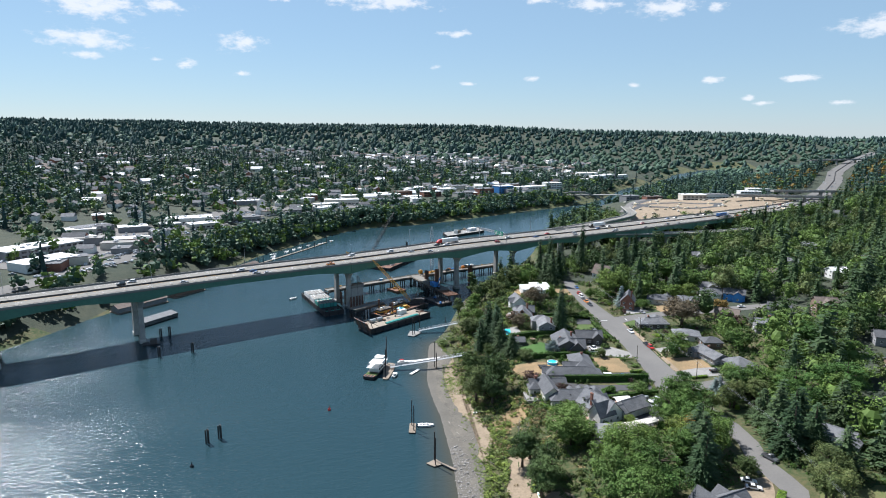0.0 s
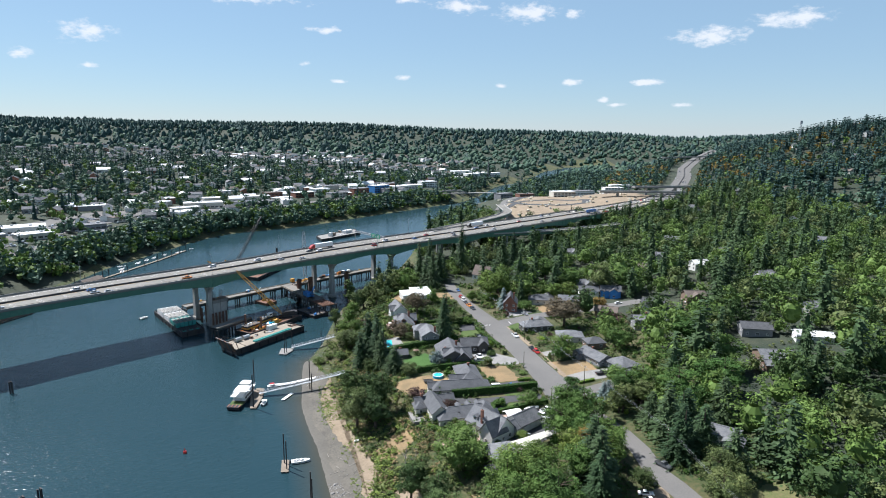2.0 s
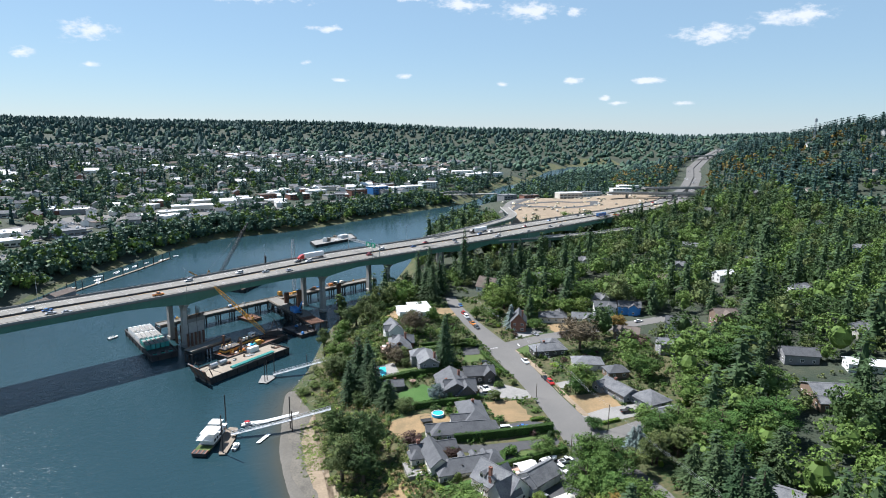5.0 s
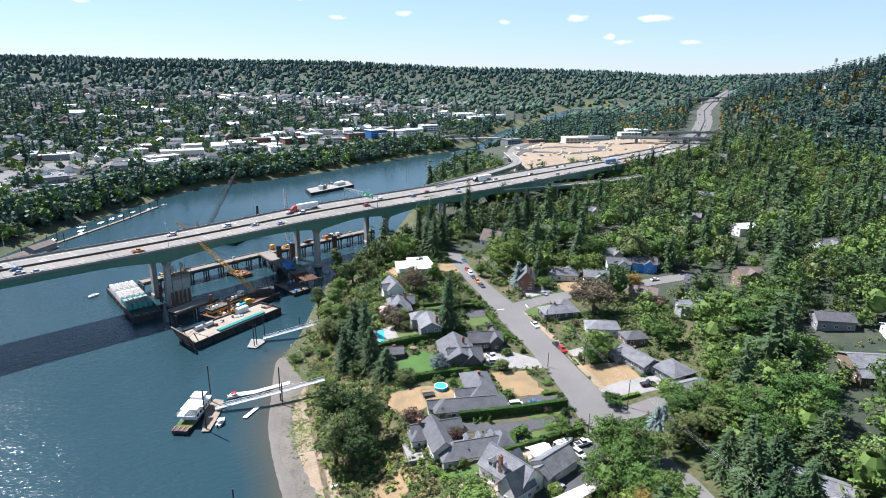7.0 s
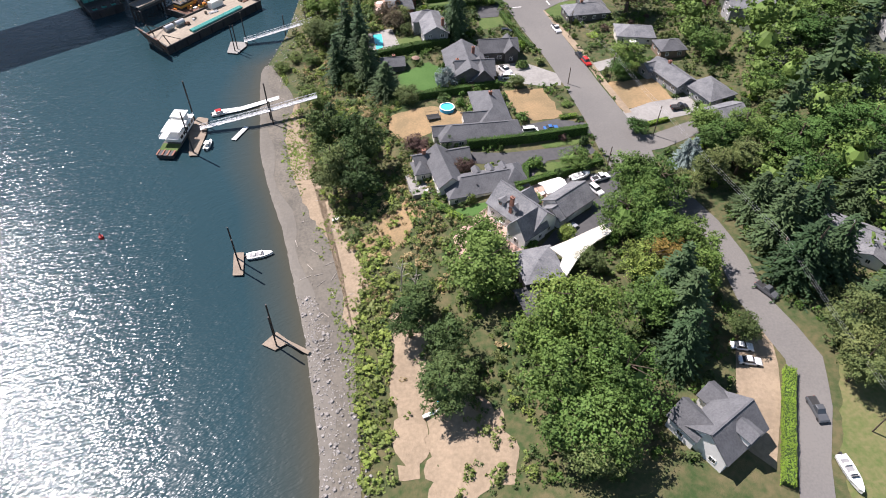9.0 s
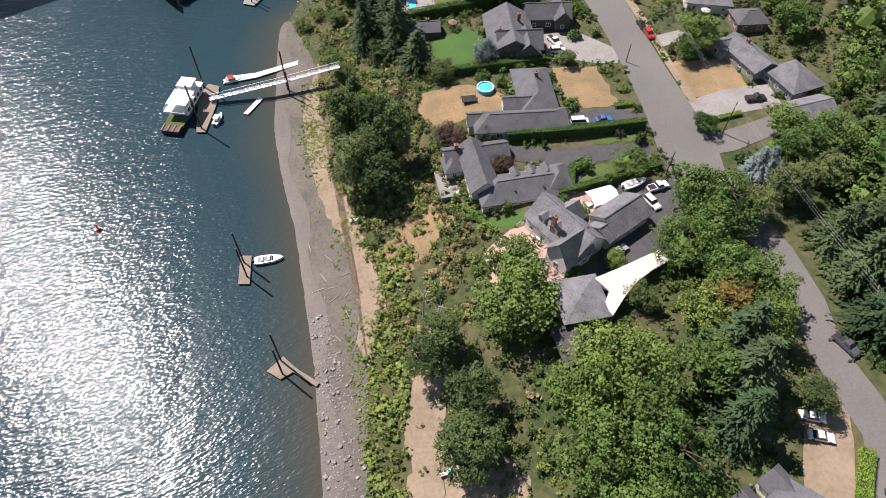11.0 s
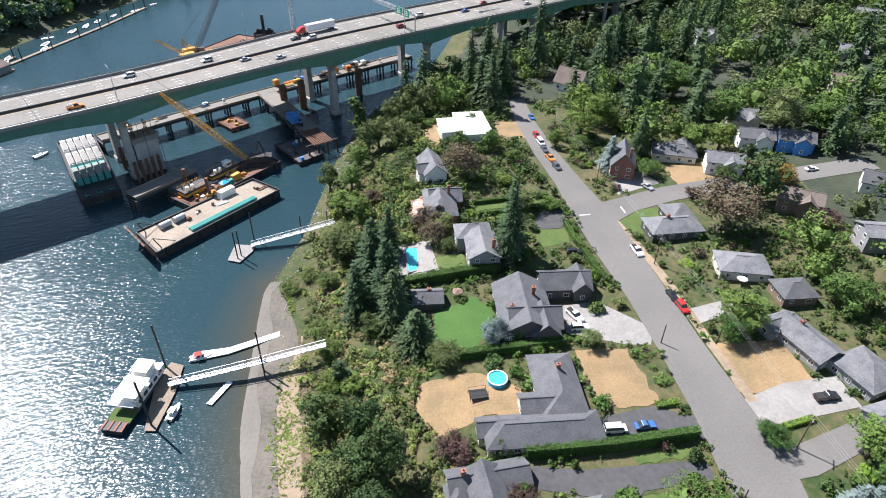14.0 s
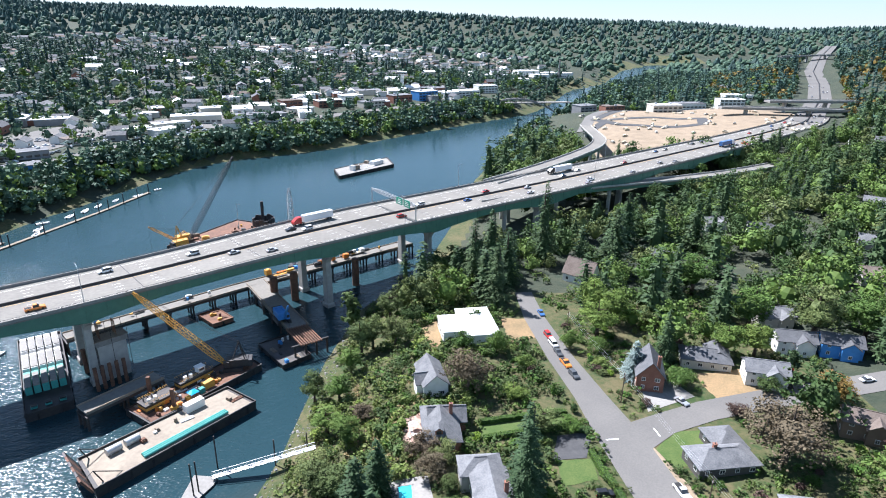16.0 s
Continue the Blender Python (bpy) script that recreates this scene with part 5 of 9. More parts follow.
POOL = [(-12.4, 187.5), (-8.4, 188.3), (-5.6, 178), (-10.8, 175.8)]
e = thing("swimming_pool", 0, 0, 0, 0, "turquoise in-ground swimming pool with pale coping", "pool")
zp = hz(-9, 182) + 0.18
part("pool_water", Geo().prism(POOL, zp - 0.5, zp), M["pool_water"], e)
for a, b in zip(POOL, POOL[1:] + POOL[:1]):
    part("coping", Geo().beam((*a, zp + 0.03), (*b, zp + 0.03), 0.5, 0.14), M["concrete"], e)
e = thing("round_pool", 11.6, 134.2, hz(11.6, 134.2), 0, "round blue above-ground pool on a dry lawn", "pool")
ring = [(math.cos(k * math.pi / 14), math.sin(k * math.pi / 14)) for k in range(28)]
part("pool_wall", Geo().loft([[(2.3 * a, 2.3 * b, 0.0) for a, b in ring], [(2.3 * a, 2.3 * b, 1.2) for a, b in ring], [(2.12 * a, 2.12 * b, 1.2) for a, b in ring], [(2.12 * a, 2.12 * b, 0.8) for a, b in ring]], caps=False), M["pool_blue"], e)
part("pool_water", Geo().prism([(2.12 * a, 2.12 * b) for a, b in ring], 0.1, 1.0), M["pool_water"], e)
part("rim", Geo().loft([[(2.38 * a, 2.38 * b, 1.2) for a, b in ring], [(2.38 * a, 2.38 * b, 1.26) for a, b in ring], [(2.1 * a, 2.1 * b, 1.26) for a, b in ring], [(2.1 * a, 2.1 * b, 1.2) for a, b in ring]], caps=False), M["paint_white"], e)
part("ladder", Geo().beam((2.3, 0.3, 0), (2.0, 0.3, 1.7), 0.06, 0.06).beam((2.3, -0.3, 0), (2.0, -0.3, 1.7), 0.06, 0.06).beam((2.9, 0.3, 0), (2.2, 0.3, 1.6), 0.06, 0.06), M["alu"], e)
e = thing("trampoline", 7, 130, hz(7, 130), 10, "black netted trampoline on a dry lawn", "trampoline")
part("mat", Geo().box(0, 0, 0.85, 4.0, 2.6, 0.06), M["rubber"], e)
for sx in (-2, 2):
    for sy in (-1.3, 1.3):
        part("leg", Geo().tube((sx, sy, 0), (sx, sy, 1.9), 0.05, n=6), M["steel_dark"], e)
for sy in (-1.3, 1.3):
    part("rail", Geo().tube((-2, sy, 1.9), (2, sy, 1.9), 0.04, n=6), M["steel_dark"], e)


def umbrella(x, y, colour, label):
    e = thing("garden_umbrella", x, y, hz(x, y), 0, label, "umbrella", "garden umbrellas")
    part("pole", Geo().tube((0, 0, 0), (0, 0, 2.5), 0.04, n=6), M["timber"], e)
    oct_ = [(1.5 * math.cos(k * math.pi / 4), 1.5 * math.sin(k * math.pi / 4), 2.1) for k in range(8)]
    part("canopy", Geo().add(oct_ + [(0, 0, 2.65)], [(k, (k + 1) % 8, 8) for k in range(8)] + [(8, (k + 1) % 8, k) for k in range(8)]), M[colour], e)


def table_set(x, y, yaw, n=4):
    e = thing("garden_table", x, y, hz(x, y) + 0.06, yaw, "pale garden table on the terrace", "table", "garden tables")
    part("tabletop", Geo().box(0, 0, 0.7, 1.7, 1.0, 0.06), M["fabric_white"], e)
    for sx in (-0.7, 0.7):
        for sy in (-0.4, 0.4):
            part("leg", Geo().box(sx, sy, 0, 0.07, 0.07, 0.7), M["alu"], e)
    for k in range(n):
        a = 2 * math.pi * k / n + 0.4
        c, s = math.cos(radians(yaw)), math.sin(radians(yaw))
        dx, dy = 1.5 * math.cos(a), 1.3 * math.sin(a)
        cx, cy = x + dx * c - dy * s, y + dx * s + dy * c
        ch = thing("garden_chair", cx, cy, hz(cx, cy) + 0.06, math.degrees(a) + yaw - 90, "pale garden chair beside the table", "chair", "garden chairs")
        part("seat", Geo().box(0, 0, 0.38, 0.6, 0.6, 0.1), M["fabric_white"], ch)
        part("backrest", Geo().box(0, 0.28, 0.48, 0.6, 0.08, 0.5), M["fabric_white"], ch)
        for sx in (-0.25, 0.25):
            for sy in (-0.25, 0.25):
                part("leg", Geo().box(sx, sy, 0, 0.06, 0.06, 0.38), M["timber"], ch)


umbrella(-9.5, 209, "fabric_white", "white garden umbrella on the terrace")
umbrella(-7.5, 212.5, "pavers", "faded pink garden umbrella")
umbrella(3, 164, "pavers", "faded salmon garden umbrella by the lawn")
umbrella(80, 168, "fabric_white", "white garden umbrella among shrubs")
umbrella(98, 134, "fabric_white", "white garden umbrella behind the house")
umbrella(83.5, 144, "fabric_white", "pale garden umbrella at the house corner")
for p in ((18, 79, 20), (21.5, 82, -40), (17.5, 75, 10), (0, 100, 30), (2, 97.5, 0), (-9, 206, 10), (34, 92, 30)):
    table_set(*p)
e = thing("fire_pit", 14.3, 77.5, hz(14.3, 77.5) + 0.08, 0, "round stone planter ring on the terrace", "planter")
part("ring", Geo().loft([[(1.3 * a, 1.3 * b, 0) for a, b in ring], [(1.3 * a, 1.3 * b, 0.5) for a, b in ring], [(1.0 * a, 1.0 * b, 0.5) for a, b in ring], [(1.0 * a, 1.0 * b, 0.2) for a, b in ring]], caps=False), M["concrete"], e)
part("soil", Geo().prism([(1.0 * a, 1.0 * b) for a, b in ring], 0.05, 0.3), M["dirt"], e)
e = thing("paved_deck", 1.5, 101, hz(5, 101) - 0.2, 12, "pale raised stone deck behind the house", "patio")
part("deck_slab", Geo().box(0, 0, -1.6, 6.0, 9.0, 1.6), M["concrete"], e)

# ---- vehicles ----
CARPAINT = {
    "white": mat("white_car_paint", (0.75, 0.75, 0.75), (0.72, 0.72, 0.72), 0.25, spec=0.6), "black": mat("black_car_paint", (0.015, 0.016, 0.018), (0.02, 0.02, 0.022), 0.2, spec=0.6),
    "silver": mat("silver_car_paint", (0.42, 0.43, 0.45), (0.40, 0.41, 0.43), 0.3, metal=0.4, spec=0.6), "red": mat("red_car_paint", (0.42, 0.03, 0.025), (0.38, 0.025, 0.02), 0.25, spec=0.6),
    "blue": mat("blue_car_paint", (0.05, 0.14, 0.34), (0.045, 0.12, 0.30), 0.25, spec=0.6), "grey": mat("dark_grey_car_paint", (0.08, 0.085, 0.09), (0.075, 0.08, 0.085), 0.25, spec=0.6),
    "orange": mat("orange_paint", (0.60, 0.20, 0.03), (0.55, 0.18, 0.03), 0.4, spec=0.5), "teal": mat("teal_paint", (0.06, 0.30, 0.26), (0.05, 0.25, 0.22), 0.5)}


def car_master(colour, kind):
    """A car lying along x, wheels on z = 0."""
    L, W, H = {"sedan": (4.7, 1.82, 1.45), "suv": (4.75, 1.9, 1.75), "pickup": (5.6, 1.98, 1.85), "van": (5.0, 1.95, 1.95)}[kind]
    e = thing("car" if kind not in ("pickup", "van") else ("pickup_truck" if kind == "pickup" else "van"), 0, 0, 0, 0, f"{colour} {kind if kind != 'suv' else 'sport utility'} vehicle on the road", "car" if kind in ("sedan", "suv") else "truck", "vehicles")
    a, hw, sh = L / 2, W / 2, H * 0.55
    prof = [(-a, 0.35), (-a + 0.05, sh * 0.92), (-a + 0.5, sh), (a - 1.2, sh), (a - 0.25, sh * 0.86), (a, sh * 0.6), (a - 0.02, 0.32)]
    part("body", Geo().loft([[(x, y * (0.94 if z > sh * 0.9 else 1), z) for x, z in prof] for y in (-hw, -hw * 0.97, hw * 0.97, hw)]), CARPAINT[colour], e)
    c0, c1 = {"sedan": (-a + 0.7, a - 1.45), "suv": (-a + 0.12, a - 1.35), "pickup": (-0.6, a - 1.5), "van": (-a + 0.1, a - 0.8)}[kind]
    r0, r1 = {"sedan": (-a + 1.5, a - 2.2), "suv": (-a + 0.4, a - 2.0), "pickup": (-0.4, a - 2.2), "van": (-a + 0.2, a - 1.4)}[kind]
    lo, hi = sh - 0.03, H - 0.06
    part("glasshouse", Geo().loft([[(c0, -hw * 0.9, lo), (c1, -hw * 0.9, lo), (c1, hw * 0.9, lo), (c0, hw * 0.9, lo)], [(r0, -hw * 0.76, hi), (r1, -hw * 0.76, hi), (r1, hw * 0.76, hi), (r0, hw * 0.76, hi)]]), M["glass"], e)
    part("roof_panel", Geo().loft([[(r0 - 0.05, -hw * 0.79, hi - 0.02), (r1 + 0.05, -hw * 0.79, hi - 0.02), (r1 + 0.05, hw * 0.79, hi - 0.02), (r0 - 0.05, hw * 0.79, hi - 0.02)],
                                   [(r0 + 0.08, -hw * 0.7, hi + 0.06), (r1 - 0.08, -hw * 0.7, hi + 0.06), (r1 - 0.08, hw * 0.7, hi + 0.06), (r0 + 0.08, hw * 0.7, hi + 0.06)]]), CARPAINT[colour], e)
    if kind == "pickup":
        part("load_bed", Geo().box(-a + 1.05, 0, sh + 0.005, 1.9, W * 0.78, 0.02), M["rubber"], e)
    for sx in (-a + 0.85, a - 0.9):
        for sy in (-hw + 0.1, hw - 0.1):
            w = part("wheel", Geo().tube((sx, sy - 0.11, 0.33), (sx, sy + 0.11, 0.33), 0.33, n=12), M["rubber"], e)
    for sy in (-hw * 0.7, hw * 0.7):
        part("tail_light", Geo().box(-a + 0.02, sy, sh * 0.7, 0.08, 0.28, 0.14), CARPAINT["red"], e)
    return e


MASTERS, CARS_PLACED = {}, {}


def car(colour, kind, x, y, z, yaw):
    key = (colour, kind)
    m = pose(x, y, z, 0, 0, yaw)
    if key not in MASTERS:
        MASTERS[key] = car_master(colour, kind)
        MASTERS[key].matrix_basis = m
        return MASTERS[key]
    return copy_thing(MASTERS[key], m)


for colour, kind, x, y, yaw in [
    ("white", "van", 35.5, 120.5, 5), ("blue", "sedan", 42, 121.5, 8), ("white", "pickup", 51, 97.5, 20), ("white", "suv", 48.5, 92.5, -60), ("black", "sedan", 45.8, 92.0, -60), ("silver", "sedan", 38.5, 78.5, 38),
    ("white", "suv", 33.5, 151.5, 5), ("white", "pickup", 33, 156, -60), ("white", "pickup", 56, 184, -78), ("black", "sedan", 60.2, 163.5, -78), ("red", "suv", 61.4, 158.8, -78), ("black", "suv", 37.5, 183.5, 5),
    ("grey", "suv", 40.2, 236, -72), ("orange", "pickup", 38.8, 243, -74), ("grey", "sedan", 37.6, 250, -76), ("white", "van", 36.8, 256, -76), ("red", "suv", 36, 262, -76), ("blue", "sedan", 36, 280, -80),
    ("silver", "sedan", 69, 221, -62), ("black", "pickup", 83.5, 128.5, 8), ("white", "sedan", 67, 40.5, -12), ("white", "sedan", 67.2, 36.8, -12), ("black", "suv", 70.5, 46, -50), ("grey", "pickup", 78.8, 55, -60),
    ("red", "pickup", 107, 236, 30), ("black", "pickup", 102, 228, -20), ("white", "sedan", 128, 229, 10), ("grey", "pickup", 75.5, 25, -88), ("white", "suv", 66.5, 97.5, -60)]:
    car(colour, kind, x, y, hz(x, y) + 0.16, yaw)

# traffic on the bridge
brng = random.Random(21)
LANES = ((-0.40, 1), (-0.30, 1), (-0.19, 1), (-0.09, 1), (0.10, -1), (0.20, -1), (0.31, -1))
used = []
while len(used) < 52:
    c, d, n, w, v = BRIDGE[brng.randrange(14, len(BRIDGE) - 2)]
    lane, way = LANES[brng.randrange(len(LANES))]
    if any(abs(v - v2) < 11 and lane == l2 for v2, l2 in used) or (abs(v - 300) < 26 and lane > 0.05):
        continue
    used.append((v, lane))
    q = c + n * (lane * w)
    colour = brng.choice(["white", "black", "silver", "grey", "black", "white", "blue", "red", "silver", "orange"])
    kind = "pickup" if colour == "orange" else brng.choice(["sedan", "suv", "sedan", "suv", "pickup"] if colour in ("white", "black", "grey") else ["sedan", "suv"])
    if (colour, kind) not in MASTERS and colour in ("silver", "blue", "red"):
        kind = "sedan"
    car(colour, kind, q.x, q.y, DECK + 0.005, math.degrees(math.atan2(d.y, d.x)) + (0 if way > 0 else 180))


def semi(v0, lane, way, cab, box):
    c, d, n, w, v = min(BRIDGE, key=lambda r: abs(r[4] - v0))
    q = c + n * (lane * w)
    e = thing("semi_truck", q.x, q.y, DECK + 0.005, math.degrees(math.atan2(d.y, d.x)) + (0 if way > 0 else 180), f"articulated truck with a {cab} cab and long {box} trailer", "truck", "vehicles")
    part("trailer", Geo().box(-3.2, 0, 1.15, 14.6, 2.55, 2.85), CARPAINT[box], e)
    part("chassis", Geo().box(-1, 0, 0.75, 17.5, 1.1, 0.38), M["steel_dark"], e)
    part("cab", Geo().loft([[(5.0, -1.2, 1.0), (9.0, -1.2, 1.0), (9.0, 1.2, 1.0), (5.0, 1.2, 1.0)], [(5.0, -1.2, 2.1), (8.9, -1.1, 2.0), (8.9, 1.1, 2.0), (5.0, 1.2, 2.1)], [(5.0, -1.1, 3.6), (6.9, -1.1, 3.5), (6.9, 1.1, 3.5), (5.0, 1.1, 3.6)]]), CARPAINT[cab], e)
    part("windscreen", Geo().add([(8.3, -1.0, 2.12), (8.3, 1.0, 2.12), (7.0, 0.95, 3.3), (7.0, -0.95, 3.3), (8.2, -1.0, 2.1), (8.2, 1.0, 2.1), (6.9, 0.95, 3.28), (6.9, -0.95, 3.28)], [(0, 1, 2, 3), (7, 6, 5, 4), (0, 4, 5, 1), (3, 2, 6, 7)]), M["glass"], e)
    for sx in (-9.4, -8.1, 4.2, 5.5, 8.0):
        for sy in (-1.05, 1.05):
            part("wheel", Geo().tube((sx, sy - 0.16, 0.5), (sx, sy + 0.16, 0.5), 0.5, n=12), M["rubber"], e)


def v_of(x, y):
    return min(BRIDGE, key=lambda r: (r[0] - Vector((x, y))).length)[4]


semi(v_of(-66, 330), 0.31, -1, "red", "white")
semi(v_of(70, 425), 0.31, -1, "black", "white")
semi(v_of(200, 530), -0.2, 1, "white", "blue")

# ---- street furniture ----
def power_pole(x, y, h=10.5, arm=True):
    e = thing("utility_pole", x, y, hz(x, y) - 0.4, 60, "dark weathered timber utility pole", "pole", "utility poles")
    part("pole", Geo().tube((0, 0, 0), (0, 0, h), 0.16, 0.11, 8), M["bark"], e)
    if arm:
        part("crossarm", Geo().box(0, 0, h - 0.9, 2.4, 0.12, 0.14), M["timber"], e)
        for sx in (-1.0, 0.0, 1.0):
            part("insulator", Geo().tube((sx, 0, h - 0.76), (sx, 0, h - 0.5), 0.05, n=6), M["paint_white"], e)
    return Vector((x, y, hz(x, y) - 0.4 + h))


POLES = [power_pole(*p) for p in ((42.5, 262), (51.5, 222), (59.5, 178), (66.5, 147), (71.5, 116), (83, 62), (84, 20))]
power_pole(54, 102, 8, False)
power_pole(52.5, 146.5, 6.5, False)
for k in (-1.0, 0.0, 1.0):
    wire = Geo()
    for a, b in zip(POLES, POLES[1:]):
        prev = None
        for i in range(9):
            f = i / 8
            p = a.lerp(b, f) + Vector((k * 0.5, k * 0.85, -0.5 - 1.6 * 4 * f * (1 - f) * 0.4))
            if prev is not None:
                wire.beam(prev, p, 0.02, 0.02)
            prev = p
    solid("overhead_cable", wire, M["alu"], "sagging overhead power cable between street poles", "cable", "overhead cables")

# ---- docks, floats and boats ----
def pile(x, y, h, r=0.22, parent=None):
    return part("post", Geo().tube((x, y, -3), (x, y, h), r, r, 8), M["pile"], parent)


def gangway(name, a, b, label, w=1.35):
    """A truss gangway between two points."""
    e = thing(name, 0, 0, 0, 0, label, "gangway")
    A, B = Vector(a), Vector(b)
    d = (B - A).normalized()
    side = d.cross(Vector((0, 0, 1))).normalized()
    part("walkway", Geo().beam(A, B, w, 0.15), M["alu"], e)
    L = (B - A).length
    n = max(4, int(L / 1.6))
    up = Vector((0, 0, 1.1))
    for s in (-1, 1):
        o = side * (s * w / 2)
        part("top_chord", Geo().beam(A + o + up, B + o + up, 0.12, 0.12), M["alu"], e)
        part("bottom_chord", Geo().beam(A + o, B + o, 0.14, 0.18), M["alu"], e)
        web = Geo()
        for i in range(n):
            p, q = A + d * (L * i / n) + o, A + d * (L * (i + 1) / n) + o
            web.beam(p, p + up, 0.08, 0.08)
            web.beam(p if i % 2 else p + up, q + up if i % 2 else q, 0.07, 0.07)
        tagged(part("web", web, M["alu"], e), kind="stuff")
    return e


gangway("gangway", (-67, 139, 1.3), (-46, 144, 4.0), "long pale aluminium gangway from the shore to a float")
gangway("gangway", (-46, 144, 4.0), (-30, 148, 6.4), "upper span of the pale aluminium gangway")
gangway("gangway", (-62, 197, 1.2), (-36, 204.5, 5.5), "aluminium gangway down to a small float", 1.5)


def float_dock(name, poly, label, top=0.55, m_="concrete"):
    e = thing(name, 0, 0, 0, 0, label, "dock")
    part("deck", Geo().prism(poly, 0.3, top), M[m_], e)
    cx, cy = sum(p[0] for p in poly) / len(poly), sum(p[1] for p in poly) / len(poly)
    part("pontoon", Geo().prism([(cx + (x - cx) * 0.93, cy + (y - cy) * 0.93) for x, y in poly], -0.4, 0.3), M["steel_dark"], e)
    return e


e = float_dock("float_dock", [(-71, 141), (-69.5, 147), (-66, 146), (-65, 137), (-65.5, 126), (-68, 126)], "grey timber float beside the houseboat", m_="timber")
pile(-70.3, 145.5, 14.6, 0.24, e)
pile(-66.9, 127.5, 15.0, 0.24, e)
e = float_dock("float_dock", [(-65.2, 147.2), (-64.8, 150.6), (-56.5, 152.4), (-40.6, 160.8), (-39.8, 159.2), (-56, 150.2)], "bent pale floating walkway reaching the beach", m_="paint_white")
e = thing("mooring_pile", 0, 0, 0, 0, "tall dark steel pile beside the gangway", "pile")
pile(-45.6, 144.8, 13.6, 0.22, e)
pile(-44.4, 141.8, 9.0, 0.22, e)
float_dock("float_dock", [(-56.6, 134), (-55.2, 133.6), (-52.2, 140.6), (-53.5, 141.2)], "loose narrow pale float on the water", 0.45, "paint_white")
e = float_dock("float_dock", [(-67.5, 190), (-67.5, 198.5), (-61, 198), (-61, 195), (-63.5, 189)], "pale float with dark piles", m_="concrete")
for px, py, ph in ((-64.6, 191, 10.5), (-63.9, 192.5, 10.0), (-62.4, 202, 10.5)):
    pile(px, py, ph, 0.2, e)
e = thing("mooring_pile", 0, 0, 0, 0, "dark piles along the small gangway", "pile")
pile(-47, 203.5, 8.5, 0.2, e)
pile(-39, 207.5, 8.0, 0.2, e)
e = float_dock("float_dock", [(-47.6, 83.6), (-45, 83.6), (-44, 75.6), (-46.6, 75.6)], "brown timber float with two dark piles", 0.5, "timber")
pile(-46.4, 81.6, 11.4, 0.2, e)
pile(-44.9, 77.6, 11.0, 0.2, e)
e = float_dock("float_dock", [(-36.5, 54), (-33.6, 57.4), (-30.2, 54.4), (-33.4, 52.2)], "brown timber float near the stony shore", 0.5, "timber")
pile(-33.9, 56.4, 11.6, 0.2, e)
pile(-33.1, 53.4, 11.0, 0.2, e)
part("plank", Geo().beam((-31.4, 54.6, 0.6), (-25.6, 51.0, 0.55), 1.0, 0.12), M["timber"], e)


def hull(L, W, H, bow=0.35):
    """A pointed boat hull along x."""
    rings = []
    for x, k in ((-L / 2, 0.85), (-L / 4, 1.0), (L * (0.5 - bow), 0.9), (L * 0.42, 0.4), (L / 2, 0.05)):
        w = W / 2 * k
        rings.append([(x, -w * 0.7, -0.25), (x, -w, H), (x, -w * 0.8, H + 0.02), (x, w * 0.8, H + 0.02), (x, w, H), (x, w * 0.7, -0.25)])
    return Geo().loft(rings)


def motorboat(x, y, yaw, L, label, colour="paint_white", cover=None, z=0.05):
    e = thing("motorboat", x, y, z, yaw, label, "boat", "boats")
    W = L * 0.36
    part("hull", hull(L, W, 0.75), M[colour], e)
    part("cockpit", Geo().box(-L * 0.12, 0, 0.72, L * 0.5, W * 0.6, 0.08), M["wall_grey"], e)
    part("windscreen", Geo().box(L * 0.12, 0, 0.78, 0.08, W * 0.6, 0.45), M["glass"], e)
    for s in (-0.22, 0.02):
        part("seat", Geo().box(L * s, 0, 0.8, 0.5, W * 0.5, 0.35), M["fabric_white"], e)
    if cover:
        part("canopy", Geo().box(-L * 0.1, 0, 1.7, L * 0.35, W * 0.8, 0.08), cover, e)
        for sx in (-L * 0.25, L * 0.05):
            for sy in (-W * 0.35, W * 0.35):
                part("strut", Geo().box(sx, sy, 0.75, 0.05, 0.05, 0.95), M["alu"], e)
    part("outboard", Geo().box(-L / 2 - 0.2, 0, 0.1, 0.4, 0.4, 0.9), M["steel_dark"], e)
    return e


motorboat(-40.8, 82.6, 12, 6.6, "white open motorboat moored off the beach")
motorboat(-62.6, 149.0, 20, 5.4, "white motorboat with a red canopy at the walkway", cover=CARPAINT["red"])
motorboat(-63.2, 131.5, 80, 5.2, "grey-white motorboat beside the houseboat", cover=M["fabric_white"])
motorboat(45.5, 98.2, 25, 6.5, "white motorboat on a trailer beside the hedge", z=hz(45.5, 98.2) + 0.7)
motorboat(75, 12, -86, 7.0, "white covered boat parked in the lane", z=hz(75, 12) + 0.7)
e = thing("kayak", -21, 94, hz(-21, 94) + 0.2, 20, "pale upturned kayak on the beach", "kayak")
part("hull", hull(3.6, 0.9, 0.3), M["fabric_white"], e)
for kx, ky, kyaw in ((1, 33, 20), (2.4, 35, 100)):
    e = thing("kayak", kx, ky, hz(kx, ky) + 0.3, kyaw, "white and blue kayak on bare dirt", "kayak")
    part("hull", hull(4.0, 0.8, 0.3), M["fabric_white"], e)
    part("cockpit", Geo().box(0, 0, 0.3, 1.0, 0.4, 0.05), M["pool_blue"], e)

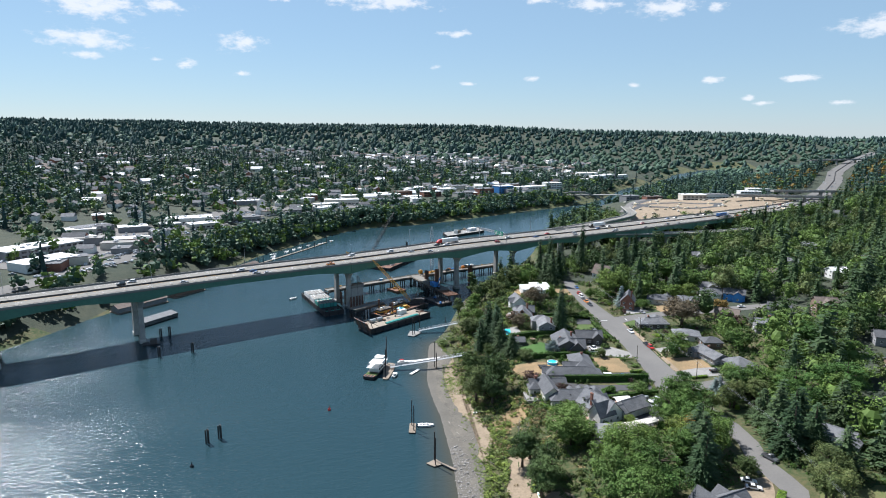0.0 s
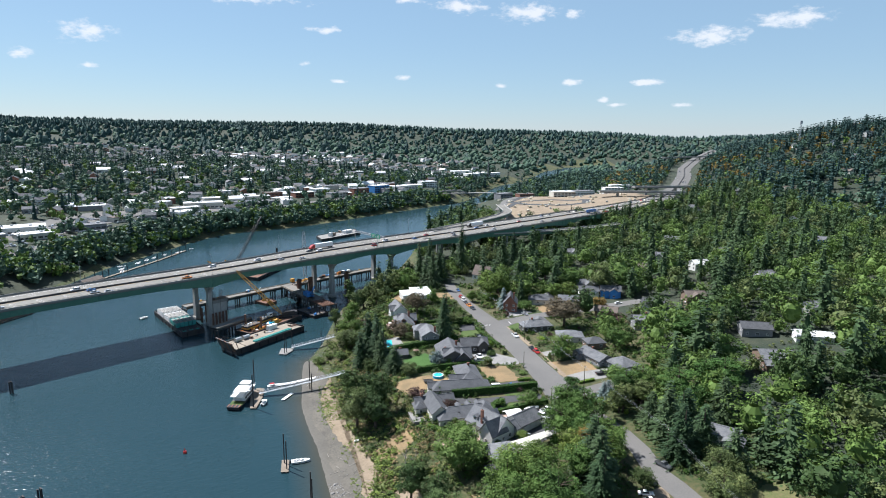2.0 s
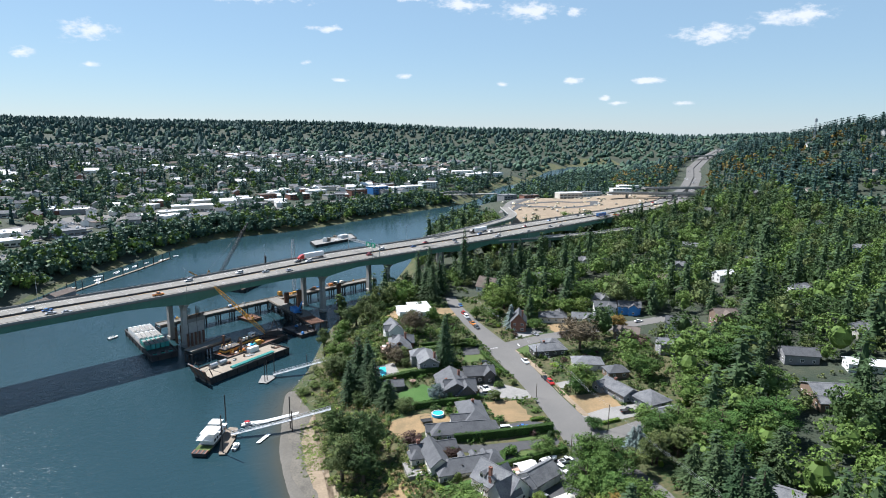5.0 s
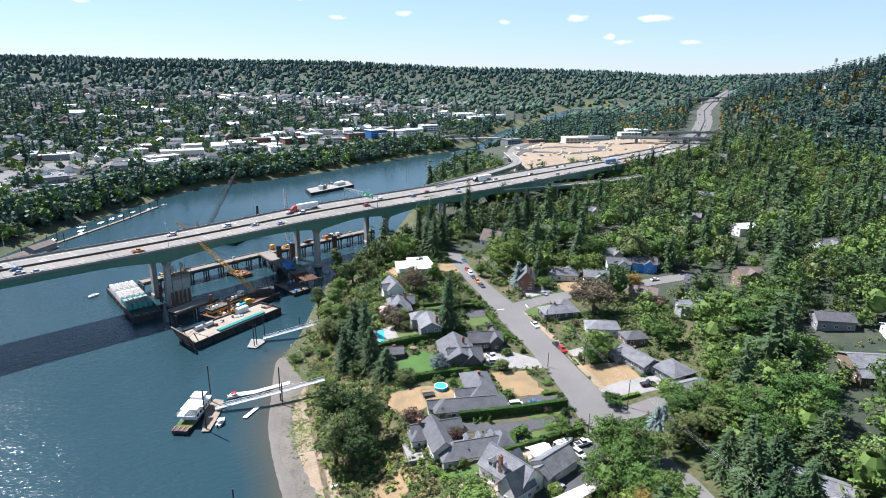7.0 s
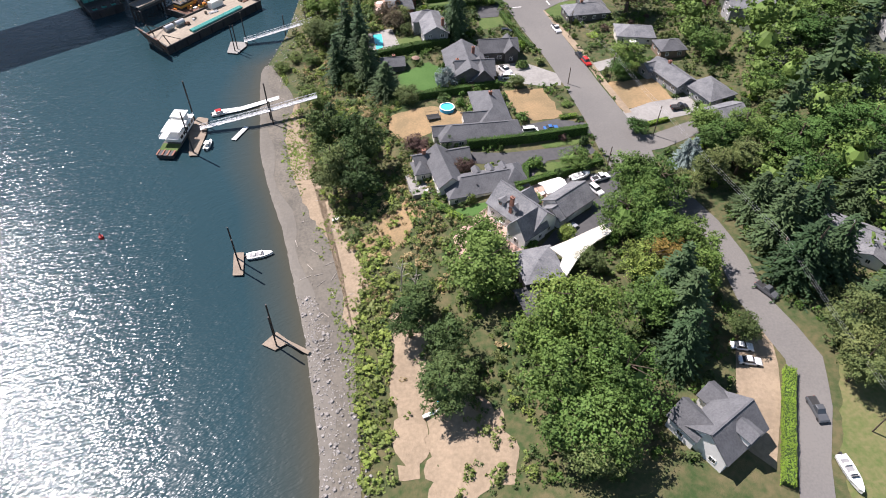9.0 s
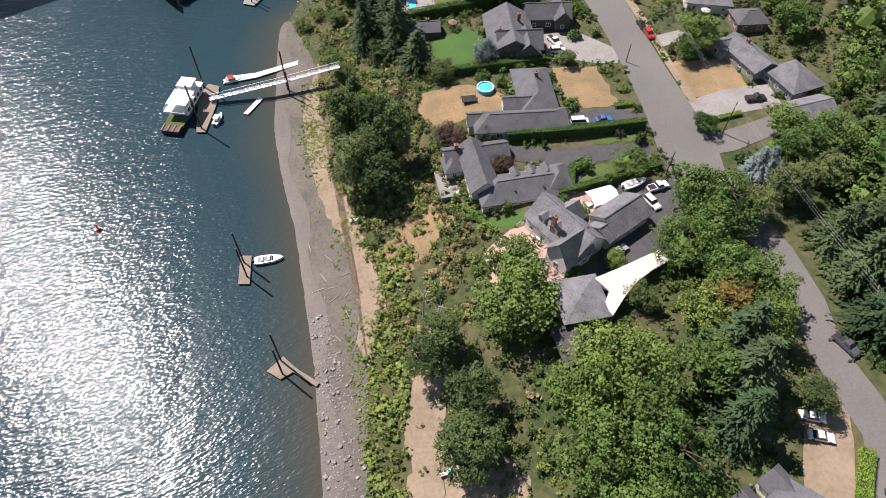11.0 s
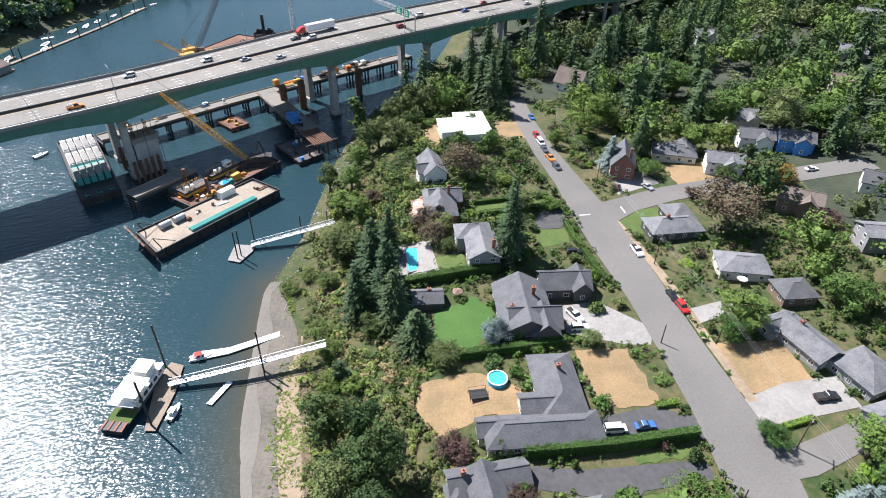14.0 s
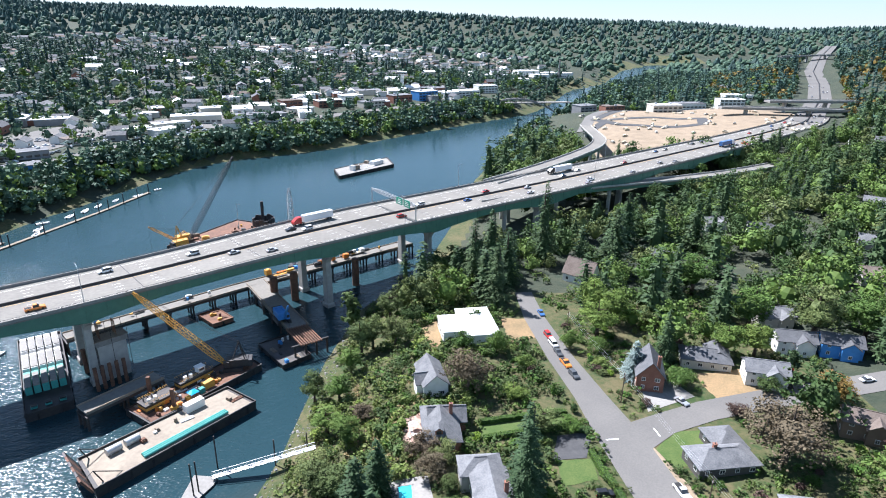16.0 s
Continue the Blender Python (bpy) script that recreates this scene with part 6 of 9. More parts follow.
# houseboat
e = thing("houseboat", -73.2, 136.5, 0, 82, "white two-deck houseboat with a dark stern paddle frame", "boat")
part("hull", hull(19, 6.2, 1.2, 0.2), M["wall_dark"], e)
part("deckhouse", Geo().box(1.5, 0, 1.2, 11.5, 5.0, 2.5), M["wall_white"], e)
part("upper_deck", Geo().box(0.5, 0, 3.7, 14.0, 6.0, 0.18), M["paint_white"], e)
part("wheelhouse", Geo().box(4.0, 0, 3.9, 3.4, 3.6, 2.2), M["wall_white"], e)
part("roof", Geo().box(4.0, 0, 6.1, 4.2, 4.4, 0.15), M["paint_white"], e)
part("awning", Geo().box(-2.4, -0.8, 5.9, 6.4, 5.8, 0.1), M["paint_white"], e)
for sx in (-5.4, 0.5):
    for sy in (-3.4, 1.8):
        part("awning_post", Geo().tube((sx, sy, 3.8), (sx, sy, 5.9), 0.06, n=6), M["alu"], e)
for k in range(5):
    for sy in (-2.53, 2.53):
        part("window", Geo().box(-3.0 + 2.2 * k, sy, 2.0, 1.4, 0.08, 1.0), M["glass"], e)
part("window", Geo().box(5.73, 0, 4.6, 0.08, 2.8, 1.0), M["glass"], e)
part("stern_deck", Geo().box(-7.2, 0, 1.22, 4.0, 5.6, 0.12), M["lawn"], e)
part("paddle_frame", Geo().box(-10.2, 0, 0.3, 2.6, 5.0, 1.2), M["steel_dark"], e)
for sy in (-2.4, -0.8, 0.8, 2.4):
    part("paddle_beam", Geo().box(-10.2, sy, 1.5, 2.7, 0.45, 0.2), M["wall_brick"], e)
for sy in (-3.0, 3.0):
    part("railing", Geo().beam((-6.4, sy * 0.96, 4.7), (7.4, sy * 0.96, 4.7), 0.06, 0.06).beam((-6.4, sy * 0.96, 4.3), (7.4, sy * 0.96, 4.3), 0.05, 0.05), M["alu"], e)
for bx, by, cl in ((-83.5, 91.5, "red"), (-118, 42, "black")):
    e = thing("buoy", bx, by, 0, 0, f"{cl} channel buoy on the river", "buoy", "buoys")
    part("float", Geo().tube((0, 0, -0.4), (0, 0, 0.7), 0.75, 0.6, 10), CARPAINT[cl], e)
    part("post", Geo().tube((0, 0, 0.7), (0, 0, 1.9), 0.25, 0.08, 8), CARPAINT[cl], e)

# ---- bridge works: barges, cranes, trestle ----
def barge(name, corners, top, label, deck_m, side_m="steel_dark", coaming=0.8):
    """A steel barge from its four deck corners."""
    e = thing(name, 0, 0, 0, 0, label, "barge")
    part("hull", Geo().prism(corners, -1.0, top), M[side_m], e)
    cx, cy = sum(p[0] for p in corners) / 4, sum(p[1] for p in corners) / 4
    inner = [(cx + (x - cx) * 0.96, cy + (y - cy) * 0.96) for x, y in corners]
    part("deck_plate", Geo().prism(inner, top, top + 0.08), M[deck_m], e)
    if coaming:
        for a, b in zip(corners, corners[1:] + corners[:1]):
            part("coaming", Geo().beam((*a, top + coaming / 2), (*b, top + coaming / 2), 0.3, coaming), M[side_m], e)
    for i in range(4):
        a, b = corners[i], corners[(i + 1) % 4]
        n = int((Vector(b) - Vector(a)).length / 6)
        for k in range(n):
            f = (k + 0.5) / n
            part("fender", Geo().tube((a[0] + (b[0] - a[0]) * f, a[1] + (b[1] - a[1]) * f, 0.1), (a[0] + (b[0] - a[0]) * f, a[1] + (b[1] - a[1]) * f, top - 0.2), 0.35, n=8), M["rubber"], e)
    return e


wrng = random.Random(8)


def lerp4(c, u, v):
    a = Vector(c[0]).lerp(Vector(c[1]), u)
    b = Vector(c[3]).lerp(Vector(c[2]), u)
    return a.lerp(b, v)


def clutter(c, top, items, yaw, palette, group, umin=0.05, umax=0.95, vmin=0.15, vmax=0.85, size=1.0):
    """Loose gear on a deck: crates, drums, engines, racks."""
    for k in range(items):
        p = lerp4(c, wrng.uniform(umin, umax), wrng.uniform(vmin, vmax))
        m_ = palette[k % len(palette)]
        sx, sy, sz = wrng.uniform(0.8, 2.6) * size, wrng.uniform(0.7, 1.8) * size, wrng.uniform(0.5, 1.6) * size
        kind = k % 4
        if kind == 0:
            g, nm, lab = Geo().box(0, 0, 0, sx, sy, sz).box(0, 0, sz, sx * 0.7, sy * 0.7, 0.25), "generator", "weathered engine box on the barge deck"
        elif kind == 1:
            g, nm, lab = Geo(), "steel_stack", "stack of steel sections on the barge deck"
            for j in range(4):
                g.box(0, (j - 1.5) * 0.4, 0, 4.0 * size, 0.25, 0.3)
        elif kind == 2:
            g, nm, lab = Geo().box(0, 0, 0, sx, sy, sz * 0.8, 0, 0.9), "crate", "open steel tool crate on the barge deck"
            g.box(0, 0, sz * 0.8, sx * 0.96, sy * 0.96, 0.08)
        else:
            g, nm, lab = Geo().tube((0, 0, 0), (0, 0, 1.2), 0.5, n=10).tube((0, 0, 1.2), (0, 0, 1.26), 0.42, n=10), "drum", "large steel drum on the barge deck"
        ob = solid(nm, g, m_, lab, "equipment", group)
        ob.matrix_basis = pose(p.x, p.y, top + 0.08, 0, 0, yaw + wrng.uniform(-12, 12))


BARGE_A = [(-99.6, 201), (-88.8, 190), (-59.7, 229), (-71, 236.5)]
bA = barge("deck_barge", BARGE_A, 2.6, "long black deck barge with a pale cargo deck", "barge_deck", coaming=0.7)
d0 = (Vector(BARGE_A[2]) - Vector(BARGE_A[1])).normalized()
yawA = math.degrees(math.atan2(d0.y, d0.x))
for k, (u, m_) in enumerate(((0.70, "teal"), (0.78, "teal"), (0.62, "teal"))):
    p, q = lerp4([BARGE_A[1], BARGE_A[2], BARGE_A[3], BARGE_A[0]], 0.28, 0.13 + 0.05 * k), lerp4([BARGE_A[1], BARGE_A[2], BARGE_A[3], BARGE_A[0]], 0.82, 0.13 + 0.05 * k)
    solid("steel_pipe", Geo().tube((p.x, p.y, 3.05 + 0.1), (q.x, q.y, 3.15), 0.45, n=10), CARPAINT["teal"], "long teal steel casing lying on the barge", "pipe", "pipes on the barge")
BA = [BARGE_A[1], BARGE_A[2], BARGE_A[3], BARGE_A[0]]
for u in (0.18, 0.29):
    p = lerp4(BA, u, 0.72)
    ob = solid("tank", Geo().tube((-2.0, 0, 1.1), (2.0, 0, 1.1), 1.1, n=16).box(-1.2, 0, 0, 0.3, 1.6, 0.5).box(1.2, 0, 0, 0.3, 1.6, 0.5), M["alu"], "grey horizontal tank on the barge", "tank", "tanks on the barge", smooth=False)
    ob.matrix_basis = pose(p.x, p.y, 2.68, 0, 0, yawA)
p = lerp4(BA, 0.72, 0.86)
ob = solid("container", Geo().box(0, 0, 0, 6.0, 2.4, 2.5).box(0, 0, 2.5, 5.8, 2.2, 0.06), M["paint_white"], "white site container on the barge", "container")
ob.matrix_basis = pose(p.x, p.y, 2.68, 0, 0, yawA)
clutter(BA, 2.6, 7, yawA, [M["timber"], M["steel_rust"], M["alu"]], "gear on the deck barge", 0.3, 0.95, 0.35, 0.75)
# bow ramp frame
p0, p1 = Vector(BARGE_A[0]), Vector(BARGE_A[1])
ramp_way = Vector((-0.63, -0.78, 0))
for f in range(6):
    q0, q1 = p0.lerp(p1, f / 6 + 0.008), p0.lerp(p1, (f + 1) / 6 - 0.008)
    foot, head = ramp_way * 0.3, ramp_way * 2.6
    plank = [(q.x + o.x, q.y + o.y, z) for z, o in ((2.2, foot), (7.2, head)) for q in (q0, q1)]
    thick_ = [(x - 0.32, y - 0.4, z - 0.15) for x, y, z in plank]
    part("bow_ramp", Geo().add([plank[0], plank[1], plank[3], plank[2], thick_[0], thick_[1], thick_[3], thick_[2]], [(0, 1, 2, 3), (7, 6, 5, 4), (0, 4, 5, 1), (1, 5, 6, 2), (2, 6, 7, 3), (3, 7, 4, 0)]), M["steel_rust"] if f % 2 else M["steel_dark"], bA)
for q in (p0.lerp(p1, 0.12), p0.lerp(p1, 0.88)):
    part("ramp_tower", Geo().beam((q.x + 1.5, q.y + 2.0, 2.6), (q.x + 0.4, q.y + 0.6, 7.0), 0.3, 0.3).beam((q.x + 4.5, q.y + 6.0, 2.6), (q.x + 0.4, q.y + 0.6, 7.0), 0.2, 0.2).beam((q.x + 0.4, q.y + 0.6, 7.0), (q.x - 2.4, q.y - 3.2, 4.6), 0.12, 0.12), M["steel_dark"], bA)


def lattice(a, b, w0, w1, material, parent, name="boom", bays=14):
    """A four-chord lattice boom between two points."""
    A, B = Vector(a), Vector(b)
    d = (B - A).normalized()
    side = d.cross(Vector((0, 0, 1)))
    side = side.normalized() if side.length > 1e-3 else Vector((1, 0, 0))
    up = side.cross(d)
    g = Geo()

    def corner(f, i):
        w = (w0 + (w1 - w0) * f) * min(1.0, 0.35 + 4 * f, 0.35 + 5 * (1 - f))
        s, t = ((-1, -1), (1, -1), (1, 1), (-1, 1))[i]
        return A.lerp(B, f) + side * (s * w / 2) + up * (t * w / 2)

    for k in range(bays):
        f0, f1 = k / bays, (k + 1) / bays
        for i in range(4):
            g.beam(corner(f0, i), corner(f1, i), 0.2, 0.2)
            j = (i + 1) % 4
            g.beam(corner(f0, i), corner(f1, j), 0.11, 0.11)
            g.beam(corner(f0, i), corner(f0, j), 0.11, 0.11)
    return part(name, g, material, parent)


CB = [(-87.5, 217.5), (-64.3, 251.5), (-73, 258.6), (-98.2, 224.5)]
bC = barge("crane_barge", CB, 2.2, "orange-brown crane barge crowded with gear", "steel_rust", "steel_dark", 0.5)
cyaw = math.degrees(math.atan2(34, 23.2))
clutter(CB, 2.2, 44, cyaw, [M["crane_yellow"], M["steel_rust"], M["paint_white"], M["timber"], CARPAINT["orange"], M["steel_dark"], M["alu"]], "gear on the crane barge", 0.03, 0.72, 0.08, 0.92, 0.9)
for p in (Vector((-83.4, 225.2)), Vector((-93.6, 231.6))):
    e = thing("spud_pile", p.x, p.y, 0, 0, "rusty square spud pile standing through the barge", "pile", "spud piles")
    part("post", Geo().box(0, 0, -2, 1.0, 1.0, 11.5), M["steel_rust"], e)
    part("collar", Geo().box(0, 0, 2.28, 1.8, 1.8, 1.2), M["crane_yellow"], e)


def deckhouse(x, y, yaw, L, W, label, cabin=True):
    """A machinery house on a barge: dark body with a yellow band, roof gear, stacks and a control cabin."""
    e = thing("deckhouse", x, y, 2.28, yaw, label, "deckhouse", "deckhouses")
    part("body", Geo().box(0, 0, 0, L, W, 2.6), M["steel_dark"], e)
    part("trim_band", Geo().box(0, 0, 0.9, L + 0.06, W + 0.06, 0.9), M["crane_yellow"], e)
    part("roof", Geo().box(0, 0, 2.6, L + 0.4, W + 0.4, 0.15), M["wall_dark"], e)
    for k in range(3):
        part("exhaust_stack", Geo().tube((-L * 0.38 + k * 1.4, W * 0.2, 2.75), (-L * 0.38 + k * 1.4, W * 0.2, 4.0), 0.22, n=8), M["steel_dark"], e)
    for k in range(2):
        part("roof_tank", Geo().tube((-L * 0.30 + k * 2.0, -W * 0.22, 2.75), (-L * 0.30 + k * 2.0, -W * 0.22, 4.0), 0.75, 0.6, 12), M["paint_white"], e)
    if cabin:
        cab = part("cabin", Geo().box(L * 0.2, 0, 2.75, 2.4, 2.2, 1.9).box(L * 0.2, 0, 4.65, 2.8, 2.6, 0.16), M["paint_white"], e)
        for sy in (-1.12, 1.12):
            part("window", Geo().box(L * 0.2, sy, 3.5, 1.9, 0.06, 0.8), M["glass"], cab)
    for sy in (-1, 1):
        part("railing", Geo().beam((-L / 2, sy * W / 2, 3.75), (L / 2, sy * W / 2, 3.75), 0.06, 0.06).beam((-L / 2, sy * W / 2, 3.3), (L / 2, sy * W / 2, 3.3), 0.05, 0.05), M["crane_yellow"], e)
    return e


deckhouse(-83.2, 240.6, cyaw, 12, 3.4, "black machinery house with a yellow band on the crane barge")
deckhouse(-89.6, 227.6, cyaw, 10, 4.4, "black and yellow winch house with white roof tanks", False)
e = thing("canopy_tent", -80.2, 231.6, 2.28, cyaw, "small bright blue canopy over the barge deck", "tent")
for sx in (-1.3, 1.3):
    for sy in (-1.3, 1.3):
        part("leg", Geo().tube((sx, sy, 0), (sx, sy, 2.0), 0.05, n=6), M["alu"], e)
part("canopy", roof_geo(0, 0, 2.8, 2.8, 2.0, 0.7, "hip", 0.1, 0.05), M["pool_blue"], e)
ob = solid("container", Geo().box(0, 0, 0, 3.6, 2.0, 2.2).box(0, 0, 2.2, 3.4, 1.8, 0.08), M["crane_yellow"], "yellow site container on the crane barge", "container")
ob.matrix_basis = pose(-77.6, 237.6, 2.28, 0, 0, cyaw)
ob = solid("container", Geo().box(0, 0, 0, 1.8, 1.6, 1.6).box(0, 0, 1.6, 1.7, 1.5, 0.08), CARPAINT["teal"], "small green bin on the crane barge", "container")
ob.matrix_basis = pose(-78.6, 234.4, 2.28, 0, 0, cyaw)


def crane(x, y, z, house_m, boom_m, tip, label, w=1.9, mast_h=7.0, back=6.0):
    e = thing("crawler_crane", 0, 0, 0, 0, label, "crane")
    d = Vector((tip[0] - x, tip[1] - y, 0)).normalized()
    n = Vector((-d.y, d.x, 0))
    yaw = math.degrees(math.atan2(d.y, d.x))
    o = Vector((x, y, z))
    for s in (-1, 1):
        q = o + n * (2.1 * s)
        part("track", Geo().box(q.x, q.y, z, 6.5, 1.1, 1.3, yaw), M["steel_dark"], e)
    c = o - d * 1.5
    part("house", Geo().box(c.x, c.y, z + 1.4, 7.0, 3.6, 2.6, yaw), house_m, e)
    k = o - d * 5.6
    part("counterweight", Geo().box(k.x, k.y, z + 1.5, 1.4, 3.8, 2.2, yaw), M["steel_dark"], e)
    cb = o + d * 2.0 + n * 1.6
    cab = part("cab", Geo().box(cb.x, cb.y, z + 1.6, 1.8, 1.4, 2.1, yaw), house_m, e)
    part("cab_glass", Geo().box(cb.x + d.x * 0.93, cb.y + d.y * 0.93, z + 2.3, 0.08, 1.1, 1.1, yaw), M["glass"], cab)
    foot = o + d * 2.4 + Vector((0, 0, 2.0))
    lattice(foot, tip, w, w * 0.7, boom_m, e, bays=20)
    m_top = o - d * (back * 0.4) + Vector((0, 0, mast_h + 3))
    for s in (-1.2, 1.2):
        part("gantry", Geo().beam(o - d * 4 + n * s + Vector((0, 0, 4)), m_top + n * s * 0.4, 0.25, 0.25).beam(o + n * s + Vector((0, 0, 4)), m_top + n * s * 0.4, 0.25, 0.25), house_m, e)
        part("pendant", Geo().beam(m_top + n * s * 0.4, Vector(tip) + n * s * 0.3, 0.07, 0.07), M["steel_dark"], e)
    part("hoist_line", Geo().beam(tip, (tip[0], tip[1], tip[2] - 12), 0.06, 0.06), M["steel_dark"], e)
    return e


crane(-73, 249, 2.3, M["steel_dark"], M["crane_yellow"], (-100, 243, 33), "yellow lattice-boom crawler crane on a barge")
WB = [(-157, 264), (-126, 220), (-116, 228), (-146, 272)]
bW = barge("material_barge", WB, 2.2, "dark barge carrying rows of pale green casings", "steel_dark", "steel_dark", 0.9)
wd = (Vector(WB[1]) - Vector(WB[0])).normalized()
wyaw = math.degrees(math.atan2(wd.y, wd.x))
for r in range(3):
    for k in range(5):
        p = lerp4(WB, 0.17 + 0.25 * r, 0.14 + 0.18 * k)
        e = thing("formwork_box", p.x, p.y, 2.3, wyaw, "pale green steel formwork box on the barge", "formwork", "formwork boxes")
        part("shell", Geo().box(0, 0, 0, 11.0, 1.9, 2.6), M["roof_white"] if r < 2 else CARPAINT["teal"], e)
        part("lid_panel", Geo().box(0.6, 0, 2.6, 9.0, 1.7, 0.25), M["concrete"], e)
for k in range(3):
    p = lerp4(WB, 0.93, 0.2 + 0.3 * k)
    e = thing("winch", p.x, p.y, 2.3, wyaw, "green winch at the barge's end", "winch", "winches")
    part("frame", Geo().box(0, 0, 0, 1.6, 1.8, 0.4), CARPAINT["teal"], e)
    part("drum", Geo().tube((0, -0.8, 0.9), (0, 0.8, 0.9), 0.5, n=10), M["steel_dark"], e)
motorboat(-161, 258, 60, 6, "small white work boat beside the barge")


def trestle(name, line, w, z, label, material="deck", step=9.0):
    e = thing(name, 0, 0, 0, 0, label, "trestle")
    for a, b in zip(line, line[1:]):
        A, B = Vector(a), Vector(b)
        d = (B - A).normalized()
        n = Vector((-d.y, d.x))
        L = (B - A).length
        part("deck", Geo().prism([tuple(A - n * w / 2), tuple(B - n * w / 2), tuple(B + n * w / 2), tuple(A + n * w / 2)], z - 0.4, z), M[material], e)
        for s in (-1, 1):
            p, q = A + n * (s * w * 0.45), B + n * (s * w * 0.45)
            part("stringer", Geo().beam((p.x, p.y, z - 0.9), (q.x, q.y, z - 0.9), 0.5, 1.0), M["steel_dark"], e)
            part("kerb", Geo().beam((p.x, p.y, z + 0.2), (q.x, q.y, z + 0.2), 0.3, 0.4), M["timber"], e)
        m = int(L / step)
        for k in range(m + 1):
            c = A + d * (L * k / max(m, 1))
            part("cap_beam", Geo().beam(tuple(c - n * w * 0.5) + (z - 1.7,), tuple(c + n * w * 0.5) + (z - 1.7,), 0.7, 0.7), M["steel_dark"], e)
            for s in (-0.4, 0, 0.4):
                q = c + n * (s * w)
                part("post", Geo().tube((q.x, q.y, -4), (q.x, q.y, z - 2.0), 0.4, n=8), M["pile"], e)
    return e


trestle("work_trestle", [(-138, 262), (-92, 306), (-20, 368)], 7, 6.2, "long temporary work trestle on dark pipe piles beyond the bridge")
trestle("work_trestle", [(-84, 313), (-56, 272)], 8.5, 6.6, "short concrete-decked work jetty under the bridge")
trestle("work_trestle", [(-107.5, 218.5), (-93.5, 238)], 6.5, 6.2, "concrete work platform beside a bridge pier")
for k in range(9):
    dx, dy = 0.82, 0.57
    o = (k - 4) * 0.95
    ax, ay = -52.5 + dx * o, 266 + dy * o
    solid("steel_beam", Geo().beam((ax - 4.2, ay + 6, 6.4), (ax + 4.2, ay - 6, 6.4), 0.4, 0.6), M["steel_rust"], "rust-red steel beam laid across piles", "beam", "rusty beams")
e = thing("beam_support", 0, 0, 0, 0, "dark pile bent under the rusty beams", "pile")
for s in range(4):
    q = Vector((-54, 258)).lerp(Vector((-44, 265)), s / 3)
    part("post", Geo().tube((q.x, q.y, -4), (q.x, q.y, 5.6), 0.4, n=8), M["pile"], e)
part("cap_beam", Geo().beam((-55, 257.5, 5.8), (-43.5, 265.5, 5.8), 0.6, 0.6), M["steel_dark"], e)
WK = [(-70, 267), (-57, 252), (-49, 260), (-60, 275)]
barge("work_barge", WK, 1.6, "small dark work barge with blue gear", "wall_dark", "steel_dark", 0.4)
clutter(WK, 1.6, 8, -48, [M["wall_blue"], M["timber"], M["steel_dark"], M["paint_white"]], "gear on the work barge", size=0.8)
crane(-63, 276, 6.7, M["wall_blue"], M["wall_blue"], (-58, 268, 17), "small blue knuckle-boom crane on the jetty", w=0.7, mast_h=1.5)
SK = [(-101, 290), (-92, 282), (-86, 288), (-95, 296)]
barge("work_barge", SK, 1.4, "small rusty work float under the bridge", "steel_rust", "steel_rust", 0.4)
clutter(SK, 1.4, 6, 40, [M["crane_yellow"], M["steel_rust"]], "gear on the small float", size=0.8)
clutter([(-130, 266), (-92, 303), (-95, 308), (-134, 270)], 6.8, 8, 44, [M["paint_white"], M["steel_dark"], M["crane_yellow"], M["wall_blue"]], "gear on the trestle")
clutter([(-86, 309), (-30, 356), (-34, 362), (-90, 314)], 6.8, 22, 40, [CARPAINT["orange"], M["crane_yellow"], M["wall_blue"], M["paint_white"], M["steel_dark"]], "gear on the trestle", size=1.5)
FC = [(-146, 366), (-112, 352), (-98, 402), (-124, 412)]
barge("crane_barge", FC, 2.2, "crowded crane barge beyond the bridge", "steel_rust", "steel_dark", 0.5)
clutter(FC, 2.2, 26, 30, [M["timber"], M["paint_white"], M["steel_rust"], M["crane_yellow"], M["steel_dark"]], "gear on the far crane barge", size=1.6)
crane(-137, 366, 2.3, M["crane_yellow"], M["steel_dark"], (-115, 390, 45), "large crane with a dark lattice boom beyond the bridge", w=2.2, mast_h=9)
crane(-141, 372, 2.3, M["crane_yellow"], M["crane_yellow"], (-152, 362, 14), "smaller yellow crane with a low boom", w=1.4, mast_h=3)
e = thing("pile_lead", 0, 0, 0, 0, "tall pale blue lattice pile lead beyond the bridge", "crane")
lattice((-75, 346, 1), (-75, 346, 40), 2.4, 2.0, M["alu"], e, "mast", 22)
part("base", Geo().box(-75, 346, -1, 5, 5, 2.4), M["steel_dark"], e)
e = thing("cofferdam", -106, 404, 0, 30, "dark sheet-pile ring with standing casing", "cofferdam")
for k in range(16):
    a = k * math.pi / 8
    part("sheet_pile", Geo().box(6 * math.cos(a), 6 * math.sin(a), -2, 0.5, 2.2, 8.0 + (k % 3) * 0.5, math.degrees(a)), M["steel_dark"], e)
part("casing", Geo().tube((0, 1, 0), (0, 1, 16), 0.9, n=10), M["steel_dark"], e)
FB = [(-90, 545), (-82, 522), (-44, 566), (-52, 592)]
barge("deck_barge", FB, 2.0, "moored dark barge with pale cargo upriver", "concrete", "steel_dark", 0.5)
clutter(FB, 2.0, 10, 50, [M["paint_white"], M["roof_white"], M["timber"]], "cargo on the upriver barge", 0.05, 0.7, 0.2, 0.8, 3.0)

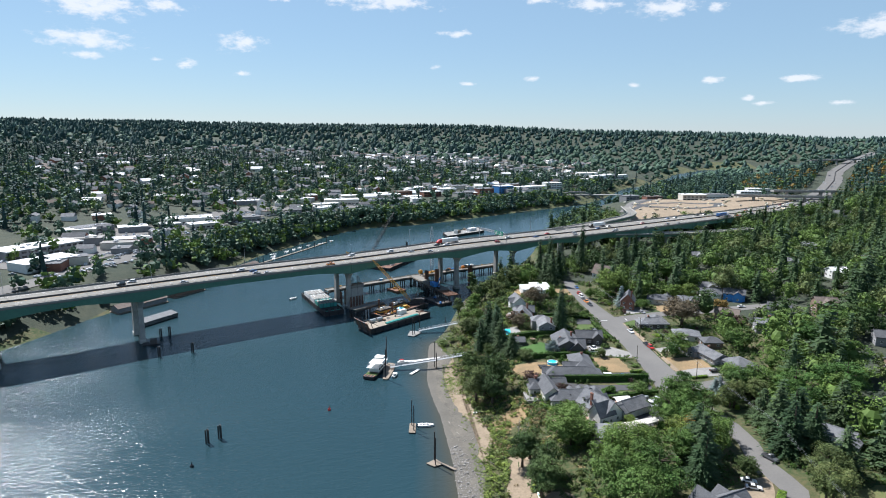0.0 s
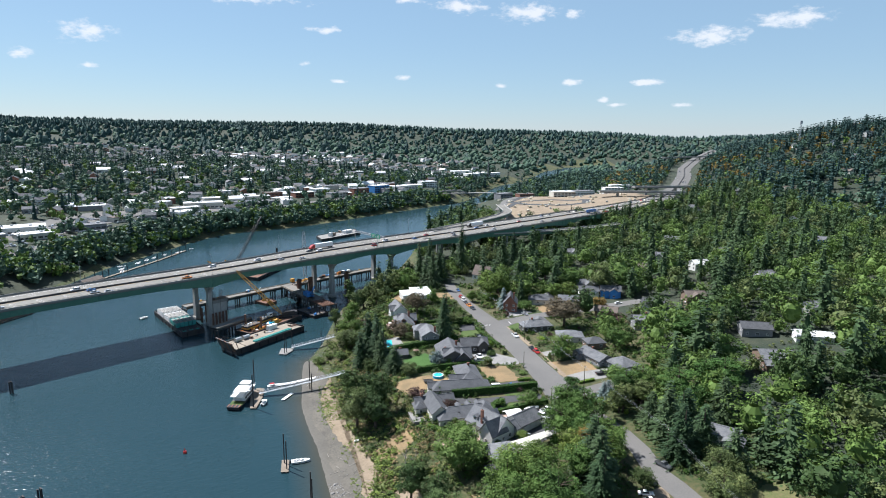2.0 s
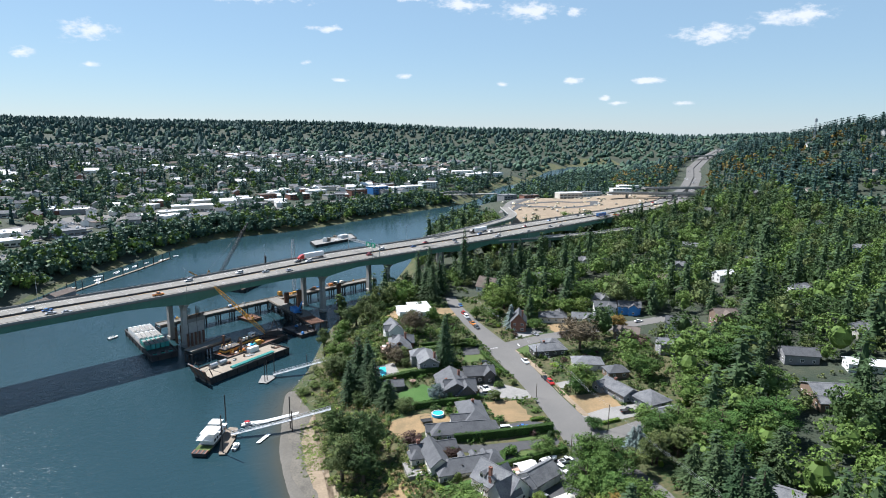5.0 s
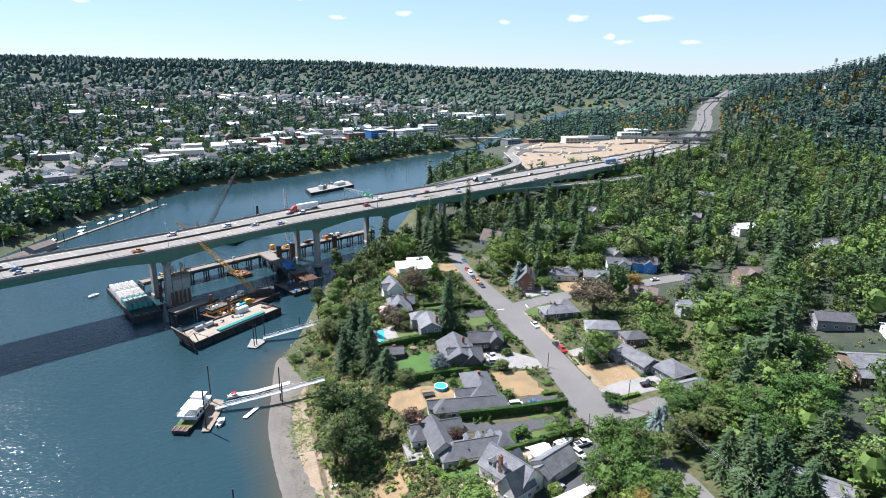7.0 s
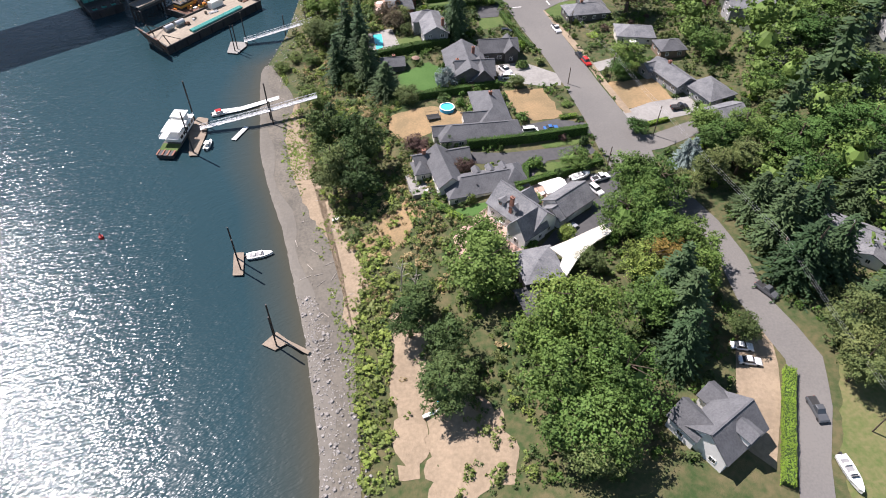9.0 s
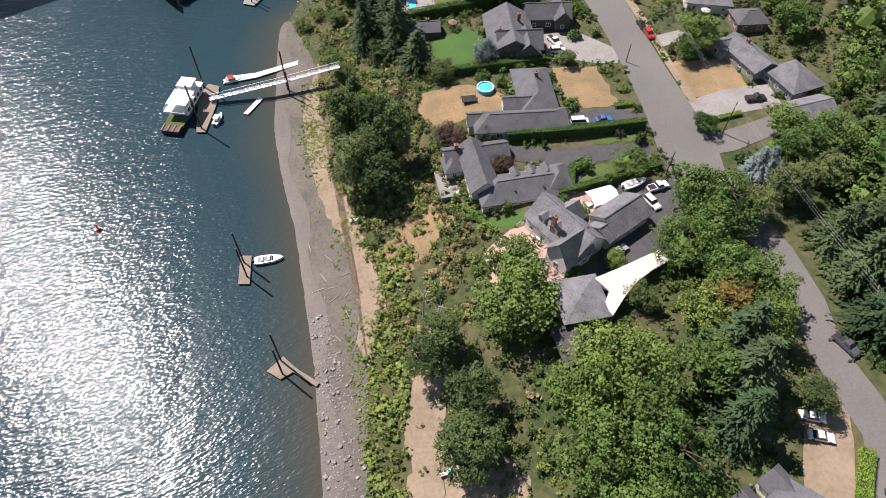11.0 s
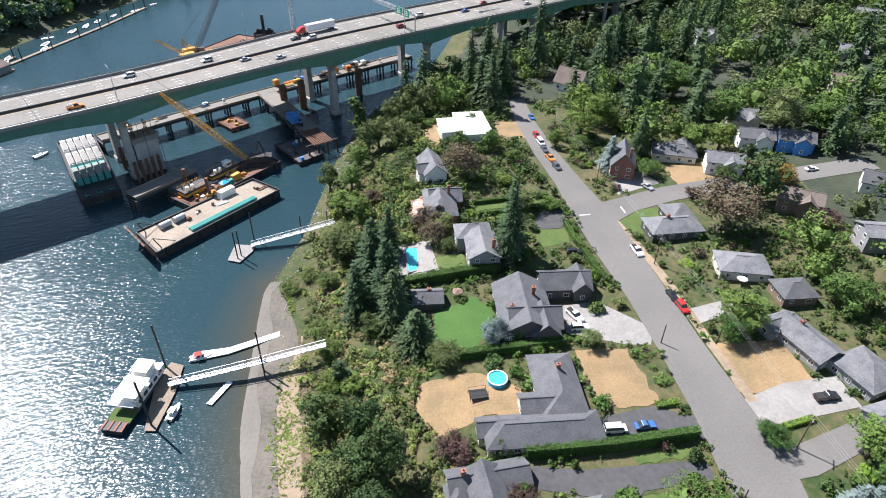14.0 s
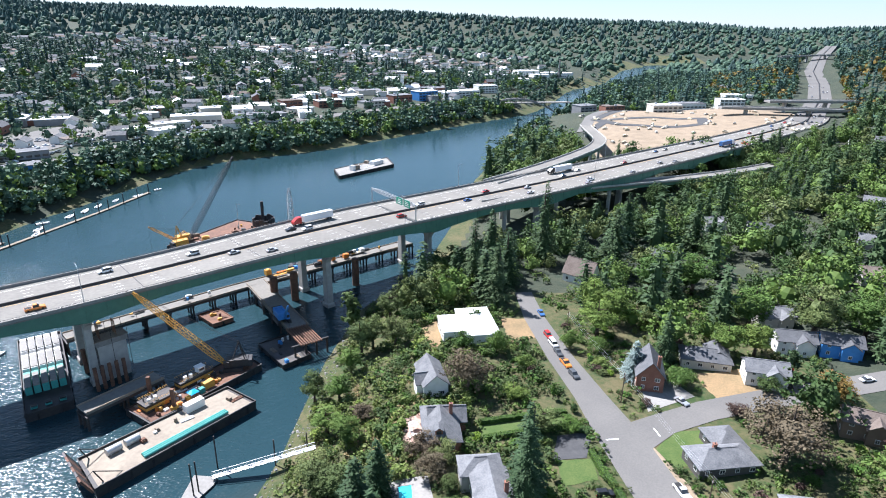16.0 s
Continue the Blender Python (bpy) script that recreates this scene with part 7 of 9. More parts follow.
# new pier under construction, part of the works
e = thing("pier_works", -118, 246, 0, -44, "pale new concrete pier wall with scaffold beside the old column", "pier")
part("pier_wall", Geo().box(2.5, 4.5, -2, 4.2, 9.0, 15), M["pier"], e)
part("pier_cap", Geo().box(2.5, 4.5, 13, 4.8, 10.0, 2.0), M["concrete"], e)
sc = part("scaffold", Geo().box(2.5, 4.5, 15.0, 5.6, 10.6, 0.15), M["timber"], e)
for sx in (-0.2, 5.2):
    for sy in (-0.6, 4.5, 9.6):
        part("scaffold_post", Geo().tube((sx, sy, 3), (sx, sy, 19), 0.09, n=6), M["steel_dark"], sc)
for k in range(8):
    part("rebar_cage", Geo().tube((1.0 + (k % 4), 1.5 + 5 * (k // 4), 15), (1.0 + (k % 4), 1.5 + 5 * (k // 4), 20.5), 0.12, n=6), M["steel_rust"], e)
for k in range(7):
    part("shaft_casing", Geo().tube((-5.5 + (k % 2) * 1.7, -2 + 2.1 * k, -3), (-5.5 + (k % 2) * 1.7, -2 + 2.1 * k, 9 + (k % 3)), 0.7, n=10), M["steel_rust"], e)
for k in range(5):
    part("shaft_casing", Geo().tube((9.0, -3 + 2.2 * k, -3), (9.0, -3 + 2.2 * k, 8.5), 0.6, n=10), M["steel_rust"], e)
for px, py in ((-73, 303), (-66, 309), (-42, 326)):
    e = thing("drilled_shaft", px, py, 0, 0, "thick brown steel shaft casing under the bridge", "pile", "shaft casings")
    part("casing", Geo().tube((0, 0, -3), (0, 0, 13), 1.6, n=16), M["steel_rust"], e)

# sign gantry, lamp posts and joints on the bridge
def bridge_row(x, y):
    return min(BRIDGE, key=lambda r: (r[0] - Vector((x, y))).length)


c, d, n, w, v = bridge_row(-17, 332)
e = thing("sign_gantry", 0, 0, 0, 0, "steel truss sign gantry across the bridge with green signs", "gantry")
a, b = c + n * (w / 2 - 0.1), c - n * (w / 2 - 0.1)
for q in (a, b):
    part("upright", Geo().beam((q.x, q.y, DECK + 0.9), (q.x, q.y, DECK + 8.5), 0.45, 0.45), M["alu"], e)
lattice((a.x, a.y, DECK + 8), (b.x, b.y, DECK + 8), 1.3, 1.3, M["alu"], e, "truss", 16)
q = c - n * (w * 0.27)
SIGN = mat("sign_green", (0.02, 0.26, 0.16), (0.02, 0.24, 0.15), 0.5)
for s in (-3.2, 2.6):
    q = c - n * (w * 0.27 + s)
    sg = part("sign_panel", Geo().box(q.x - d.x * 0.9, q.y - d.y * 0.9, DECK + 6.2, 0.12, 4.8, 3.2, math.degrees(math.atan2(d.y, d.x))), SIGN, e)
    for k in range(3):
        part("text_bar", Geo().box(q.x - d.x * 0.98, q.y - d.y * 0.98, DECK + 6.8 + 0.8 * k, 0.06, 3.0 - 0.5 * k, 0.3, math.degrees(math.atan2(d.y, d.x))), M["paint_white"], sg)


def lamp_post(x, y, z, yaw, h=12):
    e = thing("street_lamp", x, y, z, yaw, "slim grey lamp post on the bridge parapet", "lamp", "bridge lamps")
    part("pole", Geo().tube((0, 0, 0), (0, 0, h), 0.12, 0.07, 8), M["alu"], e)
    part("arm", Geo().beam((0, 0, h - 0.1), (2.2, 0, h + 0.3), 0.1, 0.1), M["alu"], e)
    part("lamp_head", Geo().box(2.5, 0, h + 0.22, 0.8, 0.3, 0.15), M["steel_dark"], e)


for i, vv in enumerate(range(150, 760, 62)):
    c, d, n, w, v = min(BRIDGE, key=lambda r: abs(r[4] - vv))
    s = 1 if i % 2 else -1
    q = c + n * (s * (w / 2 - 0.05))
    lamp_post(q.x, q.y, DECK + 0.95, math.degrees(math.atan2(-s * n.y, -s * n.x)))
for fx, m_ in ((-0.40, "paint_white"), (0.40, "paint_white"), (-0.04, "crane_yellow"), (0.04, "crane_yellow")):
    part("edge_line", strip(BRIDGE, lambda w, v: [(fx * w - 0.08, DECK + 0.004), (fx * w + 0.08, DECK + 0.004), (fx * w + 0.08, DECK + 0.012), (fx * w - 0.08, DECK + 0.012)]), M[m_], bridge)
dash = Geo()
for i in range(0, len(BRIDGE) - 1, 2):
    for fx in (-0.31, -0.22, -0.13, 0.13, 0.22, 0.31):
        c, d, n, w, v = BRIDGE[i]
        q = c + n * (fx * w)
        dash.box(q.x, q.y, DECK + 0.004, 3.0, 0.12, 0.008, math.degrees(math.atan2(d.y, d.x)))
tagged(part("lane_marking", dash, M["paint_white"], bridge), kind="stuff")
JOINT = M["steel_dark"]
for i in range(6, len(BRIDGE), 7):
    c, d, n, w, v = BRIDGE[i]
    part("expansion_joint", Geo().box(c.x, c.y, DECK + 0.004, 0.3, w - 1.0, 0.01, math.degrees(math.atan2(d.y, d.x))), JOINT, bridge)
post = Geo()
for sgn in (-1, 1):
    part("parapet_rail", strip(BRIDGE, lambda w, v: [(sgn * (w / 2 - 0.05) - 0.06, DECK + 1.25), (sgn * (w / 2 - 0.05) + 0.06, DECK + 1.25), (sgn * (w / 2 - 0.05) + 0.06, DECK + 1.37), (sgn * (w / 2 - 0.05) - 0.06, DECK + 1.37)]), M["steel_dark"], bridge)
    for c, d, n, w, v in BRIDGE:
        q = c + n * (sgn * (w / 2 - 0.05))
        post.box(q.x, q.y, DECK + 0.95, 0.1, 0.1, 0.3)
tagged(part("parapet_fixing", post, M["steel_dark"], bridge), kind="stuff")
# stiffeners on the outer girder webs
for sgn in (-1, 1):
    rib = Geo()
    for c, d, n, w, v in BRIDGE:
        q = c + n * (sgn * (0.475 * w + 0.36))
        rib.box(q.x, q.y, DECK - haunch(v) + 0.1, 0.12, 0.14, haunch(v) - 0.6, math.degrees(math.atan2(d.y, d.x)))
    tagged(part("web_stiffening", rib, M["girder"], bridge), kind="stuff")
    fl = strip(BRIDGE, lambda w, v: [(sgn * 0.475 * w - 0.55, DECK - haunch(v) - 0.12), (sgn * 0.475 * w + 0.55, DECK - haunch(v) - 0.12), (sgn * 0.475 * w + 0.55, DECK - haunch(v) - 0.004), (sgn * 0.475 * w - 0.55, DECK - haunch(v) - 0.004)])
    part("bottom_flange", fl, M["girder"], bridge)

# ramps
def ramp(line, w, zs, label):
    rows = along(line, [w] * len(line), 6.0)
    tot = rows[-1][4]
    sv = [0.0]
    for a, b in zip(line, line[1:]):
        sv.append(sv[-1] + (Vector(b) - Vector(a)).length)
    e = thing("highway_ramp", 0, 0, 0, 0, label, "bridge")
    zf = lambda v: float(np.interp(v, sv, zs))
    part("deck_slab", strip(rows, lambda w, v: [(-w / 2, zf(v) - 0.6), (w / 2, zf(v) - 0.6), (w / 2, zf(v)), (-w / 2, zf(v))]), M["deck"], e)
    for sgn in (-1, 1):
        part("parapet", strip(rows, lambda w, v: [(sgn * (w / 2 - 0.05) + a, zf(v) + z) for a, z in ((-0.22, 0.004), (0.22, 0.004), (0.14, 0.95), (-0.14, 0.95))]), M["pier"], e)
        part("girder", strip(rows, lambda w, v: [(sgn * w * 0.36 - 0.3, zf(v) - 2.4), (sgn * w * 0.36 + 0.3, zf(v) - 2.4), (sgn * w * 0.36 + 0.3, zf(v) - 0.6), (sgn * w * 0.36 - 0.3, zf(v) - 0.6)]), M["girder"], e)
    for c, d, n, w_, v in rows[4::7]:
        zb = hz(c.x, c.y) - 1
        if zf(v) - 2.4 - zb > 2:
            part("pier_column", Geo().tube((c.x, c.y, zb), (c.x, c.y, zf(v) - 2.4), 1.1, n=10), M["pier"], e)
    return e


ramp([(14, 388), (54, 436), (93, 490), (118, 534), (124, 579), (123, 618), (130, 655)], 10, [30.6, 30.2, 29.5, 28.5, 27, 26, 25], "curved concrete on-ramp leaving the bridge")
ramp([(8, 347), (64, 394), (103, 419), (143, 440), (184, 462), (240, 498)], 9, [30.5, 29, 26.5, 24.5, 23.5, 23.2], "descending concrete off-ramp beside the bridge")

# ---- planting ----
TALL = []


def plant(kind, leaf, x, y, h, r):
    if x > float(np.interp(y, RY, RX)) + 3:
        tree(kind, leaf, x, y, h, r)
        if h > 6:
            TALL.append((x, y))


plant("tall", "dark", -25.4, 120.6, 18, 5.8)
plant("tall", "dark", -17.8, 120.4, 15, 5.5)
plant("tall", "dark", -12.5, 111.6, 18, 5.8)
plant("tall", "dark", -18.9, 109.5, 14, 6)
plant("tall", "olive", -22.1, 103.3, 18, 5.8)
plant("tall", "dark", -15, 100.6, 14, 6)
plant("round", "maple", 14.2, 63.3, 13, 10)
plant("round", "maple", 56.3, 88.9, 14, 7.5)
plant("round", "maple", 62, 86.2, 14, 7.5)
plant("round", "maple", 55.7, 78.4, 11, 5.5)
plant("round", "maple", 57, 71.3, 11, 5.5)
plant("round", "maple", 58.8, 65.6, 12, 7)
plant("round", "maple", 64.1, 65.6, 12, 7)
plant("round", "bright", 51.7, 60.6, 12, 6)
plant("round", "bright", 62, 57.7, 12, 6)
plant("round", "purple", 1.7, 115.2, 5, 4)
plant("round", "dark", 10.3, 116.2, 4, 3)
plant("tall", "bright", 72.1, 151.1, 12, 6)
plant("round", "maple", 69, 147.5, 7, 4.5)
plant("round", "maple", 101.9, 157.5, 10, 7)
plant("round", "spruce", 11.7, 147.1, 7, 4)
plant("round", "maple", 17.2, 148, 5, 2.5)
plant("fir", "conifer", 17.7, 178.6, 24.8, 5.75)
plant("fir", "conifer", -20.3, 173.4, 22.4, 7.47)
plant("fir", "conifer", -15.5, 163.5, 22.4, 7.47)
plant("fir", "conifer", -23.6, 162, 17.7, 5.75)
plant("fir", "conifer", -13.6, 156.7, 17.7, 5.75)
plant("fir", "conifer", -7.4, 147.2, 11.8, 5.75)
plant("round", "olive", -0.3, 141.2, 5, 4.5)
plant("tall", "olive", -29.9, 187.2, 9, 4.5)
plant("tall", "olive", -34.3, 194.3, 9, 4.5)
plant("round", "dark", -19.4, 154.6, 6, 4)
plant("round", "copper", -3.9, 190.3, 7, 4.5)
plant("round", "copper", -6.8, 198.2, 7, 4.5)
plant("round", "olive", 0.6, 185.5, 4, 2.5)
plant("broad", "olive", 35.1, 145.5, 4.5, 3.2)
plant("bush", "hedge", 34, 103.9, 3, 2.8)
plant("round", "maple", 45, 103.4, 6, 4.5)
plant("round", "maple", 66.8, 117.4, 5, 4)
plant("bush", "hedge", 34.1, 127.4, 2.2, 2.2)
plant("bush", "bramble", 39.1, 158.6, 2.4, 2.4)
plant("tall", "maple", 84.9, 103.4, 13, 6)
plant("tall", "maple", 92.9, 108.1, 13, 6)
plant("fir", "spruce", 76.1, 100.4, 10, 4.5)
plant("tall", "olive", 79.7, 93.4, 12, 5)
plant("tall", "olive", 88.3, 96.1, 12, 5)
plant("round", "bright", 36.8, 75.1, 4, 2.6)
plant("bush", "hedge", 27.4, 72.4, 2.5, 2)
plant("round", "olive", 40.4, 65.1, 6, 3.5)
plant("round", "purple", 14.1, 104.2, 4, 3)
plant("round", "dark", 30, 166.8, 4, 2.4)
plant("round", "autumn", 28.5, 152.1, 2.6, 1.8)
plant("round", "bramble", -34.4, 176.8, 3.5, 3.5)
plant("round", "bramble", -33.7, 157.4, 3.5, 3.5)
plant("round", "bramble", -29.5, 149.6, 3.5, 3.5)
plant("column", "conifer", -24.9, 139, 8, 2.2)
plant("round", "bright", -21.7, 135.9, 5, 3)
plant("round", "bright", -27.9, 136.9, 5, 3)
plant("round", "bramble", -44.8, 175.2, 3, 3.2)
plant("round", "bramble", -40.3, 180.8, 3, 3.2)
plant("tall", "bright", -28, 207.3, 9, 4.5)
plant("tall", "bright", -34.6, 214, 9, 4.5)
plant("fir", "conifer", -17, 186, 16.5, 4.6)
plant("column", "dark", -36.8, 276.5, 20, 4)
plant("tall", "olive", -30.2, 257.6, 14, 5)
plant("tall", "olive", -26.6, 260.8, 14, 5)
plant("tall", "olive", -22.6, 284.9, 12, 5)
plant("tall", "olive", -18.5, 260.6, 12, 5)
plant("round", "dark", -13.3, 275.9, 8, 4)
plant("tall", "olive", -43.8, 245.7, 12, 4)
plant("tall", "olive", -42.3, 253, 12, 4)
plant("tall", "olive", -42, 231.9, 12, 4)
plant("tall", "bright", -33.6, 229.7, 10, 4.5)
plant("tall", "bright", -32.6, 246.4, 10, 4.5)
plant("round", "copper", -25.1, 217.8, 5, 3.5)
plant("tall", "olive", -32.7, 189.7, 10, 5)
plant("tall", "olive", -26.6, 187, 10, 5)
plant("broad", "copper", 6.3, 227, 14, 7)
plant("round", "maple", 5.4, 253.1, 7, 3.5)
plant("round", "bright", 16.6, 249.3, 9, 4.2)
plant("round", "maple", 10, 271.3, 6, 3)
plant("fir", "conifer", 44.3, 333.4, 38.9, 7.47)
plant("fir", "conifer", 73.6, 320.4, 30.7, 9.2)
plant("fir", "conifer", 87.9, 354.7, 28.3, 6.9)
plant("fir", "conifer", 11.2, 308.4, 29.5, 6.9)
plant("fir", "conifer", 19.3, 322.4, 29.5, 6.9)
plant("fir", "conifer", 25.4, 306.3, 26, 6.9)
plant("fir", "conifer", 19.2, 288.1, 26, 6.9)
plant("tall", "dark", 116.6, 401.7, 22, 6)
plant("fir", "conifer", 18.7, 185, 24.8, 5.75)
plant("broad", "olive", 25.9, 208, 8, 5)
plant("round", "olive", -1.8, 196.2, 6, 4.5)
plant("round", "hedge", 33.9, 208.6, 4, 3.5)
plant("broad", "copper", 84.5, 193, 18, 11)
plant("round", "autumn", 112.4, 219.8, 8, 5.5)
plant("round", "purple", 82.4, 214.9, 3.5, 3.2)
plant("fir", "spruce", 58.7, 235.1, 13, 5)
plant("round", "bright", 71.3, 229.4, 6, 4.5)
plant("bush", "bramble", 49.7, 243, 2.5, 3)
plant("round", "bright", 51.3, 250.8, 6, 4)
plant("tall", "bright", 53.4, 262.1, 15, 6.5)
plant("tall", "bright", 61.7, 271.3, 15, 6.5)
plant("tall", "bright", 55.6, 281.2, 15, 6.5)
plant("fir", "conifer", 71.2, 244.2, 18.9, 4.6)
plant("round", "bright", 42.2, 253.6, 7, 4)
plant("column", "hedge", 31.5, 223.4, 6, 1)
plant("round", "bright", 25.2, 240.4, 5, 3.5)
plant("round", "bright", 19.9, 224.1, 5, 3.5)
plant("column", "dark", -0.5, 297.6, 9, 1.6)
plant("tall", "bright", 92.8, 247.1, 12, 6)
plant("tall", "bright", 101.9, 246.6, 12, 6)
plant("tall", "maple", 107.8, 265, 18, 8)
plant("tall", "maple", 82.1, 298.2, 18, 7)
plant("tall", "maple", 99.8, 296.9, 18, 8)
plant("tall", "olive", 125.3, 254.6, 22, 9)
plant("tall", "maple", 142, 253.4, 18, 8)
plant("column", "conifer", 106.6, 233.9, 10, 3)
plant("round", "dark", 96.4, 226, 5, 4)
plant("round", "maple", 57.5, 89.6, 13, 6)
plant("round", "maple", 50.3, 76.1, 13, 6)
plant("round", "maple", 57.4, 80.1, 13, 6)
plant("round", "bright", 31, 48.9, 14, 8)
plant("round", "bright", 24.9, 43.1, 14, 8)
plant("round", "bright", 35, 45.4, 14, 8)
plant("round", "maple", 34.8, 36.3, 15, 8)
plant("round", "maple", 24.7, 31.7, 15, 8)
plant("round", "maple", 37.7, 30.7, 15, 8)
plant("round", "maple", 26.3, 23.8, 13, 8)
plant("round", "maple", 31.8, 21.1, 13, 8)
plant("broad", "olive", 29.1, 18.3, 12, 7)
plant("fir", "conifer", 54.2, 52.3, 20.1, 7.47)
plant("fir", "conifer", 54.2, 45.7, 20.1, 7.47)
plant("tall", "maple", 47.9, 47.7, 14, 6)
plant("round", "autumn", 56, 62.6, 11, 5)
plant("round", "maple", 58.4, 69.8, 12, 6)
plant("fir", "conifer", 51.8, 38.3, 16.5, 5.75)
plant("fir", "conifer", 86.5, 70, 19, 7.5)
plant("fir", "conifer", 94, 72, 18, 7.5)
plant("fir", "conifer", 86, 58.5, 19, 7.5)
plant("fir", "conifer", 94, 59.5, 18, 7.5)
plant("fir", "conifer", 85, 80, 14, 5.5)
plant("tall", "maple", 84.1, 113.3, 11, 5.5)
plant("tall", "maple", 83.9, 104.3, 11, 5.5)
plant("fir", "spruce", 74.7, 101.3, 9, 4)
plant("broad", "olive", 77.9, 92.8, 9, 5)
plant("broad", "olive", 70, 88.6, 9, 5)
plant("broad", "olive", 89.7, 41.5, 12, 6.5)
plant("broad", "olive", 85, 31, 12, 5)
plant("broad", "olive", 88, 32.9, 12, 6.5)
plant("fir", "conifer", 97, 46.1, 16.5, 6.9)
plant("round", "dark", 67, 43.1, 7, 4)
plant("tall", "dark", -2.8, 52.8, 13, 5)
plant("tall", "dark", -0.1, 57.3, 13, 5)
plant("tall", "dark", 5.2, 45, 13, 5.5)
plant("tall", "dark", 5.6, 36.5, 13, 5.5)
plant("tall", "dark", 3.2, 34.2, 13, 5.5)
plant("round", "maple", 14.4, 73.5, 11, 6.5)
plant("round", "maple", 14.4, 61.9, 11, 6.5)
plant("tall", "maple", 104.2, 99.3, 14, 7)
plant("tall", "maple", 117.9, 106.3, 14, 7)
plant("tall", "maple", 124.2, 100.7, 16, 8)
plant("tall", "maple", 136.8, 124.9, 16, 8)
plant("round", "maple", 113, 132.7, 8, 5)
plant("round", "maple", 104.6, 90, 12, 7)
plant("fir", "conifer", 111.8, 79.4, 17.7, 6.9)
plant("tall", "maple", 134.2, 154.6, 15, 8)
plant("tall", "maple", 151.3, 170.9, 15, 8)
plant("tall", "maple", 136.2, 129.6, 15, 7)
plant("round", "bright", 108.4, 121.9, 5, 3.5)
plant("round", "purple", 115.4, 194.2, 6, 4)
plant("round", "autumn", 114.6, 225.3, 6, 4)

STREETS = [[(31.5, 300), (33, 277), (38, 247), (43, 225), (47, 205), (50, 187), (54, 165), (57, 145), (60, 125), (61.5, 112), (68, 92), (73.5, 78), (75.5, 66), (75, 54), (79, 37), (76, 27), (70.5, 16)],
           [(50, 205), (75, 217), (118, 226), (150, 232)], [(61, 112), (96, 122)]]


def seg_dist(x, y, line):
    best = 1e9
    for (ax, ay), (bx, by) in zip(line, line[1:]):
        dx, dy = bx - ax, by - ay
        t = max(0.0, min(1.0, ((x - ax) * dx + (y - ay) * dy) / (dx * dx + dy * dy)))
        best = min(best, math.hypot(x - ax - t * dx, y - ay - t * dy))
    return best


HOUSES = [(o.location.x, o.location.y) for o in scene.objects if o.name.split(".")[0] in ("house", "garage", "garden_shed", "carport")]
OPEN = [(-3, 152, 9), (4, 130, 10), (39, 136, 8), (74, 138, 9), (-9, 182, 6), (18, 78, 9), (45, 88, 9), (42, 110, 6), (33, 192, 5), (22, 210, 7), (40, 122, 6), (42, 154, 7), (64, 201, 6), (92, 231, 8),
        (0, 25, 9), (68, 30, 7), (78, 128, 6), (98, 30, 9), (-5, 50, 6), (36, 70, 8), (24, 268, 5)]


def on_sheet(x, y):
    """True on a driveway, lawn or terrace."""
    for x0, x1, y0, y1, poly in SHEETS:
        if x0 < x < x1 and y0 < y < y1:
            inside = False
            for (ax, ay), (bx, by) in zip(poly, poly[1:] + poly[:1]):
                if (ay > y) != (by > y) and x < ax + (bx - ax) * (y - ay) / (by - ay):
                    inside = not inside
            if inside:
                return True
    return False


def free(x, y, house_r=8.0, road_r=7.5):
    return (not on_sheet(x, y) and all((x - a) ** 2 + (y - b) ** 2 > house_r ** 2 for a, b in HOUSES) and all(seg_dist(x, y, s) > road_r for s in STREETS)
            and all((x - a) ** 2 + (y - b) ** 2 > r * r for a, b, r in OPEN))


# shrubs in the gardens
prng = random.Random(77)
placed = []
while len(placed) < 230:
    x, y = prng.uniform(-14, 108), prng.uniform(60, 290)
    if hz(x, y) < 7 or not free(x, y, 7.5, 7.0) or any((x - a) ** 2 + (y - b) ** 2 < 4 for a, b in placed):
        continue
    placed.append((x, y))
    tree("bush", prng.choice(["hedge", "hedge", "bramble", "dark", "maple", "hedge_lime", "olive", "purple"]), x, y, prng.uniform(1.0, 3.0), prng.uniform(0.9, 2.2))

# brambles and scrub on the bank, as one mass
LITE = {}


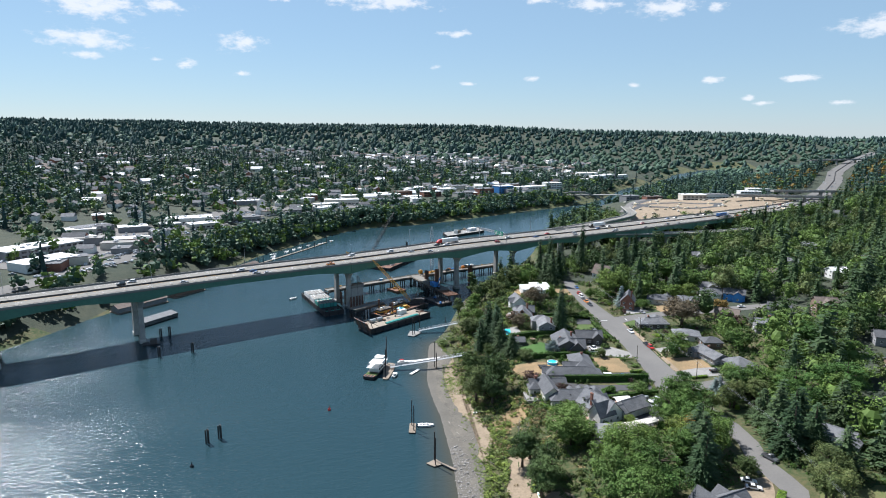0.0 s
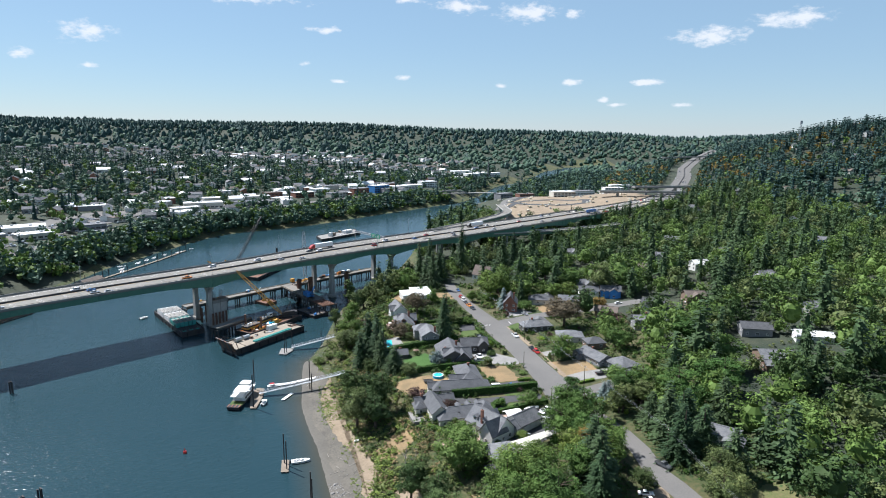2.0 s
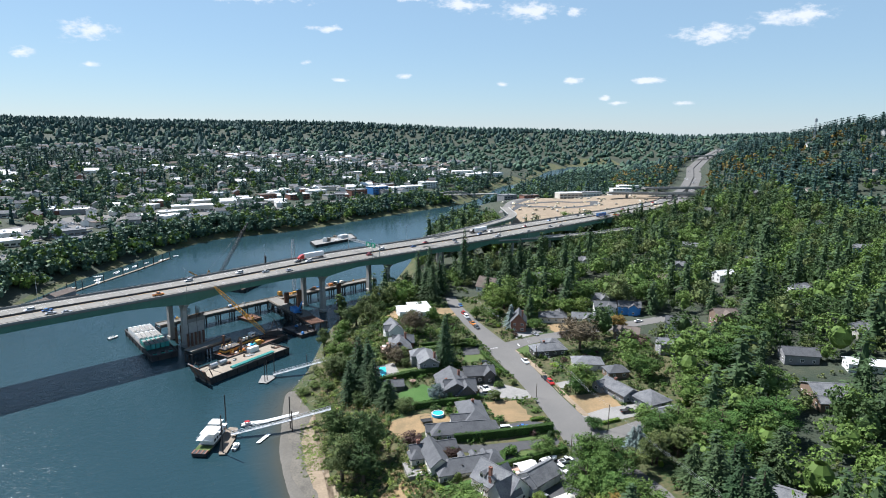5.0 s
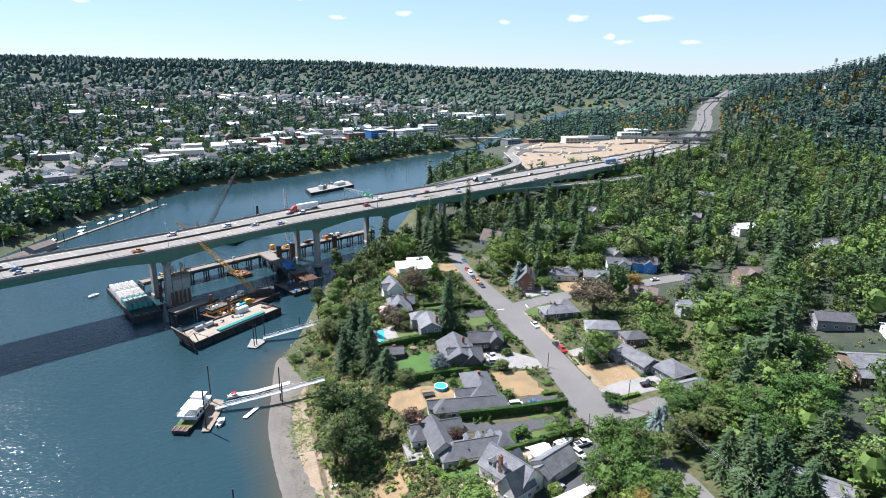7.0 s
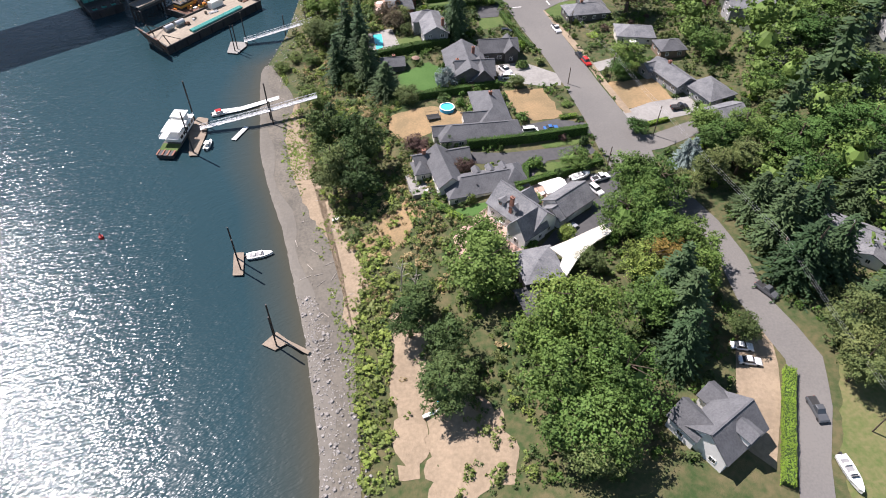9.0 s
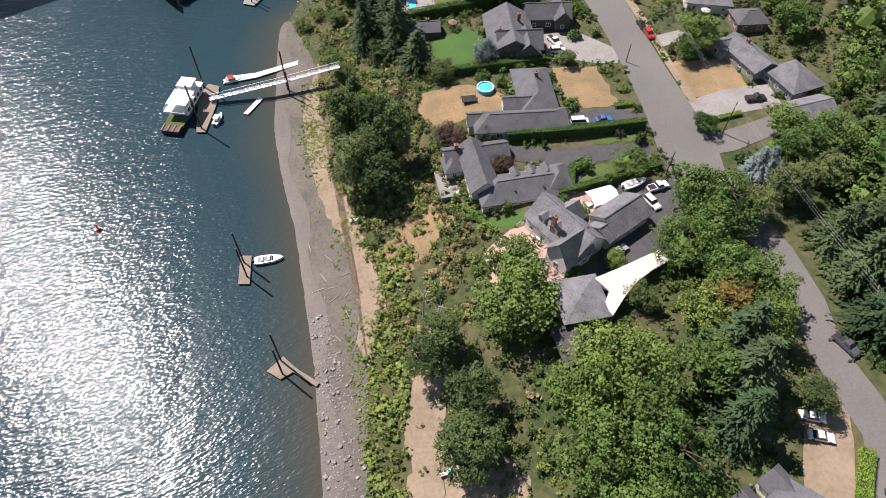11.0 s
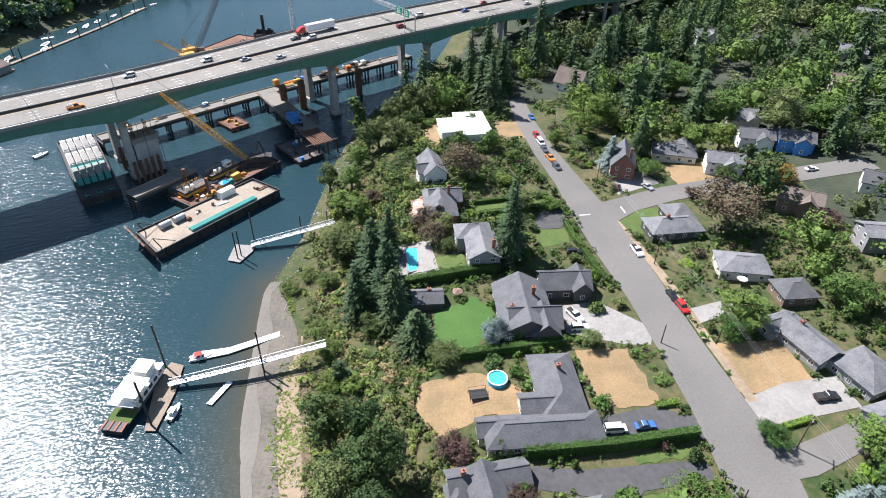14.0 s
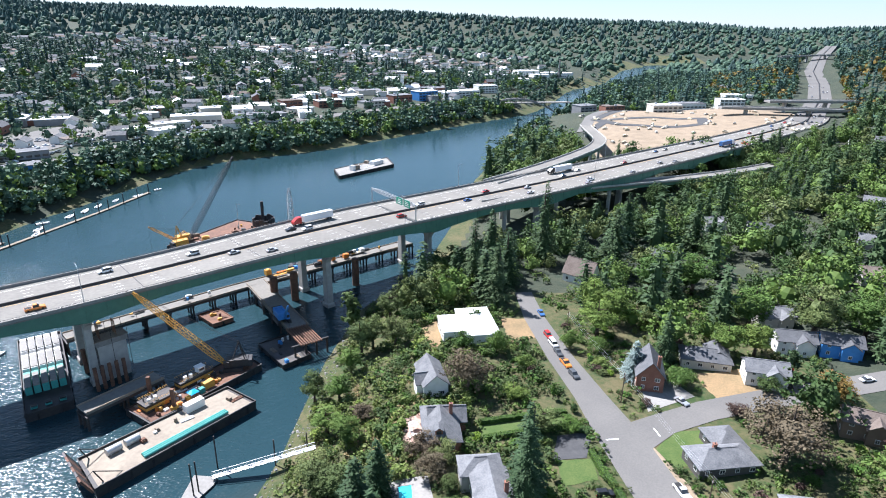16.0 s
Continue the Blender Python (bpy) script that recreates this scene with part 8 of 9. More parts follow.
def lite(kind, n, seed):
    rng = np.random.default_rng(seed)
    out = []
    for k in range(n):
        if kind == "fir":
            g = conifer_crown(rng, 0.23, 1.0, 0.03, 20, 0.055, per=8)
        elif kind == "scrub":
            g = broad_crown(rng, 0.7, 1.0, -0.3, 110, 0.105, lobes=8)
        elif kind == "tuft":
            g = broad_crown(rng, 0.7, 1.0, -0.3, 45, 0.17, lobes=5)
        elif kind == "faraway":
            g = broad_crown(rng, 0.46, 1.0, 0.02, 40, 0.125, lobes=8)
        elif kind == "farfir":
            g = conifer_crown(rng, 0.2, 1.0, 0.02, 8, 0.11, per=5)
        elif kind in ("speck", "speckfir"):
            rings = ((0.0, 0.2), (0.3, 0.23), (0.66, 0.12)) if kind == "speckfir" else ((0.0, 0.3), (0.42, 0.4), (0.8, 0.24))
            rows = [[(math.cos(i * 1.0472 + f) * q * rng.uniform(0.7, 1.25), math.sin(i * 1.0472 + f) * q * rng.uniform(0.7, 1.25), f + rng.uniform(-0.08, 0.08)) for i in range(6)] for f, q in rings]
            g = Geo()
            for a, b in zip(rows, rows[1:]):
                for i in range(6):
                    g.add([a[i], a[(i + 1) % 6], b[(i + 1) % 6], b[i]], [(0, 1, 2, 3)])
            for i in (0, 2, 4):
                g.add([rows[2][i], rows[2][i + 1], rows[2][(i + 2) % 6], (0, 0, 1.0)], [(0, 1, 2, 3)])
        else:
            g = broad_crown(rng, 0.48, 1.0, 0.02, *((1050, 0.029) if kind == "leafy" else (500, 0.04)), lobes=22)
        out.append(np.array(g.v))
    LITE[kind] = out


for kk, (knd, cnt) in enumerate((("fir", 4), ("scrub", 4), ("tuft", 4), ("leafy", 6), ("grove", 5), ("faraway", 5), ("farfir", 4), ("speck", 8), ("speckfir", 6))):
    lite(knd, cnt, 40 + kk)


def woods(name, places, material, label, category="woods", seed=1):
    """Crowns of many trees or shrubs gathered into one mesh. places: x, y, z, height, spread factor, kind."""
    rng = np.random.default_rng(seed)
    chunks = []
    for x, y, z, h, sp, kind in places:
        v = LITE[kind][rng.integers(len(LITE[kind]))]
        a = rng.uniform(0, 6.28)
        c, s = math.cos(a) * h * sp, math.sin(a) * h * sp
        chunks.append(np.stack([v[:, 0] * c - v[:, 1] * s + x, v[:, 0] * s + v[:, 1] * c + y, v[:, 2] * h + z], 1))
    co = np.concatenate(chunks)
    n = len(co) // 4
    me = bpy.data.meshes.new(name)
    me.vertices.add(len(co))
    me.vertices.foreach_set("co", co.ravel())
    me.loops.add(len(co))
    me.loops.foreach_set("vertex_index", np.arange(len(co), dtype=np.int32))
    me.polygons.add(n)
    me.polygons.foreach_set("loop_start", np.arange(0, len(co), 4, dtype=np.int32))
    me.update(calc_edges=True)
    me.validate()
    me.materials.append(material)
    return tagged(new(name, me), label, category, kind="stuff")


bank = {"bramble": [], "olive": [], "dark": [], "grass": [], "straw": []}
k = 0
while k < 1150:
    y = prng.uniform(15, 330)
    u = prng.uniform(12 if y < 172 else 4, 52)
    x = float(np.interp(y, RY, RX)) + u
    if not free(x, y, 8, 6) or (y < 185 and x < float(np.interp(y, BY, BX)) - 1.5) or (y < 64 and -7 < x < 2 and prng.random() < 0.85) or (60 < y < 96 and x > -10 and prng.random() < 0.55):
        continue
    k += 1
    leaf = prng.choice(["bramble", "bramble", "olive", "dark", "dark", "grass"])
    bank[leaf].append((x, y, hz(x, y) - 0.1, prng.uniform(0.8, 2.4) * (1.5 if y > 190 else 1), prng.uniform(0.9, 1.6), "scrub"))
k = 0
while k < 1500:
    y = prng.uniform(18, 236)
    x = float(np.interp(y, RY, RX)) + prng.uniform(15, 44)
    if not free(x, y, 7, 7) or (y < 185 and x < float(np.interp(y, BY, BX)) - 0.5) or (18 < y < 64 and x > -7.5 and prng.random() < 0.9):
        continue
    k += 1
    bank[prng.choice(["bramble", "bramble", "grass", "olive", "straw", "straw"])].append((x, y, hz(x, y) - 0.1, prng.uniform(0.5, 1.7), prng.uniform(1.0, 1.9), "tuft" if k % 2 else "scrub"))
for k in range(420):
    x, y = prng.uniform(-20, -7.5), prng.uniform(18, 84)
    if x > float(np.interp(y, BY, BX)):
        bank[prng.choice(["bramble", "grass"])].append((x, y, hz(x, y) - 0.1, prng.uniform(0.5, 1.5), prng.uniform(1.2, 2.2), "tuft"))
for leaf, ps in bank.items():
    woods("bank_scrub", ps, LEAF[leaf], f"{'light green' if leaf in ('bramble', 'grass') else ('straw-dry' if leaf == 'straw' else 'darker green')} brambles and scrub covering the river bank", "scrub", 3)
# mixed planting in the gardens
plot = {"hedge": [], "bramble": [], "dark": [], "olive": []}
k = 0
while k < 4500:
    x, y = prng.uniform(-22, 118), prng.uniform(14, 300)
    if hz(x, y) < 5 or not free(x, y, 6.6, 6.6) or (noise.noise(Vector((x * 0.07, y * 0.07, 3))) < -0.28):
        continue
    k += 1
    plot[prng.choice(list(plot))].append((x, y, hz(x, y) - 0.1, prng.uniform(0.5, 2.2) * (1.45 if x < 32 and 190 < y < 300 else 1.0), prng.uniform(0.8, 1.5), "tuft" if k % 2 else "scrub"))
for leaf, ps in plot.items():
    woods("garden_planting", ps, LEAF[leaf], f"{'fresh' if leaf == 'bramble' else 'dull'} green garden shrubs and beds between the houses", "shrubs", 6)
tuft = []
while len(tuft) < 800:
    y = prng.uniform(35, 190)
    a, b = float(np.interp(y, RY, RX)) + 6.5, float(np.interp(y, BY, BX)) + 2
    x = prng.uniform(a, b)
    if noise.noise(Vector((x * 0.09, y * 0.05, 0))) < 0.0 and not (112 < y < 140 and x > a + 2):
        continue
    tuft.append((x, y, hz(x, y), prng.uniform(0.2, 0.5), prng.uniform(1.2, 2.6), "tuft"))
for k in range(260):
    x, y = prng.gauss(-35.5, 3.0), prng.gauss(121, 7.5)
    if x < float(np.interp(y, RY, RX)) + 5:
        continue
    tuft.append((x, y, hz(x, y), prng.uniform(0.2, 0.45), prng.uniform(1.6, 3.0), "tuft"))
woods("beach_grass", tuft, LEAF["grass"], "patches of fresh green grass on the beach", "grass", 4)

# the wooded neighbourhood slopes: large crowns of very different sizes, open ground before the houses
fill = {"maple": [], "bright": [], "dark": [], "olive": [], "conifer": []}
cells = {}
ROADS_OVER = [BR[9:], [(14, 388), (54, 436), (93, 490), (118, 534), (124, 579), (123, 618), (130, 655)], [(8, 347), (64, 394), (103, 419), (143, 440), (184, 462), (240, 498)]]


def spaced(x, y, r):
    i, j = int(x // 12), int(y // 12)
    for a in range(i - 1, i + 2):
        for b in range(j - 1, j + 2):
            for qx, qy, qr in cells.get((a, b), ()):
                if (qx - x) ** 2 + (qy - y) ** 2 < (0.62 * (r + qr)) ** 2:
                    return False
    cells.setdefault((i, j), []).append((x, y, r))
    return True


def fore(x, y):
    """True on the open garden side of a house on the slope."""
    for hx, hy in HOUSES:
        d = Vector((8 - hx, 70 - hy)).normalized()
        s, c = (x - hx) * d.x + (y - hy) * d.y, -(x - hx) * d.y + (y - hy) * d.x
        if -7 < s < 24 and abs(c) < 9:
            return True
    return False


for q in TALL:
    cells.setdefault((int(q[0] // 12), int(q[1] // 12)), []).append((q[0], q[1], 5.0))
under = {"bramble": [], "olive": [], "dark": []}
tries = 0
while tries < 15000:
    tries += 1
    x, y = prng.uniform(-40, 420), prng.uniform(16, 640)
    u = x - float(np.interp(y, RY, RX))
    if u < 10 or x > (y + 150) * 0.85:
        continue
    inner = x < 66 and y < 285 or (x < 100 and 100 < y < 232)
    if inner or not free(x, y, 10.5, 9.0) or abs(x - 235) < 128 and abs(y - 680) < 132:
        continue
    road = min(seg_dist(x, y, s) for s in ROADS_OVER) if y > 300 else 99
    if road < 9 or (road < 17 and prng.random() < 0.5):
        continue
    leaf = prng.choices(list(fill), [4.2, 0.7, 4.2, 2.0, 2.9])[0]
    con = leaf == "conifer"
    h = (17 + 17 * prng.random() ** 1.3) if con else (8 + 13 * prng.random() ** 1.1)
    if road < 40:
        h = min(h, 17)
    if (fore(x, y) and prng.random() < 0.9) or (x < 200 and noise.noise(Vector((x * 0.03, y * 0.03, 9))) < -0.22):
        if prng.random() < 0.4:
            under[prng.choice(list(under))].append((x, y, hz(x, y) - 0.1, prng.uniform(1.0, 3.6), prng.uniform(0.9, 1.5), "scrub"))
        continue
    sp = prng.uniform(1.05, 1.45) if con else prng.uniform(0.85, 1.3)
    if not spaced(x, y, h * sp * (0.22 if con else 0.40)):
        continue
    fill[leaf].append((x, y, hz(x, y) - 0.3, h, sp, "fir" if con else ("leafy" if math.hypot(x, y - 60) < 250 else "grove")))
for leaf, ps in fill.items():
    woods("woodland", ps, LEAF[leaf], {"maple": "mid-green maples", "bright": "bright yellow-green trees", "dark": "dark green broadleaf trees", "olive": "olive-green trees", "conifer": "dark firs"}[leaf] + " crowding the wooded slope", "woods", 5)
for leaf, ps in under.items():
    woods("woodland_scrub", ps, LEAF[leaf], "brambles and saplings in the gaps of the wood", "scrub", 8)

# rocks along the shore
rng = np.random.default_rng(3)
g = Geo()
for k in range(1700):
    if k < 1250:
        y = rng.uniform(15, 68)
        x = np.interp(y, RY, RX) + rng.uniform(-0.5, 1) * 2 + rng.uniform(0, 1) ** 2 * np.interp(y, [15, 50, 68], [9, 6, 2])
    else:
        y = rng.uniform(178, 330)
        x = np.interp(y, RY, RX) + rng.uniform(-1, 6)
    s = rng.uniform(0.1, 0.34) * (2.0 if rng.uniform() < 0.1 else 1)
    z = hz(x, y)
    top = [(x + math.cos(a) * s * rng.uniform(0.4, 0.8), y + math.sin(a) * s * rng.uniform(0.4, 0.8), max(z, -0.2) + s * rng.uniform(0.5, 0.9)) for a in (0.3, 1.6, 2.9, 4.4, 5.6)]
    low = [(x + math.cos(a) * s * rng.uniform(0.9, 1.3), y + math.sin(a) * s * rng.uniform(0.9, 1.3), max(z, -0.3) - 0.1) for a in (0.3, 1.6, 2.9, 4.4, 5.6)]
    g.loft([low, top])
solid("shore_rocks", g, M["rock"], "grey boulders and rubble along the waterline", "rocks", kind="stuff")
g = Geo()
for k in range(40):
    y = rng.uniform(45, 175)
    x = np.interp(y, RY, RX) + rng.uniform(2, 13)
    a, L = rng.uniform(0, 6.28), rng.uniform(0.8, 3.5)
    z = hz(x, y) + 0.18
    x2, y2 = x + math.cos(a) * L, y + math.sin(a) * L
    g.tube((x, y, z), (x2, y2, hz(x2, y2) + 0.18), 0.09, 0.05, 6)
solid("driftwood", g, M["deadwood"], "bleached driftwood strewn on the beach", "driftwood", kind="stuff")
# dead snags
for sx, sy, sh in ((-4.5, 66, 12), (-1.5, 62, 12), (3, 46, 9)):
    e = thing("dead_tree", sx, sy, hz(sx, sy) - 0.3, 0, "bare bleached dead tree on the bank", "tree", "dead trees")
    part("trunk", Geo().tube((0, 0, 0), (0.3, 0.4, sh * 0.6), 0.25, 0.16, 7).tube((0.3, 0.4, sh * 0.6), (0.8, 0.2, sh), 0.16, 0.04, 6), M["deadwood"], e)
    for k in range(6):
        a = k * 1.1
        part("limb", Geo().tube((0.3, 0.4, sh * (0.45 + 0.07 * k)), (0.3 + 2.0 * math.cos(a), 0.4 + 2.0 * math.sin(a), sh * (0.55 + 0.08 * k)), 0.1, 0.03, 5), M["deadwood"], e)

# ---- far bank: road, town, hillside houses ----
town_line = [(np.interp(y, LY, LX) - 62, y) for y in range(100, 700, 40)]
town_line += [(-160, 700), (-95, 770), (-30, 835), (20, 880)]
ribbon("road", [(float(a), float(b)) for a, b in town_line], 16, M["asphalt"], "busy grey riverside road through the town", "street", 0.3, 8)
for poly in ([(-420, 250), (-335, 245), (-330, 330), (-330, 420), (-420, 420)], [(-400, 440), (-325, 440), (-300, 560), (-290, 640), (-350, 620)], [(-290, 660), (-215, 640), (-170, 740), (-240, 760)]):
    drape("car_park", poly, M["asphalt"], "wide grey asphalt car park", "car park", 0.35, 10)

FARCOL = ["roof_white", "roof_grey", "concrete", "roof_white", "roof_brown"]
frng = random.Random(99)


def block(x, y, yaw, w, d, h, roof, wall, label, bands=1, z=None):
    """A flat-roofed town building: walls, roof slab, window strips, roof plant."""
    e = thing("town_building", x, y, hz(x, y) if z is None else z, yaw, label, "building", "town buildings")
    part("wall", Geo().box(0, 0, -3, w, d, h + 3), M[wall], e)
    part("roof", Geo().box(0, 0, h, w + 0.6, d + 0.6, 0.5), M[roof], e)
    for b in range(bands):
        for sy in (-1, 1):
            n = max(2, int(w / 5))
            for k in range(n):
                part("window", Geo().box((k + 0.5) / n * w - w / 2, sy * (d / 2 + 0.03), 1.0 + 3.4 * b, w / n * 0.7, 0.12, 1.6), M["glass"], e)
    for k in range(max(1, int(w / 14))):
        part("roof_plant", Geo().box(frng.uniform(-w * 0.35, w * 0.35), frng.uniform(-d * 0.3, d * 0.3), h + 0.5, 2.6, 2.0, 1.2), M["alu"], e)
    return e


block(-389, 300, 70, 60, 26, 7, "roof_white", "wall_grey", "low town building with a pale membrane roof", 2)
block(-352, 262, 72, 40, 22, 6, "roof_white", "wall_white", "low town building with a pale membrane roof", 1)
block(-415, 400, 60, 34, 20, 5, "roof_grey", "wall_cream", "low town building with a dark flat roof", 1)
block(-358, 478, 30, 46, 22, 6, "roof_white", "wall_white", "low town building with a pale membrane roof", 1)
block(-330, 455, 45, 30, 16, 5, "roof_white", "wall_cream", "low town building with a pale membrane roof", 1)
block(-284, 470, 50, 22, 13, 5, "roof_grey", "wall_blue", "low town building with a dark flat roof", 1)
block(-310, 505, 40, 36, 14, 5, "roof_grey", "wall_grey", "low town building with a dark flat roof", 1)
block(-245, 672, 20, 46, 18, 7, "roof_white", "wall_cream", "low town building with a pale membrane roof", 1)
block(-205, 690, 25, 34, 16, 6, "roof_grey", "wall_white", "low town building with a dark flat roof", 1)
block(-180, 782, 35, 24, 16, 8, "roof_brown", "wall_brick", "low town building with a dark flat roof", 2)
block(-140, 800, 35, 30, 16, 7, "roof_white", "wall_brick", "low town building with a pale membrane roof", 2)
block(-119, 838, 40, 26, 18, 8, "roof_white", "wall_white", "low town building with a pale membrane roof", 2)
block(-90, 805, 40, 30, 14, 7, "roof_grey", "wall_cream", "low town building with a dark flat roof", 2)
block(-60, 850, 38, 28, 16, 9, "roof_grey", "wall_brick", "low town building with a dark flat roof", 2)
block(-30, 880, 40, 30, 18, 11, "roof_white", "wall_blue", "low town building with a pale membrane roof", 3)
block(0, 905, 35, 24, 20, 8, "roof_white", "wall_white", "low town building with a pale membrane roof", 2)
block(25, 930, 30, 34, 18, 8, "roof_white", "wall_white", "low town building with a pale membrane roof", 2)
block(-20, 940, 40, 30, 16, 8, "roof_grey", "wall_brick", "low town building with a dark flat roof", 2)
block(55, 985, 25, 30, 18, 10, "roof_white", "wall_white", "low town building with a pale membrane roof", 3)
block(-250, 610, 60, 24, 14, 5, "roof_white", "wall_white", "low town building with a pale membrane roof", 1)
block(-390, 350, 70, 22, 14, 5, "roof_white", "wall_grey", "low town building with a pale membrane roof", 1)
block(-300, 560, 55, 20, 12, 5, "roof_brown", "wall_cream", "low town building with a dark flat roof", 1)
block(-160, 745, 40, 26, 14, 6, "roof_white", "wall_cream", "low town building with a pale membrane roof", 1)
for k in range(44):
    y = frng.uniform(230, 940)
    ul = frng.uniform(78, 215)
    x = float(np.interp(y, LY, LX)) - ul / float(np.interp(y, [560, 620], [1, 0.72]))
    rf = frng.choice(("roof_white", "roof_white", "roof_grey", "concrete"))
    block(x, y, frng.choice((25, 40, 115)) + frng.uniform(-8, 8), frng.uniform(14, 34), frng.uniform(10, 18), frng.uniform(4, 7), rf, frng.choice(("wall_white", "wall_cream", "wall_grey", "wall_brick")), "low flat-roofed shop building in the riverside town", 0)
# paper mill
for b in [(83, 1190, 20, 44, 26, 16), (120, 1165, 20, 38, 24, 12), (140, 1210, 20, 40, 26, 22), (180, 1250, 15, 44, 26, 16), (160, 1180, 20, 30, 20, 18), (215, 1275, 25, 40, 22, 14), (100, 1250, 20, 50, 30, 12)]:
    block(*b, "roof_white", "wall_white", "white industrial mill building", 3, z=8)
e = thing("mill_chimney", 205, 1240, 8, 0, "slim pale concrete mill smokestack", "chimney")
part("stack", Geo().tube((0, 0, 0), (0, 0, 40), 1.8, 1.2, 12), M["concrete"], e)
part("rim", Geo().tube((0, 0, 40), (0, 0, 41), 1.5, 1.5, 12), M["steel_dark"], e)
e = thing("lift_tower", -64, 960, hz(-64, 960), 0, "slender white public lift tower with a round top", "tower")
zt = 45 - hz(-64, 960)
part("shaft", Geo().box(0, 0, -3, 4.5, 4.5, zt), M["wall_white"], e)
part("cabin", Geo().tube((0, 0, zt - 4), (0, 0, zt), 6.5, 7.0, 16), M["wall_white"], e)
part("glazing", Geo().tube((0, 0, zt - 2.8), (0, 0, zt - 1.2), 7.05, 7.1, 16), M["glass"], e)
# old arch bridge upriver
e = thing("arch_bridge", 0, 0, 0, 0, "old pale concrete arch bridge across the narrow river", "bridge")
AX0, AX1, AY0, AY1 = 36, 140, 866, 886
part("deck", Geo().beam((AX0 - 20, AY0 - 4, 15), (AX1 + 20, AY1 + 4, 15), 9, 1.2), M["concrete"], e)
for s in (-3.6, 3.6):
    arch = Geo()
    prev = None
    for k in range(15):
        f = k / 14
        p = Vector((AX0 + (AX1 - AX0) * f, AY0 + (AY1 - AY0) * f + s, 3 + 17 * 4 * f * (1 - f)))
        if prev is not None:
            arch.beam(prev, p, 1.3, 1.8)
        prev = p
    part("arch_rib", arch, M["concrete"], e)
    for k in range(1, 14):
        f = k / 14
        za = 3 + 17 * 4 * f * (1 - f)
        x, y = AX0 + (AX1 - AX0) * f, AY0 + (AY1 - AY0) * f + s
        if abs(za - 15) > 1.2:
            part("spandrel_post", Geo().beam((x, y, min(za, 15)), (x, y, max(za, 15)), 0.6, 0.6), M["concrete"], e)
# retaining colonnade along the far shore
wall = thing("river_wall", 0, 0, 0, 0, "dark arcaded retaining wall above the far shore", "wall")
for a, b in zip([(-52, 722), (-5, 775), (50, 838)], [(-5, 775), (50, 838), (85, 872)]):
    part("wall", Geo().beam((a[0] - 4, a[1] + 6, 5), (b[0] - 4, b[1] + 6, 5), 2, 12), M["concrete"], wall)
    for k in range(8):
        f = k / 8
        part("buttress", Geo().box(a[0] + (b[0] - a[0]) * f - 3, a[1] + (b[1] - a[1]) * f + 4.6, -1, 1.2, 1.6, 11), M["pier"], wall)

# marina on the far shore
for k, (a, b) in enumerate([((-232, 360), (-214, 430)), ((-214, 430), (-205, 475)), ((-240, 330), (-236, 372)), ((-244, 260), (-238, 300))]):
    e = thing("marina_float", 0, 0, 0, 0, "long low timber marina float with piles", "dock", "marina floats")
    part("deck", Geo().beam((*a, 0.45), (*b, 0.45), 2.2, 0.4), M["timber"], e)
    for f in (0.1, 0.4, 0.7, 0.95):
        q = Vector(a).lerp(Vector(b), f)
        pile(q.x + 1.4, q.y, 7, 0.3, e)
for k in range(16):
    y = 300 + 12 * k + frng.uniform(-3, 3)
    x = float(np.interp(y, LY, LX)) + frng.uniform(9, 22)
    motorboat(x, y, frng.uniform(40, 110), frng.uniform(6, 10), "moored white pleasure boat at the far marina")
for x, y, yaw, w, d, wl in ((-236, 315, 75, 24, 9, "wall_brick"), (-240, 290, 75, 16, 9, "wall_brown"), (-233, 345, 75, 18, 9, "wall_grey"), (-255, 225, 65, 34, 9, "wall_grey"), (-243, 262, 70, 26, 8, "wall_brown")):
    e = thing("boathouse", x, y, 0, yaw, "floating boathouse with a low gabled roof", "boathouse", "boathouses")
    part("float", Geo().box(0, 0, -0.5, w + 2, d + 2, 1.0), M["timber"], e)
    part("wall", wall_geo(0, 0, w, d, 0.5, 3.4, 1.8, "gx"), M[wl], e)
    part("roof", roof_geo(0, 0, w, d, 3.4, 1.8, "gx"), M["roof_brown"], e)
FD = [(-222, 178), (-205, 196), (-203, 194), (-220, 176)]
e = float_dock("float_dock", [(-236, 188), (-228, 181), (-218, 208), (-226, 214)], "covered boat shed float near the bridge", 2.6, "roof_grey")
for px, py in ((-206, 168), (-203, 172), (-190, 140), (-176, 148), (-118, 62), (-121, 58)):
    e = thing("mooring_pile", px, py, 0, 0, "weathered timber dolphin in the river", "pile", "dolphins")
    for a, b in ((0, 0), (0.9, 0.3), (0.3, 0.9)):
        pile(a, b, 5.5, 0.3, e)
e = thing("small_ferry_float", -205, 158, 0, 30, "small dark work float on the river", "dock")
part("hull", Geo().box(0, 0, -0.4, 9, 5, 1.0), M["steel_dark"], e)
part("cabin", Geo().box(1, 0, 0.6, 3.5, 3, 2.2), M["wall_dark"], e)

